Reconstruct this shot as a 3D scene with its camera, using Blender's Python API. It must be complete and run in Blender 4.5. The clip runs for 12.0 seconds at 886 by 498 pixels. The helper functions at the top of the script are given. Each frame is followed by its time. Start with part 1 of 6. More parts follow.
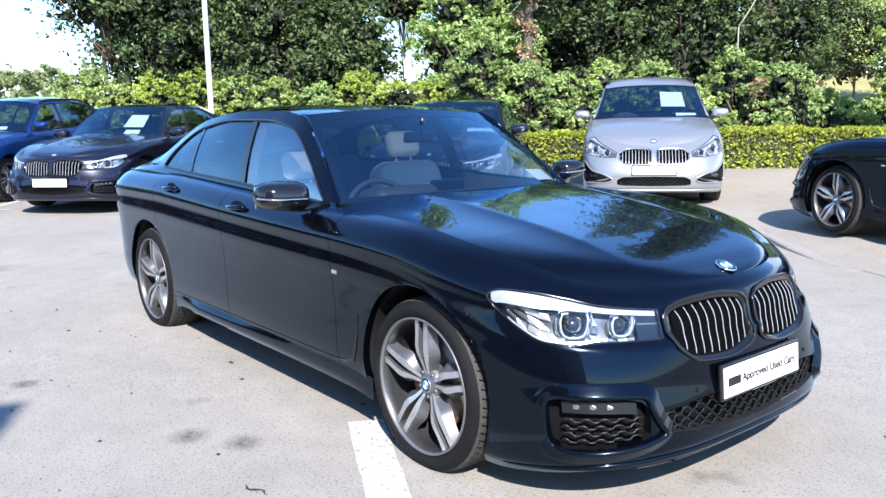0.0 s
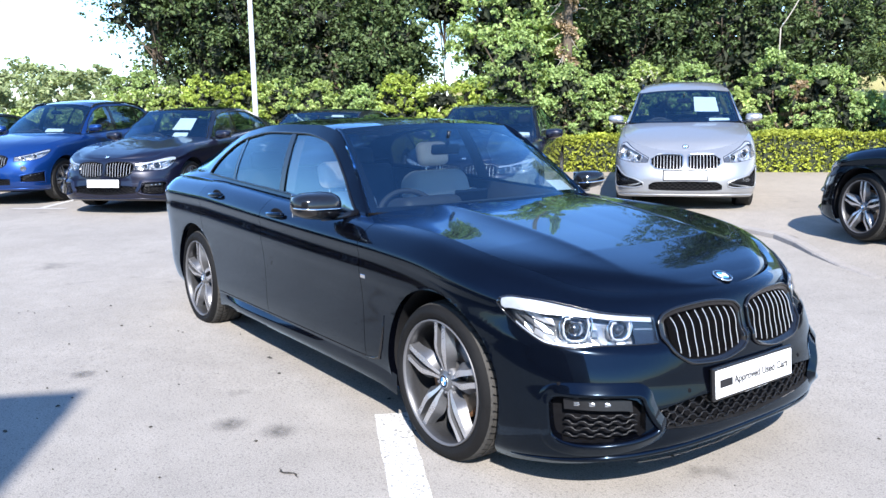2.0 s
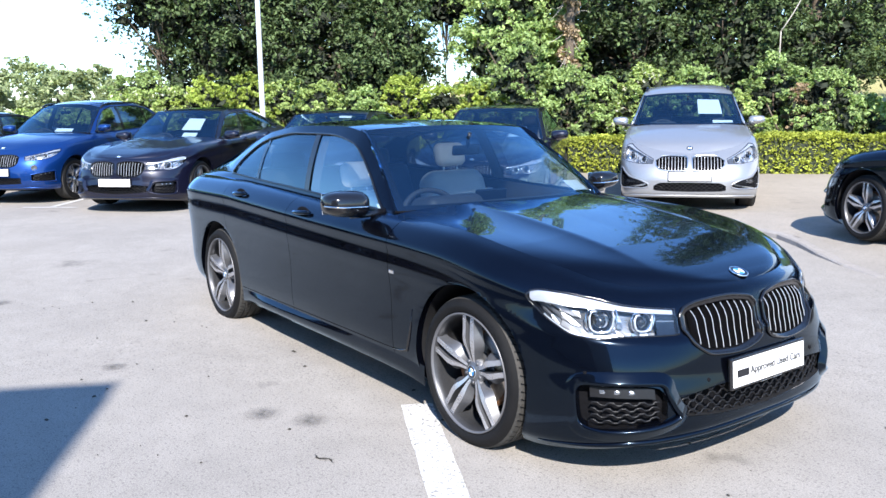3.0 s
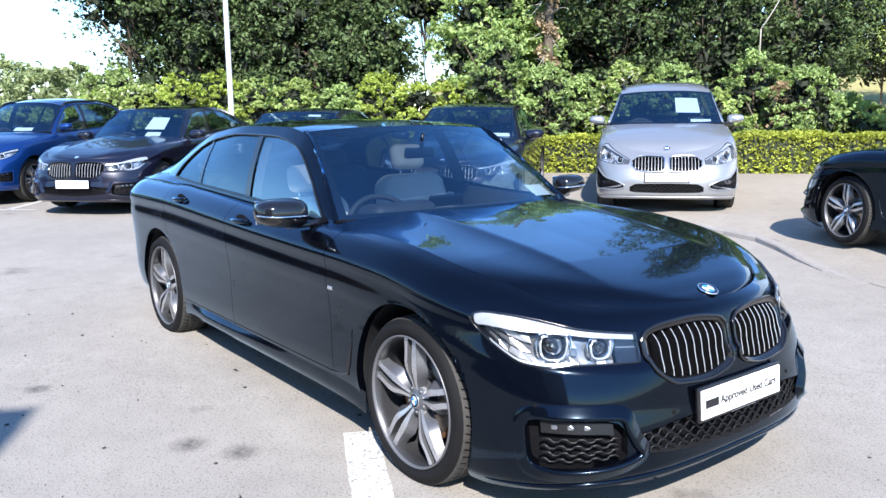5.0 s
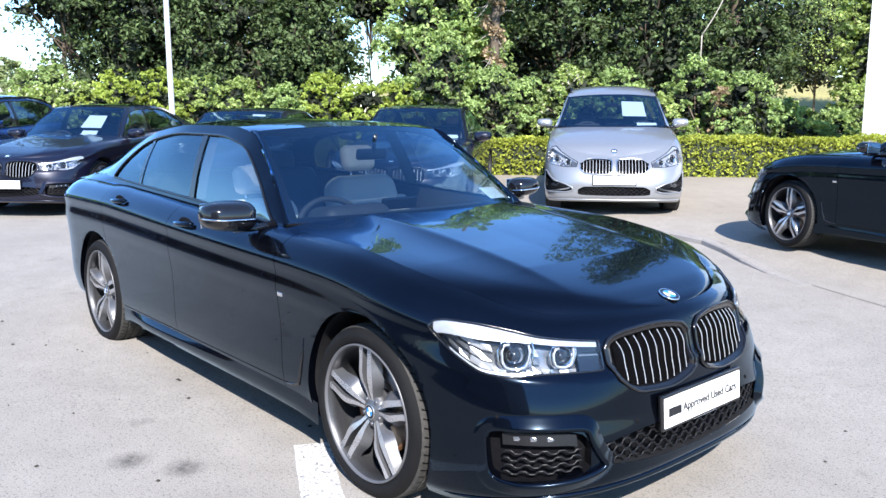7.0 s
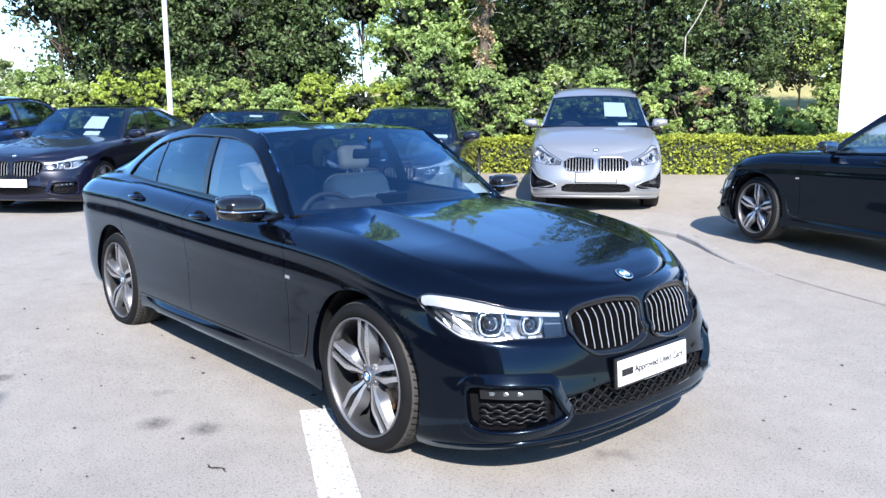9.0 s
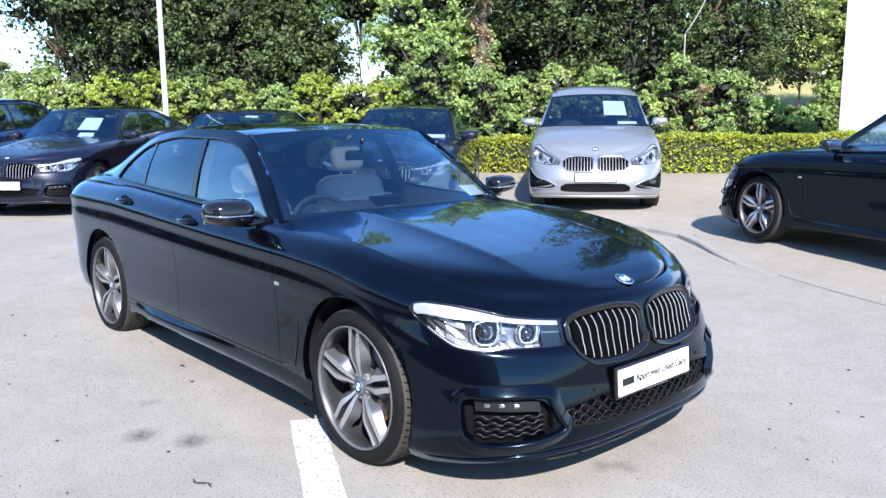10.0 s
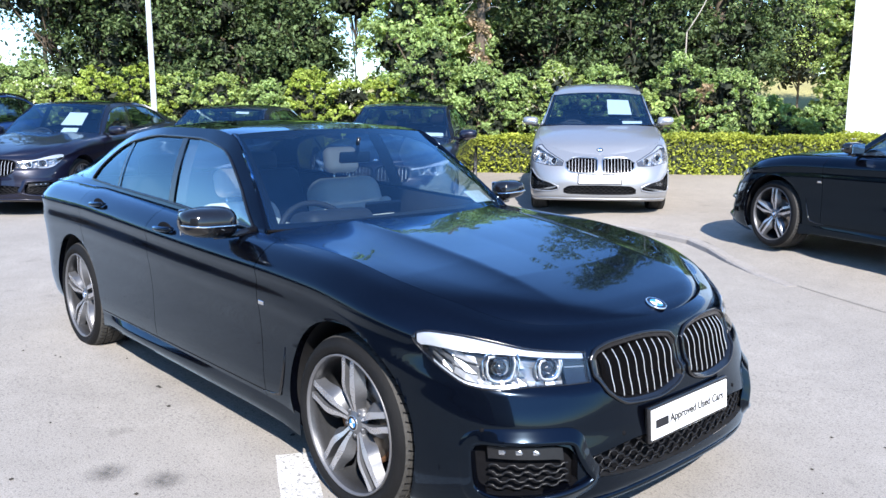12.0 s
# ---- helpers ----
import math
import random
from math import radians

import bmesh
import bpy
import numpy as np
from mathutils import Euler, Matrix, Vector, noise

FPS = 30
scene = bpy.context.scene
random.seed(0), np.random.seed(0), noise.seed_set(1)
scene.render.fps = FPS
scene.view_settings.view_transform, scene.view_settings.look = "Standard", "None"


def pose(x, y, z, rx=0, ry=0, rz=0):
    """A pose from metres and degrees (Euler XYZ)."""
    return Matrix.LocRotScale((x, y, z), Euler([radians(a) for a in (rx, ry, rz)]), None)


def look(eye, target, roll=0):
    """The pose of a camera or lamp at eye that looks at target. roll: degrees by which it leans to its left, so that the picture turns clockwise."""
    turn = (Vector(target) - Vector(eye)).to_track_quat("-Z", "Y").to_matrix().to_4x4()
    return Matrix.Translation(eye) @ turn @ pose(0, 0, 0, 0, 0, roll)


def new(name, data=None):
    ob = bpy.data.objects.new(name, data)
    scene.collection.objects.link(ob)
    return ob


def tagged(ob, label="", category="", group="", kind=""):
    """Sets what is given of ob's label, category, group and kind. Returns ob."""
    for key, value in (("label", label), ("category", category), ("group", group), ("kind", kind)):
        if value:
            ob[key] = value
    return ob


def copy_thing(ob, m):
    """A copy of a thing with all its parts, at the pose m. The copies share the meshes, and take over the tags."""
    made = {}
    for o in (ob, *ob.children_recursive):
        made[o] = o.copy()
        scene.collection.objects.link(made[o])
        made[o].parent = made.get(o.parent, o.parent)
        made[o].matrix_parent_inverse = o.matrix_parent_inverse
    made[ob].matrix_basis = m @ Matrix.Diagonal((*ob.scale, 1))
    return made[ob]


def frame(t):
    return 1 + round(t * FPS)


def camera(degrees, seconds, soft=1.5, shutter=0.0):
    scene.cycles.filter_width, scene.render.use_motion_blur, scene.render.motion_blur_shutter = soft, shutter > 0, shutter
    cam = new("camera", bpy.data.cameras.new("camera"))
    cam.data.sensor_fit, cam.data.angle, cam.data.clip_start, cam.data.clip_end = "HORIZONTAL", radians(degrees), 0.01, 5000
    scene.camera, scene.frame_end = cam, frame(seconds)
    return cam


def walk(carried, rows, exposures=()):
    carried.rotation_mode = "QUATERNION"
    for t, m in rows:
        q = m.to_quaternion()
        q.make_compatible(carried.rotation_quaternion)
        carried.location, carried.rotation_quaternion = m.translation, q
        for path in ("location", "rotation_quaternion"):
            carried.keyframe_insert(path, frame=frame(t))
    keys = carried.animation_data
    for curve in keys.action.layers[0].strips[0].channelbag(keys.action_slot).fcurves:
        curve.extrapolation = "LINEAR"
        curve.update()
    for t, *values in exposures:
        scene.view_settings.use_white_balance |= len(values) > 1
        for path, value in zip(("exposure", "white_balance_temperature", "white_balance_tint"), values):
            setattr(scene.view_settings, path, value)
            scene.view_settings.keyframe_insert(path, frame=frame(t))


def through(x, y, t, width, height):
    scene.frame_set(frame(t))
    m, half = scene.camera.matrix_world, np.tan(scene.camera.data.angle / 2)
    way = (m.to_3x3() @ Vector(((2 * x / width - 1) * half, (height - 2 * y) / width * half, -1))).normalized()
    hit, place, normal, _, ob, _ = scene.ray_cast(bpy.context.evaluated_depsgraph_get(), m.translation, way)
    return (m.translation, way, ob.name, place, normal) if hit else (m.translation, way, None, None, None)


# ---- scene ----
cam = camera(57.7, 12.0)
PATH = [
    (0, (2.388, -2.756, 1.379), (0.85, -1.518, 1.06), -1.0),
    (0.5, (2.508, -2.718, 1.405), (0.971, -1.48, 1.08), -1.0),
    (1, (2.578, -2.712, 1.418), (0.993, -1.537, 1.095), -1.1),
    (1.5, (2.621, -2.719, 1.436), (1.023, -1.562, 1.113), -1.0),
    (2, (2.673, -2.853, 1.468), (1.073, -1.697, 1.146), -0.9),
    (2.5, (2.748, -3.026, 1.488), (1.146, -1.872, 1.167), -0.8),
    (3, (2.723, -3.062, 1.476), (1.127, -1.901, 1.156), -0.7),
    (5, (2.537, -2.697, 1.485), (0.964, -1.505, 1.16), -0.7),
    (5.5, (2.412, -2.628, 1.488), (0.866, -1.4, 1.165), -0.4),
    (6, (2.317, -2.615, 1.488), (0.82, -1.329, 1.163), -0.3),
    (6.5, (2.307, -2.63, 1.489), (0.815, -1.337, 1.165), -0.1),
    (7, (2.417, -2.663, 1.48), (0.93, -1.364, 1.158), -0.1),
    (9, (2.813, -2.978, 1.506), (1.34, -1.665, 1.181), -0.2),
    (9.5, (2.807, -2.969, 1.514), (1.334, -1.656, 1.186), -0.3),
    (10, (2.735, -2.868, 1.511), (1.261, -1.555, 1.184), -0.5),
    (10.5, (2.691, -2.759, 1.537), (1.217, -1.449, 1.201), -0.3),
    (11, (2.633, -2.686, 1.526), (1.157, -1.379, 1.192), -0.4),
    (11.5, (2.47, -2.624, 1.52), (0.997, -1.314, 1.184), -0.1),
    (12, (2.375, -2.617, 1.522), (0.913, -1.293, 1.188), 0.0),
]
walk(cam, [(t, look(eye, target, roll)) for t, eye, target, roll in PATH], [(0.0, 1.32, 6270, 12), (3.0, 1.28, 6270, 12), (6.0, 1.26, 6270, 12), (9.5, 1.24, 6270, 12), (12.0, 1.21, 6270, 12)])

# ---- light ----
SUN_TURN, SUN_UP = -33.4, 39.0
world = bpy.data.worlds.new("world")
scene.world = world
world.use_nodes = True
wn, wl = world.node_tree.nodes, world.node_tree.links
sky = wn.new("ShaderNodeTexSky")
sky.sky_type = "NISHITA"
sky.sun_disc = False
sky.sun_elevation = radians(SUN_UP)
sky.sun_rotation = radians(90 - SUN_TURN)
sky.air_density, sky.dust_density, sky.ozone_density = 1.2, 0.0, 8.0
wl.new(sky.outputs[0], wn["Background"].inputs[0])
wn["Background"].inputs[1].default_value = 0.15
sun = new("sun", bpy.data.lights.new("sun", "SUN"))
sun.data.energy, sun.data.angle, sun.data.color = 5.0, radians(0.55), (1.0, 0.95, 0.87)
SUN_WAY = Vector((math.cos(radians(SUN_TURN)) * math.cos(radians(SUN_UP)), math.sin(radians(SUN_TURN)) * math.cos(radians(SUN_UP)), math.sin(radians(SUN_UP))))
sun.matrix_world = look(SUN_WAY * 30, (0, 0, 0))


# ---- materials ----
def material(name, colour, rough=0.5, metal=0.0, coat=0.0, grain=None, spread=0.0, bump=0.0, bump_scale=60.0, rough_spread=0.0, spec=0.5, island=0.0, random_tint=0.0, sheen=0.0):
    """A procedural surface. grain: scale of the fine variation in 1/m; spread: how far the colour swings; bump: relief in metres."""
    m = bpy.data.materials.new(name)
    m.use_nodes = True
    n, l = m.node_tree.nodes, m.node_tree.links
    p = n["Principled BSDF"]
    p.inputs["Base Color"].default_value = (*colour, 1)
    p.inputs["Roughness"].default_value = rough
    p.inputs["Metallic"].default_value = metal
    p.inputs["Coat Weight"].default_value = coat
    p.inputs["Coat Roughness"].default_value = 0.02
    p.inputs["Specular IOR Level"].default_value = spec
    p.inputs["Sheen Weight"].default_value = sheen
    if grain:
        at = n.new("ShaderNodeTexCoord")
        fine, wide = n.new("ShaderNodeTexNoise"), n.new("ShaderNodeTexNoise")
        fine.inputs["Scale"].default_value, fine.inputs["Detail"].default_value = grain, 5
        wide.inputs["Scale"].default_value, wide.inputs["Detail"].default_value = grain / 14, 3
        l.new(at.outputs["Object"], fine.inputs["Vector"])
        l.new(at.outputs["Object"], wide.inputs["Vector"])
        both = n.new("ShaderNodeMath")
        both.operation = "ADD"
        l.new(fine.outputs[0], both.inputs[0])
        l.new(wide.outputs[0], both.inputs[1])
        value = both.outputs[0]
        ramp = n.new("ShaderNodeMapRange")
        ramp.inputs[1].default_value, ramp.inputs[2].default_value = 0.65, 1.35
        ramp.inputs[3].default_value, ramp.inputs[4].default_value = 1 - spread, 1 + spread
        l.new(value, ramp.inputs[0])
        scale = ramp.outputs[0]
        if island or random_tint:
            swing = n.new("ShaderNodeMapRange")
            if island:
                l.new(n.new("ShaderNodeNewGeometry").outputs["Random Per Island"], swing.inputs[0])
            else:
                l.new(n.new("ShaderNodeObjectInfo").outputs["Random"], swing.inputs[0])
            k = island or random_tint
            swing.inputs[3].default_value, swing.inputs[4].default_value = 1 - k, 1 + k
            times = n.new("ShaderNodeMath")
            times.operation = "MULTIPLY"
            l.new(scale, times.inputs[0])
            l.new(swing.outputs[0], times.inputs[1])
            scale = times.outputs[0]
        tint = n.new("ShaderNodeVectorMath")
        tint.operation = "SCALE"
        tint.inputs[0].default_value = colour
        l.new(scale, tint.inputs["Scale"])
        l.new(tint.outputs[0], p.inputs["Base Color"])
        if rough_spread:
            rr = n.new("ShaderNodeMapRange")
            rr.inputs[1].default_value, rr.inputs[2].default_value = 0.7, 1.3
            rr.inputs[3].default_value, rr.inputs[4].default_value = max(0.0, rough - rough_spread), min(1.0, rough + rough_spread)
            l.new(value, rr.inputs[0])
            l.new(rr.outputs[0], p.inputs["Roughness"])
        if bump:
            tex, b = n.new("ShaderNodeTexNoise"), n.new("ShaderNodeBump")
            tex.inputs["Scale"].default_value, tex.inputs["Detail"].default_value = bump_scale, 6
            l.new(at.outputs["Object"], tex.inputs["Vector"])
            b.inputs["Strength"].default_value, b.inputs["Distance"].default_value = 1.0, bump
            l.new(tex.outputs[0], b.inputs["Height"])
            l.new(b.outputs[0], p.inputs["Normal"])
    return m


def car_paint(name, colour, metal=0.35, rough=0.3, flake=0.9, spread=0.25, coat=1.42):
    """Metallic paint with fine flakes under a clear coat."""
    m = material(name, colour, rough, metal, 1.0, grain=900, spread=spread, spec=0.3)
    p = m.node_tree.nodes["Principled BSDF"]
    p.inputs["Coat Roughness"].default_value = 0.012
    p.inputs["Coat IOR"].default_value = max(coat, 1.01)
    if metal == 0:
        p.inputs["Specular IOR Level"].default_value = flake
        p.inputs["Specular Tint"].default_value = (0.55, 0.75, 1.0, 1)
        # the clear coat as a bluish mirror whose gloss rises steeply towards a grazing view
        n, l = m.node_tree.nodes, m.node_tree.links
        p.inputs["Coat Weight"].default_value = 0.0
        edge, power, scale = n.new("ShaderNodeLayerWeight"), n.new("ShaderNodeMath"), n.new("ShaderNodeMath")
        mirror, mix = n.new("ShaderNodeBsdfGlossy"), n.new("ShaderNodeMixShader")
        edge.inputs["Blend"].default_value = 0.5
        power.operation, scale.operation = "POWER", "MULTIPLY_ADD"
        power.inputs[1].default_value = 5.3
        scale.inputs[1].default_value, scale.inputs[2].default_value = 1.0, coat
        # The tint puts a deeper blue sky into all of the coat's reflections.
        mirror.inputs["Color"].default_value = (0.52, 0.75, 1.0, 1)
        mirror.inputs["Roughness"].default_value = 0.015
        l.new(edge.outputs["Facing"], power.inputs[0])
        l.new(power.outputs[0], scale.inputs[0])
        l.new(scale.outputs[0], mix.inputs[0])
        l.new(p.outputs[0], mix.inputs[1])
        l.new(mirror.outputs[0], mix.inputs[2])
        l.new(mix.outputs[0], n["Material Output"].inputs["Surface"])
    return m


def glass(name, tint, gloss=0.02, ior=1.75, sheen=(0.60, 0.83, 1.0)):
    """A thin pane: clear with a tint, with a mirror gloss coloured by sheen."""
    m = bpy.data.materials.new(name)
    m.use_nodes = True
    n, l = m.node_tree.nodes, m.node_tree.links
    n.remove(n["Principled BSDF"])
    clear, mirror, mix, fres = n.new("ShaderNodeBsdfTransparent"), n.new("ShaderNodeBsdfGlossy"), n.new("ShaderNodeMixShader"), n.new("ShaderNodeLayerWeight")
    clear.inputs[0].default_value = (*tint, 1)
    # A blue sheen puts a bluer sky into the pane's reflections.
    mirror.inputs["Color"].default_value = (*sheen, 1)
    mirror.inputs["Roughness"].default_value = gloss
    # the same gloss on both faces of the pane, rising towards a grazing view
    head_on = ((ior - 1) / (ior + 1)) ** 2
    fres.inputs["Blend"].default_value = 0.5
    power, scale = n.new("ShaderNodeMath"), n.new("ShaderNodeMath")
    power.operation, scale.operation = "POWER", "MULTIPLY_ADD"
    power.inputs[1].default_value = 5.0
    scale.inputs[1].default_value, scale.inputs[2].default_value = 1 - head_on, head_on
    l.new(fres.outputs["Facing"], power.inputs[0])
    l.new(power.outputs[0], scale.inputs[0])
    l.new(scale.outputs[0], mix.inputs[0])
    l.new(clear.outputs[0], mix.inputs[1])
    l.new(mirror.outputs[0], mix.inputs[2])
    l.new(mix.outputs[0], n["Material Output"].inputs["Surface"])
    return m


def leaf_material(name, colour, through=0.35, spread=0.35):
    """Leaves: half gloss, half light that comes through them, each leaf a little different."""
    # Clump-wide tone swing puts lit clumps and shaded gaps into the leaf colour.
    m = material(name, colour, 0.55, grain=1.8, spread=0.42, island=spread, spec=0.22)
    n, l = m.node_tree.nodes, m.node_tree.links
    p, out = n["Principled BSDF"], n["Material Output"]
    tr, mix = n.new("ShaderNodeBsdfTranslucent"), n.new("ShaderNodeMixShader")
    source = p.inputs["Base Color"].links[0].from_socket
    warm = n.new("ShaderNodeVectorMath")
    warm.operation = "MULTIPLY"
    warm.inputs[1].default_value = (1.15, 1.1, 0.45)
    l.new(source, warm.inputs[0])
    l.new(warm.outputs[0], tr.inputs[0])
    mix.inputs[0].default_value = through
    l.new(p.outputs[0], mix.inputs[1])
    l.new(tr.outputs[0], mix.inputs[2])
    l.new(mix.outputs[0], out.inputs["Surface"])
    return m


def ground_material(name, colour, chips, stain, scale=1.0, into=None):
    """Worn paving: pale and dark chips, wide patches and scattered dark stains."""
    m = bpy.data.materials.new(name)
    m.use_nodes = True
    n, l = m.node_tree.nodes, m.node_tree.links
    p = n["Principled BSDF"]
    at = n.new("ShaderNodeTexCoord")

    def noise_at(sc, detail, kind="ShaderNodeTexNoise"):
        t = n.new(kind)
        t.inputs["Scale"].default_value = sc * scale
        if kind == "ShaderNodeTexNoise":
            t.inputs["Detail"].default_value = detail
        l.new(at.outputs["Object"], t.inputs["Vector"])
        return t.outputs[0]

    def span(v, a, b, c, d):
        r = n.new("ShaderNodeMapRange")
        for k, q in enumerate((a, b, c, d), 1):
            r.inputs[k].default_value = q
        l.new(v, r.inputs[0])
        return r.outputs[0]

    def times(a, b):
        r = n.new("ShaderNodeMath")
        r.operation = "MULTIPLY"
        l.new(a, r.inputs[0])
        l.new(b, r.inputs[1])
        return r.outputs[0]

    fine = span(noise_at(150, 2), 0.35, 0.65, 1 - chips, 1 + chips)
    grit = span(noise_at(62, 2), 0.57, 0.66, 1.0, 1 - 1.5 * chips)
    wide = span(noise_at(0.7, 4), 0.3, 0.7, 0.90, 1.08)
    mid = span(noise_at(6, 4), 0.3, 0.7, 0.94, 1.06)
    spots = span(noise_at(1.9, 5), 0.66, 0.74, 1.0, 1 - stain)
    k = times(times(times(fine, grit), times(wide, mid)), spots)
    tint = n.new("ShaderNodeVectorMath")
    tint.operation = "SCALE"
    tint.inputs[0].default_value = colour
    l.new(k, tint.inputs["Scale"])
    if into:
        # the paving runs out into the asphalt along its open edge
        dot, fade, mix = n.new("ShaderNodeVectorMath"), n.new("ShaderNodeMapRange"), n.new("ShaderNodeMix")
        dot.operation, mix.data_type = "DOT_PRODUCT", "RGBA"
        dot.inputs[1].default_value = (0.30, 0.955, 0.0)
        l.new(at.outputs["Object"], dot.inputs[0])
        fade.inputs[1].default_value, fade.inputs[2].default_value = 3.75, 5.7
        l.new(dot.outputs["Value"], fade.inputs[0])
        l.new(fade.outputs[0], mix.inputs[0])
        mix.inputs[6].default_value, mix.inputs[7].default_value = (*into, 1), (*colour, 1)
        l.new(mix.outputs[2], tint.inputs[0])
    l.new(tint.outputs[0], p.inputs["Base Color"])
    p.inputs["Roughness"].default_value = 0.85
    p.inputs["Specular IOR Level"].default_value = 0.3
    b = n.new("ShaderNodeBump")
    b.inputs["Strength"].default_value, b.inputs["Distance"].default_value = 0.7, 0.0026
    l.new(noise_at(120, 3), b.inputs["Height"])
    l.new(b.outputs[0], p.inputs["Normal"])
    return m


ASPHALT = ground_material("worn_grey_asphalt", (0.268, 0.247, 0.221), 0.19, 0.30)
CONCRETE = ground_material("pale_concrete_paving", (0.272, 0.236, 0.190), 0.16, 0.24, 1.0, (0.264, 0.243, 0.218))
KERB_STONE = ground_material("kerb_concrete", (0.27, 0.25, 0.23), 0.2, 0.3, 2.0)
SOIL = ground_material("dry_soil", (0.10, 0.085, 0.05), 0.4, 0.4)
GRASS = ground_material("meadow_grass", (0.30, 0.27, 0.11), 0.25, 0.3)
LINE_PAINT = ground_material("worn_white_road_paint", (0.47, 0.46, 0.445), 0.35, 0.45, 0.8)
LEAF_HEDGE = leaf_material("hedge_leaf", (0.34, 0.38, 0.06), 0.35, 0.35)
LEAF_DARK = leaf_material("dark_tree_leaf", (0.082, 0.118, 0.044), 0.18, 0.55)
LEAF_MID = leaf_material("tree_leaf", (0.295, 0.395, 0.145), 0.35, 0.45)
LEAF_LIGHT = leaf_material("pale_shrub_leaf", (0.350, 0.440, 0.150), 0.38, 0.45)
LEAF_FAR = leaf_material("distant_leaf", (0.265, 0.315, 0.155), 0.3, 0.25)
LEAF_YELLOW = leaf_material("yellow_green_leaf", (0.36, 0.44, 0.095), 0.4, 0.35)
BLOSSOM = leaf_material("cream_blossom", (0.55, 0.55, 0.40), 0.3, 0.2)
LEAF_DRY = leaf_material("dry_ivy_leaf", (0.36, 0.27, 0.17), 0.25, 0.4)
BARK = material("tree_bark", (0.10, 0.075, 0.052), 0.9, grain=22, spread=0.4, bump=0.02, bump_scale=16)
POLE_METAL = material("galvanised_pole", (0.62, 0.62, 0.61), 0.45, 0.35, grain=18, spread=0.08)
CLADDING = material("white_wall_cladding", (0.80, 0.80, 0.79), 0.5, grain=8, spread=0.03)
CLADDING_GREY = material("grey_wall_cladding", (0.30, 0.31, 0.33), 0.55, grain=8, spread=0.06)
# Near-black that carries the shade inside foliage and behind wall joints.
CORE = material("inner_shade_dark", (0.020, 0.026, 0.013), 0.9, grain=12, spread=0.4)

PAINT_BLACK = car_paint("black_metallic_paint", (0.0009, 0.0011, 0.0022), 0.0, 0.15, 0.12, coat=0.023)
PAINT_GREY = car_paint("dark_grey_metallic_paint", (0.0048, 0.0054, 0.0165), 0.25, 0.34, spread=0.1)
PAINT_SILVER = car_paint("silver_metallic_paint", (0.335, 0.34, 0.35), 0.65, 0.40, spread=0.06)
PAINT_BLUE = car_paint("bright_blue_metallic_paint", (0.004, 0.036, 0.17), 0.60, 0.36, spread=0.1)
GLASS_SCREEN = glass("windscreen_glass", (0.54, 0.63, 0.68), 0.02, 2.2, (0.46, 0.76, 1.0))
GLASS_SIDE = glass("side_glass", (0.86, 0.92, 0.95), 0.02, 3.1, (0.68, 0.88, 1.0))
GLASS_ROOF = glass("sunroof_glass", (0.10, 0.11, 0.12))
GLASS_DARK = glass("privacy_glass", (0.36, 0.44, 0.50), 0.02, 2.3)
GLASS_LAMP = glass("lamp_lens", (0.95, 0.96, 0.97), 0.02, 1.5, (1.0, 1.0, 1.0))
GLOSS_BLACK = material("gloss_black_trim", (0.006, 0.006, 0.007), 0.12, 0.0, 0.25, grain=40, spread=0.2)
SATIN_BLACK = material("satin_black_plastic", (0.014, 0.014, 0.015), 0.45, grain=220, spread=0.25, bump=0.0004, bump_scale=700)
# Black trim plastic; in gaps and recesses its near-black stands in for shade.
DEEP_BLACK = material("cavity_shade_and_trim", (0.005, 0.005, 0.006), 0.8, grain=60, spread=0.3, spec=0.06)
RUBBER = material("tyre_rubber", (0.0075, 0.0075, 0.008), 0.70, grain=90, spread=0.3, bump=0.0012, bump_scale=240, rough_spread=0.1, spec=0.14)
TREAD = material("dusty_tread_rubber", (0.040, 0.038, 0.035), 0.85, grain=60, spread=0.35, bump=0.002, bump_scale=190)
ALLOY = material("machined_alloy", (0.50, 0.50, 0.52), 0.30, 0.8, grain=160, spread=0.10, rough_spread=0.08)
ALLOY_DARK = material("grey_painted_alloy", (0.12, 0.122, 0.13), 0.34, 0.55, 0.0, grain=120, spread=0.15)
CHROME = material("chrome", (0.78, 0.79, 0.80), 0.08, 1.0, grain=40, spread=0.05)
LAMP_WHITE = material("lamp_reflector", (0.56, 0.57, 0.59), 0.22, 0.6, grain=70, spread=0.1)
LAMP_GREY = material("lamp_housing", (0.19, 0.193, 0.20), 0.22, 0.7, grain=80, spread=0.2)
DISC = material("brake_disc_steel", (0.42, 0.36, 0.30), 0.35, 0.9, grain=140, spread=0.3)
SATIN_CHROME = material("satin_chrome", (0.62, 0.63, 0.64), 0.28, 1.0, grain=60, spread=0.06)
LED = material("led_reflector", (0.30, 0.31, 0.33), 0.16, 0.8, grain=300, spread=0.3)
CALIPER = material("rust_tinted_caliper", (0.22, 0.11, 0.055), 0.55, 0.4, grain=110, spread=0.45)
LEATHER = material("cream_leather", (0.70, 0.66, 0.59), 0.5, grain=55, spread=0.08, bump=0.0008, bump_scale=420)
LINING = material("dark_cabin_plastic", (0.03, 0.03, 0.032), 0.6, grain=150, spread=0.25, bump=0.0006, bump_scale=500)
HEADLINER = material("pale_headliner_cloth", (0.42, 0.40, 0.36), 0.9, grain=200, spread=0.1, bump=0.0008, bump_scale=600)
PLATE_WHITE = material("plate_white", (0.80, 0.80, 0.79), 0.35, grain=50, spread=0.04)
PAPER = material("printed_card_white", (0.85, 0.86, 0.86), 0.6, grain=40, spread=0.03)
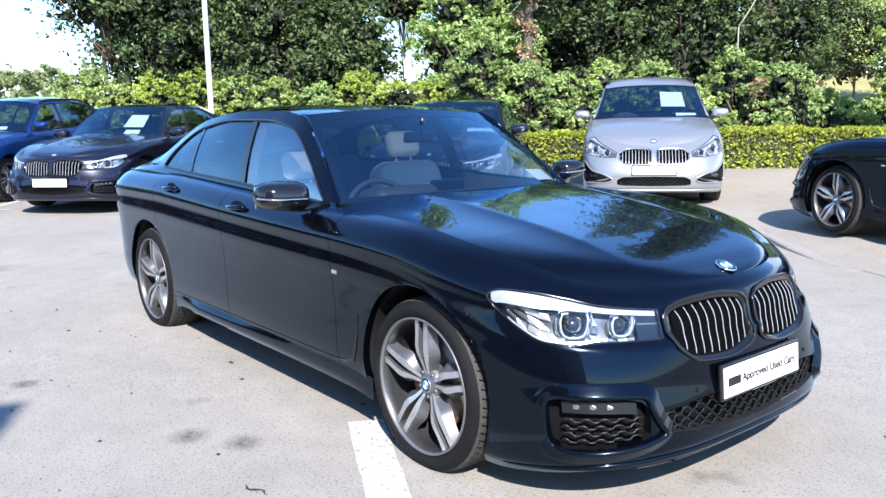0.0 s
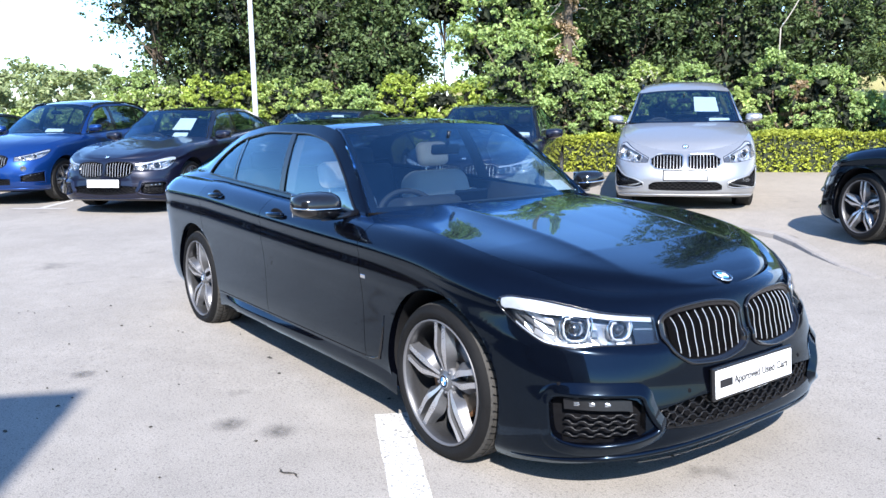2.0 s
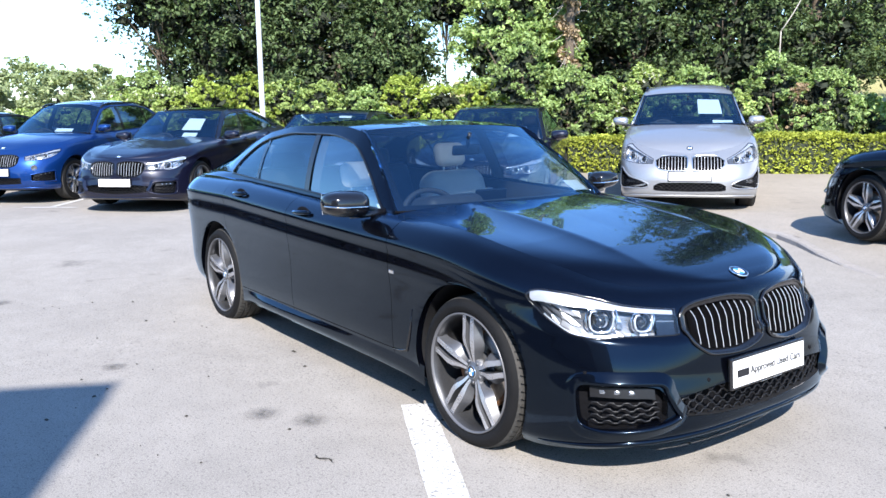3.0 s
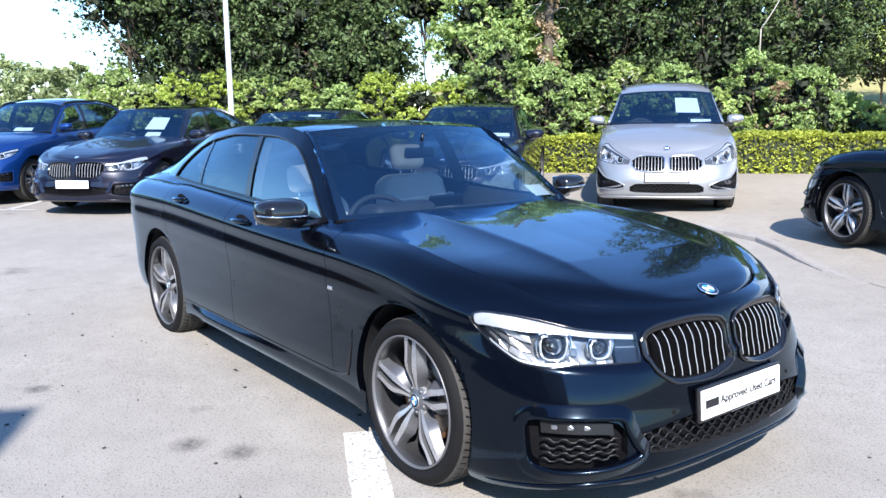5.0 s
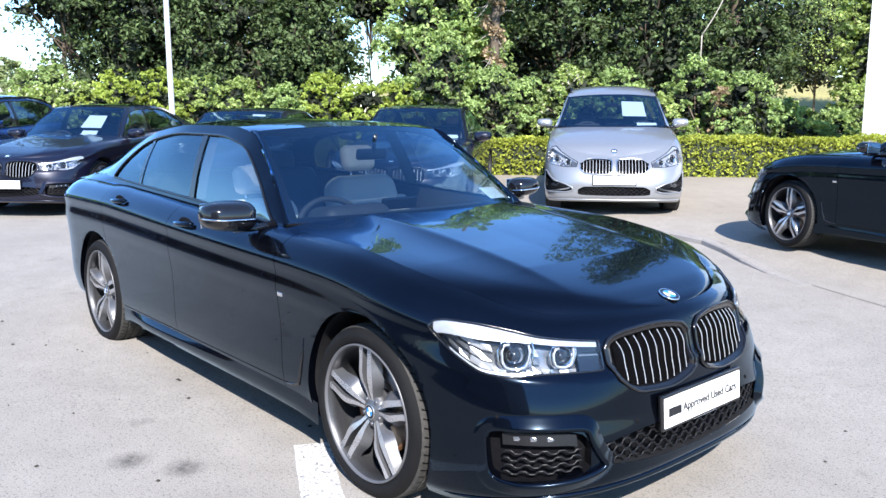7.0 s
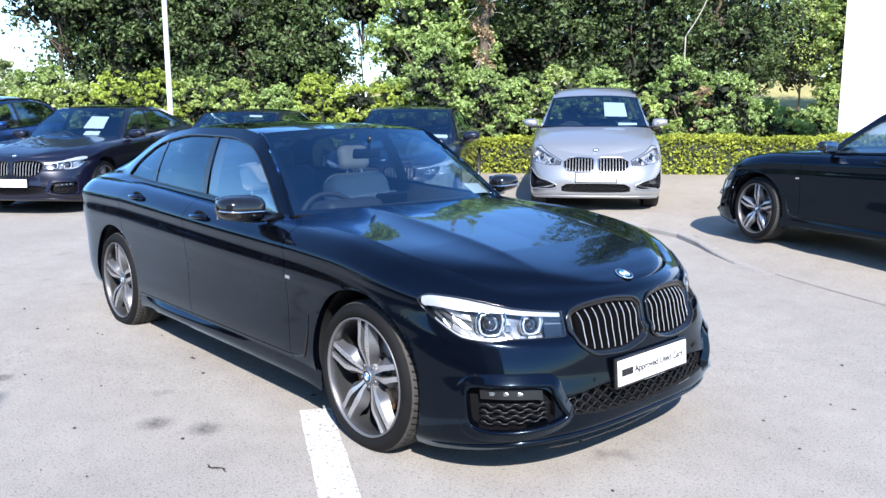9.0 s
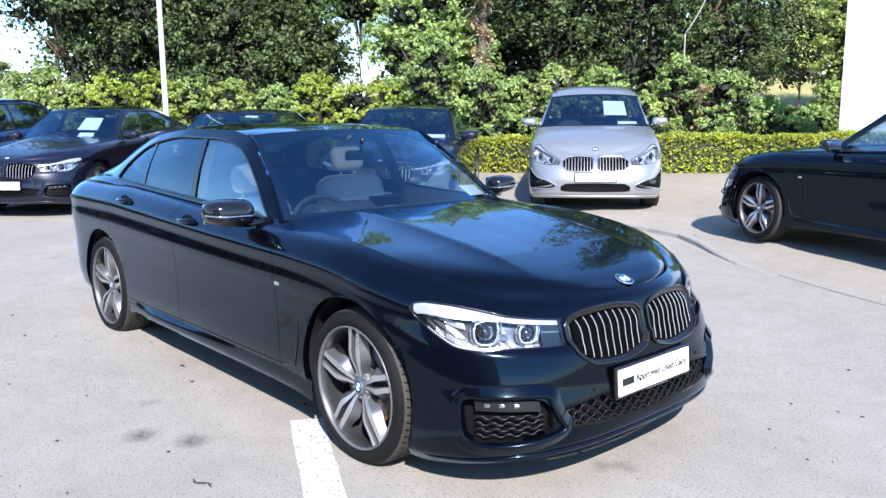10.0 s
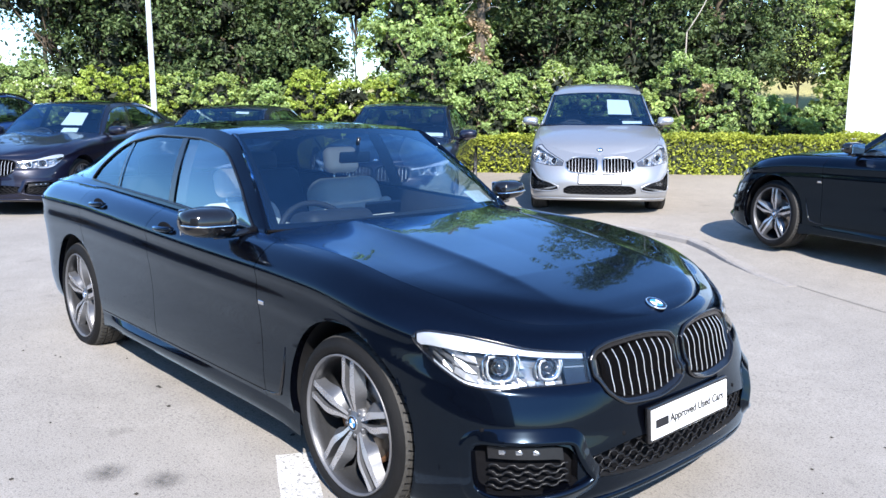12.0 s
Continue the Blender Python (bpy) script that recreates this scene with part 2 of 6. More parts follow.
PLATE_INK = material("plate_ink", (0.02, 0.02, 0.022), 0.7, grain=80, spread=0.2, spec=0.1)
BADGE_BLUE = material("badge_blue", (0.03, 0.22, 0.55), 0.25, 0.1, 0.8, grain=60, spread=0.08)
BADGE_WHITE = material("badge_white", (0.82, 0.83, 0.84), 0.25, 0.1, 0.8, grain=60, spread=0.04)


def stain_material(name):
    """A soft dark smudge that fades out round its middle."""
    m = bpy.data.materials.new(name)
    m.use_nodes = True
    n, l = m.node_tree.nodes, m.node_tree.links
    p = n["Principled BSDF"]
    p.inputs["Base Color"].default_value, p.inputs["Roughness"].default_value = (0.05, 0.047, 0.045, 1), 0.8
    at, ball, tex, mul = n.new("ShaderNodeTexCoord"), n.new("ShaderNodeVectorMath"), n.new("ShaderNodeTexNoise"), n.new("ShaderNodeMath")
    ball.operation, mul.operation = "LENGTH", "MULTIPLY"
    l.new(at.outputs["Object"], ball.inputs[0])
    l.new(at.outputs["Object"], tex.inputs["Vector"])
    tex.inputs["Scale"].default_value, tex.inputs["Detail"].default_value = 26, 5
    a, b = n.new("ShaderNodeMapRange"), n.new("ShaderNodeMapRange")
    for q, (r0, r1, v0, v1) in ((a, (0.02, 0.11, 0.46, 0.0)), (b, (0.3, 0.62, 0.25, 1.0))):
        q.inputs[1].default_value, q.inputs[2].default_value, q.inputs[3].default_value, q.inputs[4].default_value = r0, r1, v0, v1
    l.new(ball.outputs["Value"], a.inputs[0])
    l.new(tex.outputs[0], b.inputs[0])
    l.new(a.outputs[0], mul.inputs[0])
    l.new(b.outputs[0], mul.inputs[1])
    l.new(mul.outputs[0], p.inputs["Alpha"])
    return m


STAIN = stain_material("oil_smudge")
BAR_FACE = material("satin_bar_face", (0.50, 0.51, 0.53), 0.36, 0.45, grain=160, spread=0.08)
# Darker alloy: the shade inside the rim is put into its colour.
BARREL = material("shaded_rim_barrel", (0.055, 0.056, 0.060), 0.4, 0.5, grain=120, spread=0.2)
LIP = material("dull_rim_lip", (0.12, 0.12, 0.128), 0.42, 0.35, grain=120, spread=0.12)
LATTICE = material("dark_grille_plastic", (0.008, 0.008, 0.009), 0.36, grain=90, spread=0.2, spec=0.25)
LEAF_DEAD = material("dead_leaf", (0.03, 0.026, 0.02), 0.85, grain=90, spread=0.4)
POLE_BARK = material("pale_bark", (0.34, 0.31, 0.26), 0.85, grain=30, spread=0.3, bump=0.006, bump_scale=40)


def cur(*keys):
    """A smooth curve through (place, value) keys, without overshoot."""
    ks = sorted(keys)
    xs, ys = np.array([k[0] for k in ks], float), np.array([k[1] for k in ks], float)
    h = np.diff(xs)
    d = np.diff(ys) / h
    m = np.zeros(len(xs))
    m[0], m[-1] = d[0], d[-1]
    for i in range(1, len(xs) - 1):
        if d[i - 1] * d[i] > 0:
            m[i] = 2 * d[i - 1] * d[i] / (d[i - 1] + d[i])

    def value(x):
        x = np.clip(np.asarray(x, float), xs[0], xs[-1])
        i = np.clip(np.searchsorted(xs, x, "right") - 1, 0, len(h) - 1)
        t = (x - xs[i]) / h[i]
        return ((2 * t**3 - 3 * t**2 + 1) * ys[i] + (t**3 - 2 * t**2 + t) * h[i] * m[i]
                + (3 * t**2 - 2 * t**3) * ys[i + 1] + (t**3 - t**2) * h[i] * m[i + 1])

    return value


SEDAN = dict(
    blades=True, front=-0.055, xc=0.0, xd=-3.40, base=3.065, arch=0.396, tyre=0.350, tyre_w=0.245, hub=0.915, rim=0.274, spin=-18,
    xf=cur((0, 0.79), (0.08, 0.86), (0.29, 0.865), (0.48, 0.846), (0.635, 0.838), (0.688, 0.834), (0.716, 0.818), (0.86, 0.795), (0.93, 0.782), (0.97, 0.766), (1, 0.738)),
    xr=cur((0, -3.98), (0.2, -4.08), (0.5, -4.12), (0.8, -4.10), (1, -4.02)),
    w=cur((0, 0.86), (0.08, 0.905), (0.25, 0.925), (0.45, 0.926), (0.62, 0.936), (0.715, 0.946), (0.79, 0.943), (0.855, 0.951), (0.88, 0.946), (0.93, 0.914), (0.965, 0.880), (0.985, 0.848), (1, 0.803)),
    n=cur((0, 3.2), (0.5, 2.9), (0.75, 2.4), (1, 2.1)),
    zt=cur((0.738, 0.778), (0.6, 0.784), (0.5, 0.803), (0.34, 0.862), (0.09, 0.920), (-0.245, 0.964), (-0.6, 0.977), (-0.85, 0.984), (-1.45, 1.005), (-1.8, 1.02), (-2.5, 1.05), (-2.85, 1.062), (-3.5, 1.06), (-4.0, 1.04), (-4.2, 1.0)),
    zb=cur((0.86, 0.185), (0.74, 0.168), (0.5, 0.132), (0.3, 0.112), (-0.3, 0.165), (-0.6, 0.195), (-2.5, 0.205), (-3.6, 0.22), (-4.2, 0.25)),
    zc=cur((0.738, 0.778), (0.715, 0.792), (0.68, 0.807), (0.6, 0.833), (0.3, 0.893), (0, 0.943), (-0.3, 0.987), (-0.58, 1.015)),
    cowl=-0.58, a_base=-0.83, head=-1.335, head_side=-1.42, head_z=1.437,
    zr=cur((-0.83, 0.985), (-1.1, 1.205), (-1.42, 1.410), (-1.65, 1.438), (-2.1, 1.442), (-2.65, 1.402), (-3.0, 1.322), (-3.35, 1.188), (-3.72, 1.06)),
    yr=cur((-0.83, 0.79), (-1.42, 0.637), (-1.7, 0.628), (-2.2, 0.63), (-2.8, 0.61), (-3.3, 0.64), (-3.72, 0.74)),
    zroof=cur((-1.335, 1.437), (-1.7, 1.471), (-2.1, 1.480), (-2.6, 1.45), (-2.95, 1.375)),
    back=-2.95, back_side=-2.90, back_base=-3.62, c_base=-3.72, back_z=1.07,
    dlo=(-0.93, -3.05), dlo_lo=cur((-0.93, 0.995), (-1.45, 1.022), (-1.8, 1.042), (-2.5, 1.072), (-3.05, 1.098)),
    dlo_hi=cur((-0.93, 1.0), (-1.15, 1.17), (-1.45, 1.345), (-1.75, 1.388), (-2.2, 1.393), (-2.6, 1.358), (-2.81, 1.312), (-2.945, 1.24), (-3.02, 1.165), (-3.05, 1.105)),
    posts=((-1.86, -1.80, -0.07), (-2.60, -2.575, -0.06)), gaps=(-0.665, -1.83, -2.86),
    lamp=dict(a=(28.0, 67.0), lo=cur((28, 0.612), (40, 0.613), (48, 0.606), (54, 0.617), (59, 0.655), (63.7, 0.704), (66.2, 0.738), (67, 0.755)), hi=cur((28, 0.708), (41, 0.730), (49, 0.755), (58.6, 0.780), (63.5, 0.786), (66.2, 0.779), (67, 0.765)), eyes=(36.5, 47.0)),
    kid=dict(a=(0.022, 0.445), lo=cur((0.02, 0.56), (0.06, 0.535), (0.18, 0.513), (0.33, 0.523), (0.415, 0.57), (0.445, 0.63)), hi=cur((0.02, 0.69), (0.06, 0.722), (0.2, 0.738), (0.34, 0.729), (0.42, 0.708), (0.445, 0.68)), bars=9),
    plate=0.43, badge=(0.700, 0.81),
    fog=dict(a=(34.0, 55.0), lo=cur((34, 0.300), (36, 0.278), (42, 0.264), (50, 0.258), (53.5, 0.265), (55, 0.29)), hi=cur((34, 0.38), (35.5, 0.416), (39, 0.428), (50, 0.430), (53.5, 0.424), (55, 0.39)), g=(35.5, 51.5)),
    low=dict(a=0.53, lo=cur((0, 0.262), (0.3, 0.278), (0.53, 0.30)), hi=cur((0, 0.40), (0.3, 0.40), (0.53, 0.375))),
    ridge=cur((-0.58, 0.44), (0.0, 0.42), (0.55, 0.41)), ridge_h=0.020, crown=10.0, mirror=(-0.97, 1.04), mirror_out=1.005, handles=((-1.62, 0.938), (-2.58, 0.985)), sill=0.315, door_low=0.31,
)


def ring_point(s, th, f):
    """A point of the lower body: th 0 at the nose to 90 where the side begins, f 0 at the bottom to 1 at the top edge."""
    th = np.radians(th)
    w, xf, n = s["w"](f), s["xf"](f), s["n"](f)
    c, q = np.cos(th), np.sin(th)
    r = (np.abs(c) ** n + np.abs(q) ** n) ** (-1 / n)
    x = s["xc"] + (xf - s["xc"]) * c * r
    y = w * q * r
    nt = s["n"](1.0)
    rt = (np.abs(c) ** nt + np.abs(q) ** nt) ** (-1 / nt)
    xt = s["xc"] + (s["xf"](1.0) - s["xc"]) * c * rt
    zt, zb = s["zt"](xt), s["zb"](x)
    return np.stack([x, y, zb + (zt - zb) * f], -1)


def nose_point(s, y, z):
    """The point of the front at sideways place y and height z."""
    y, z = np.broadcast_arrays(np.asarray(y, float), np.asarray(z, float))
    zb = s["zb"](9.0)
    f = np.clip((z - zb) / (s["zt"](9.0) - zb), 0, 1)
    w, xf, n = s["w"](f), s["xf"](f), s["n"](f)
    x = s["xc"] + (xf - s["xc"]) * (1 - np.minimum(np.abs(y) / w, 0.999) ** n) ** (1 / n)
    return np.stack([x, y, z], -1)


# ---- mesh helpers ----
def part(name, verts, faces, mat, parent=None, label="", smooth=True, mats=None, index=None, weld=False):
    """One mesh object under a thing or a part."""
    me = bpy.data.meshes.new(name)
    me.from_pydata([tuple(v) for v in verts], [], [tuple(f) for f in faces])
    for m in mats or [mat]:
        me.materials.append(m)
    if index is not None:
        me.polygons.foreach_set("material_index", np.asarray(index, np.int32))
    if weld:
        bm = bmesh.new()
        bm.from_mesh(me)
        bmesh.ops.remove_doubles(bm, verts=bm.verts, dist=1e-5)
        bm.to_mesh(me)
        bm.free()
    me.polygons.foreach_set("use_smooth", np.full(len(me.polygons), smooth))
    me.update()
    ob = new(name, me)
    if parent:
        ob.parent = parent
    if label:
        ob["label"] = label
    return ob


def from_bm(name, bm, mat, parent=None, label="", smooth=False):
    me = bpy.data.meshes.new(name)
    bm.to_mesh(me)
    bm.free()
    me.materials.append(mat)
    me.polygons.foreach_set("use_smooth", np.full(len(me.polygons), smooth))
    ob = new(name, me)
    if parent:
        ob.parent = parent
    if label:
        ob["label"] = label
    return ob


def join(*pieces):
    """Several (verts, faces) as one."""
    vs, fs = [], []
    for v, f in pieces:
        k = len(vs)
        vs += [tuple(p) for p in v]
        fs += [tuple(i + k for i in q) for q in f]
    return vs, fs


def sheet(P, mask=None, outward=None):
    """A grid of points (n, m, 3) as quads; outward: a point that the faces look away from."""
    n, m = P.shape[:2]
    idx = np.arange(n * m).reshape(n, m)
    F = np.stack([idx[:-1, :-1], idx[1:, :-1], idx[1:, 1:], idx[:-1, 1:]], -1)
    if mask is not None:
        F = F[mask]
    F = F.reshape(-1, 4)
    V = P.reshape(-1, 3)
    if outward is not None and len(F):
        c = V[F].mean(1)
        nn = np.cross(V[F[:, 2]] - V[F[:, 0]], V[F[:, 3]] - V[F[:, 1]])
        if (nn * (c - np.asarray(outward))).sum() < 0:
            F = F[:, ::-1]
    used = np.unique(F)
    back = np.zeros(n * m, int)
    back[used] = np.arange(len(used))
    return V[used], back[F]


def normals(P):
    a, b = np.gradient(P, axis=0), np.gradient(P, axis=1)
    n = np.cross(a, b)
    n /= np.linalg.norm(n, axis=-1, keepdims=True) + 1e-12
    return n


def lifted(P, d, outward=(-1.5, 0, 0.5)):
    n = normals(P)
    if (n * (P - np.asarray(outward))).sum() < 0:
        n = -n
    return P + n * d


def flip(vf):
    v, f = vf
    return np.asarray(v) * np.array([1, -1, 1]), [tuple(q)[::-1] for q in f]


def tube(path, r, k=6, closed=False):
    """A round bar along a path."""
    P = np.asarray(path, float)
    n = len(P)
    t = np.roll(P, -1, 0) - np.roll(P, 1, 0) if closed else np.gradient(P, axis=0)
    t /= np.linalg.norm(t, axis=1, keepdims=True) + 1e-12
    up = np.array([0, 0, 1.0])
    a = np.cross(t, up)
    bad = np.linalg.norm(a, axis=1) < 0.2
    a[bad] = np.cross(t[bad], [1.0, 0.2, 0])
    a /= np.linalg.norm(a, axis=1, keepdims=True)
    b = np.cross(t, a)
    r = np.broadcast_to(np.asarray(r, float), (n,))
    ang = np.arange(k) * 2 * np.pi / k
    V = P[:, None] + r[:, None, None] * (a[:, None] * np.cos(ang)[None, :, None] + b[:, None] * np.sin(ang)[None, :, None])
    F = []
    for i in range(n if closed else n - 1):
        j = (i + 1) % n
        F += [(i * k + q, i * k + (q + 1) % k, j * k + (q + 1) % k, j * k + q) for q in range(k)]
    if not closed:
        F += [tuple(range(k))[::-1], tuple((n - 1) * k + q for q in range(k))]
    return V.reshape(-1, 3), F


def lathe(profile, k=64, axis="y"):
    """Turns (radius, along) pairs about an axis."""
    pr = np.asarray(profile, float)
    ang = np.arange(k) * 2 * np.pi / k
    r, h = pr[:, 0][None], pr[:, 1][None]
    c, s = np.cos(ang)[:, None], np.sin(ang)[:, None]
    V = np.stack([r * c, h + 0 * c, r * s], -1)
    if axis == "z":
        V = np.stack([r * c, r * s, h + 0 * c], -1)
    if axis == "x":
        V = np.stack([h + 0 * c, r * c, r * s], -1)
    m = len(pr)
    F = []
    for i in range(k):
        j = (i + 1) % k
        F += [(i * m + q, j * m + q, j * m + q + 1, i * m + q + 1) for q in range(m - 1)]
    return V.reshape(-1, 3), F


def soft_box(sx, sy, sz, r=0.02, steps=3, m=None):
    """A box with rounded edges, as a bmesh."""
    bm = bmesh.new()
    bmesh.ops.create_cube(bm, size=1, matrix=Matrix.Diagonal((sx, sy, sz, 1)))
    bmesh.ops.bevel(bm, geom=bm.edges[:], offset=min(r, 0.49 * min(sx, sy, sz)), segments=steps, profile=0.5, affect="EDGES")
    if m is not None:
        bm.transform(m)
    return bm


def thing(name, label, category, group=""):
    ob = new(name)
    return tagged(ob, label, category, group)


def ray_y(s, x, z):
    """How far out the body's side lies at place x and height z."""
    x, z = np.broadcast_arrays(np.asarray(x, float), np.asarray(z, float))
    zb, zt = s["zb"](x), s["zt"](np.minimum(x, s["xf"](1.0) - 0.02))
    f = np.clip((z - zb) / (zt - zb), 0, 1)
    w, n = s["w"](f), s["n"](f)
    t = np.clip((x - s["xc"]) / (s["xf"](f) - s["xc"]), 0, 0.999)
    tr = np.clip((s["xd"] - x) / (s["xd"] - s["xr"](f)), 0, 0.999)
    return np.where(x > s["xc"], w * (1 - t**n) ** (1 / n), np.where(x < s["xd"], w * (1 - tr**3.0) ** (1 / 3.0), w))


# ---- wheel ----
def build_wheel(s, parent, x, side, style="double"):
    """One wheel with tyre, rim, spokes, brake disc and caliper; side +1 left, -1 right."""
    R, wd = s["tyre"], s["tyre_w"]
    rr = s.get("rim", 0.268)
    hub = new("wheel")
    hub.parent = parent
    hub.matrix_basis = pose(x, side * (s["hub"] - 0.02), R - 0.014, 0, s.get("spin", 3) * side, 0 if side > 0 else 180)
    h = wd / 2
    o = 0.02
    side_wall = [(rr + 0.001, o - 0.012), (rr + 0.007, o + 0.004), (rr + 0.03, o + 0.012), (R - 0.04, o + 0.012), (R - 0.022, o + 0.004), (R - 0.010, o - 0.012)]
    back_wall = [(R - 0.010, o - wd + 0.02), (R - 0.03, o - wd - 0.004), (rr + 0.02, o - wd - 0.004), (rr - 0.005, o - wd + 0.01)]
    v, f = lathe(side_wall, 72)
    part("tyre", v, f, RUBBER, hub)
    v2, f2 = lathe(back_wall, 40)
    part("inner_sidewall", v2, f2, RUBBER, hub)
    y0, y1 = o - 0.012, o - wd + 0.02
    tread = [(R - 0.010, y0), (R - 0.004, y0 - 0.014)]
    for g in (0.22, 0.42, 0.62, 0.82):
        gy = y0 + (y1 - y0) * g
        tread += [(R, gy + 0.006), (R - 0.007, gy + 0.005), (R - 0.007, gy - 0.005), (R, gy - 0.006)]
    tread += [(R - 0.004, y1 + 0.014), (R - 0.010, y1)]
    v, f = lathe(tread, 52)
    part("tread", v, f, TREAD, hub, smooth=False)
    sip = []
    for i in range(64):
        a = 2 * np.pi * i / 64
        for (ya, yb, sk) in ((y0 - 0.004, y0 + (y1 - y0) * 0.20, 0.05), (y0 + (y1 - y0) * 0.24, y0 + (y1 - y0) * 0.40, -0.04)):
            sip.append(([( (R + 0.0006) * np.cos(a + d), yy, (R + 0.0006) * np.sin(a + d)) for d, yy in ((0, ya), (0.012, ya), (0.012 + sk, yb), (sk, yb))], [(0, 1, 2, 3)]))
    v, f = join(*sip)
    part("tread_groove", v, f, DEEP_BLACK, hub, smooth=False)
    rim = [(rr + 0.002, o - 0.010), (rr + 0.003, o + 0.004), (rr, o + 0.007), (rr - 0.004, o + 0.006), (rr - 0.008, o - 0.004)]
    v, f = lathe(rim, 72)
    part("rim_lip", v, f, LIP, hub)
    barrel = [(rr - 0.0075, o - 0.004), (rr - 0.022, o - 0.03), (rr - 0.019, o - 0.034), (rr - 0.026, o - 0.055), (rr - 0.023, o - 0.06), (rr - 0.03, o - 0.10), (rr - 0.035, o - wd + 0.02)]
    v, f = lathe(barrel, 64)
    part("rim_barrel", v, f, BARREL, hub)
    count = 5
    # by radius: sideways place, half width, outer flank, depth; narrow at the hub, an elbow half way, straight to the rim
    end = rr - 0.007
    place = cur((0.040, 0.009), (0.085, 0.0145), (0.135, 0.0265), (0.160, 0.0285), (0.215, 0.0270), (end, 0.0285))
    half = cur((0.040, 0.0065), (0.085, 0.0085), (0.135, 0.0135), (0.160, 0.0130), (0.215, 0.0115), (end, 0.0130))
    flank = cur((0.040, 0.003), (0.085, 0.016), (0.135, 0.030), (0.160, 0.026), (0.215, 0.016), (end, 0.012))
    depth = cur((0.040, -0.036), (0.085, -0.022), (0.135, -0.007), (0.160, -0.004), (0.215, -0.006), (end, -0.009))
    for k in range(count):
        a0 = 2 * np.pi * k / count + (0 if side > 0 else np.pi)
        for sg in (-1, 1):
            V, F, I = [], [], []
            stations = np.linspace(0.040, end, 12)
            for r in stations:
                q, w, e, d = float(place(r)) * sg, float(half(r)), float(flank(r)), float(depth(r))
                lean = 0.004 * math.sin(math.pi * (r - 0.04) / (end - 0.04))
                a_, b_ = (-w, d - lean * (sg < 0)), (w, d - lean * (sg > 0))
                c_, d_ = (w + e * (sg > 0), -0.040), (-w - e * (sg < 0), -0.040)
                for dq, dd in (a_, b_, b_, c_, d_, a_):
                    V.append((r * np.cos(a0) - (q + dq) * np.sin(a0), o + dd + (d if dd == -0.040 else 0), r * np.sin(a0) + (q + dq) * np.cos(a0)))
            for j in range(len(stations) - 1):
                b, c = j * 6, j * 6 + 6
                F += [(b, b + 1, c + 1, c), (b + 2, b + 3, c + 3, c + 2), (b + 4, b + 5, c + 5, c + 4)]
                I += [0, 1, 1]
            part("spoke", V, F, None, hub, smooth=True, mats=[ALLOY, ALLOY_DARK], index=I)
    v, f = lathe([(0.0, o - 0.028), (0.034, o - 0.028), (0.04, o - 0.034), (0.062, o - 0.036), (0.066, o - 0.07)], 32)
    part("wheel_hub", v, f, ALLOY_DARK, hub)
    roundel("wheel_badge", hub, pose(0, o - 0.026, 0, -90, 0, 0), 0.030)
    for k in range(5):
        a = 2 * np.pi * (k + 0.5) / 5 + (0 if side > 0 else np.pi)
        v, f = lathe([(0.0, 0.0), (0.007, 0.0), (0.009, -0.006), (0.009, -0.02)], 8)
        v = v + np.array([0.052 * np.cos(a), o - 0.03, 0.052 * np.sin(a)])
        part("wheel_bolt", v, f, ALLOY_DARK, hub)
    v, f = lathe([(0.07, o - 0.10), (0.178, o - 0.10), (0.178, o - 0.13), (0.07, o - 0.13)], 48)
    part("brake_disc", v, f, DISC, hub)
    v, f = lathe([(0.160, o - 0.0985), (0.1795, o - 0.0985), (0.1795, o - 0.115)], 48)
    part("disc_edge", v, f, CALIPER, hub, "rusty edge of a brake disc")
    v, f = lathe([(0.0, o - 0.09), (0.075, o - 0.085), (0.08, o - 0.10)], 32)
    part("disc_bell", v, f, ALLOY_DARK, hub)
    pts = [(0.165 * np.cos(a), o - 0.095, 0.165 * np.sin(a)) for a in np.linspace(radians(120), radians(165), 9)]
    v, f = tube(pts, 0.034, 8)
    part("brake_caliper", v, f, LIP, hub)
    # Near-black disc that puts shade behind the spokes.
    v, f = lathe([(0.0, o - 0.16), (rr - 0.034, o - 0.165)], 40)
    part("wheel_backing", v, f, DEEP_BLACK, hub)
    return hub


def roundel(name, parent, m, r):
    """A round badge: dark ring with chrome edge and four quarters in blue and white."""
    pieces, idx = [], []
    for prof, k in (([(r * 0.62, 0.0015), (r * 0.94, 0.0015)], 0), ([(r * 0.94, 0.0), (r * 0.94, 0.0025), (r, 0.002), (r * 1.01, -0.002)], 1)):
        v, f = lathe(prof, 32, "z")
        pieces.append((v, f))
        idx += [k] * len(f)
    for q in range(4):
        a = np.linspace(q * np.pi / 2, (q + 1) * np.pi / 2, 9)
        v = [(0, 0, 0.002)] + [(r * 0.62 * np.cos(t), r * 0.62 * np.sin(t), 0.002) for t in a]
        pieces.append((v, [(0, i, i + 1) for i in range(1, 9)]))
        idx += [2 + q % 2] * 8
    v, f = join(*pieces)
    ob = part(name, v, f, None, parent, "round badge with blue and white quarters", mats=[GLOSS_BLACK, CHROME, BADGE_WHITE, BADGE_BLUE], index=idx)
    ob.matrix_basis = m
    return ob


# ---- car ----
def strip(fn, a0, a1, lo, hi, n, m):
    """A patch of a surface fn(a, z) between two height curves."""
    a = np.linspace(a0, a1, n)[:, None]
    t = np.linspace(0, 1, m)[None]
    z = lo(a) + (hi(a) - lo(a)) * t
    return fn(a + 0 * t, z)


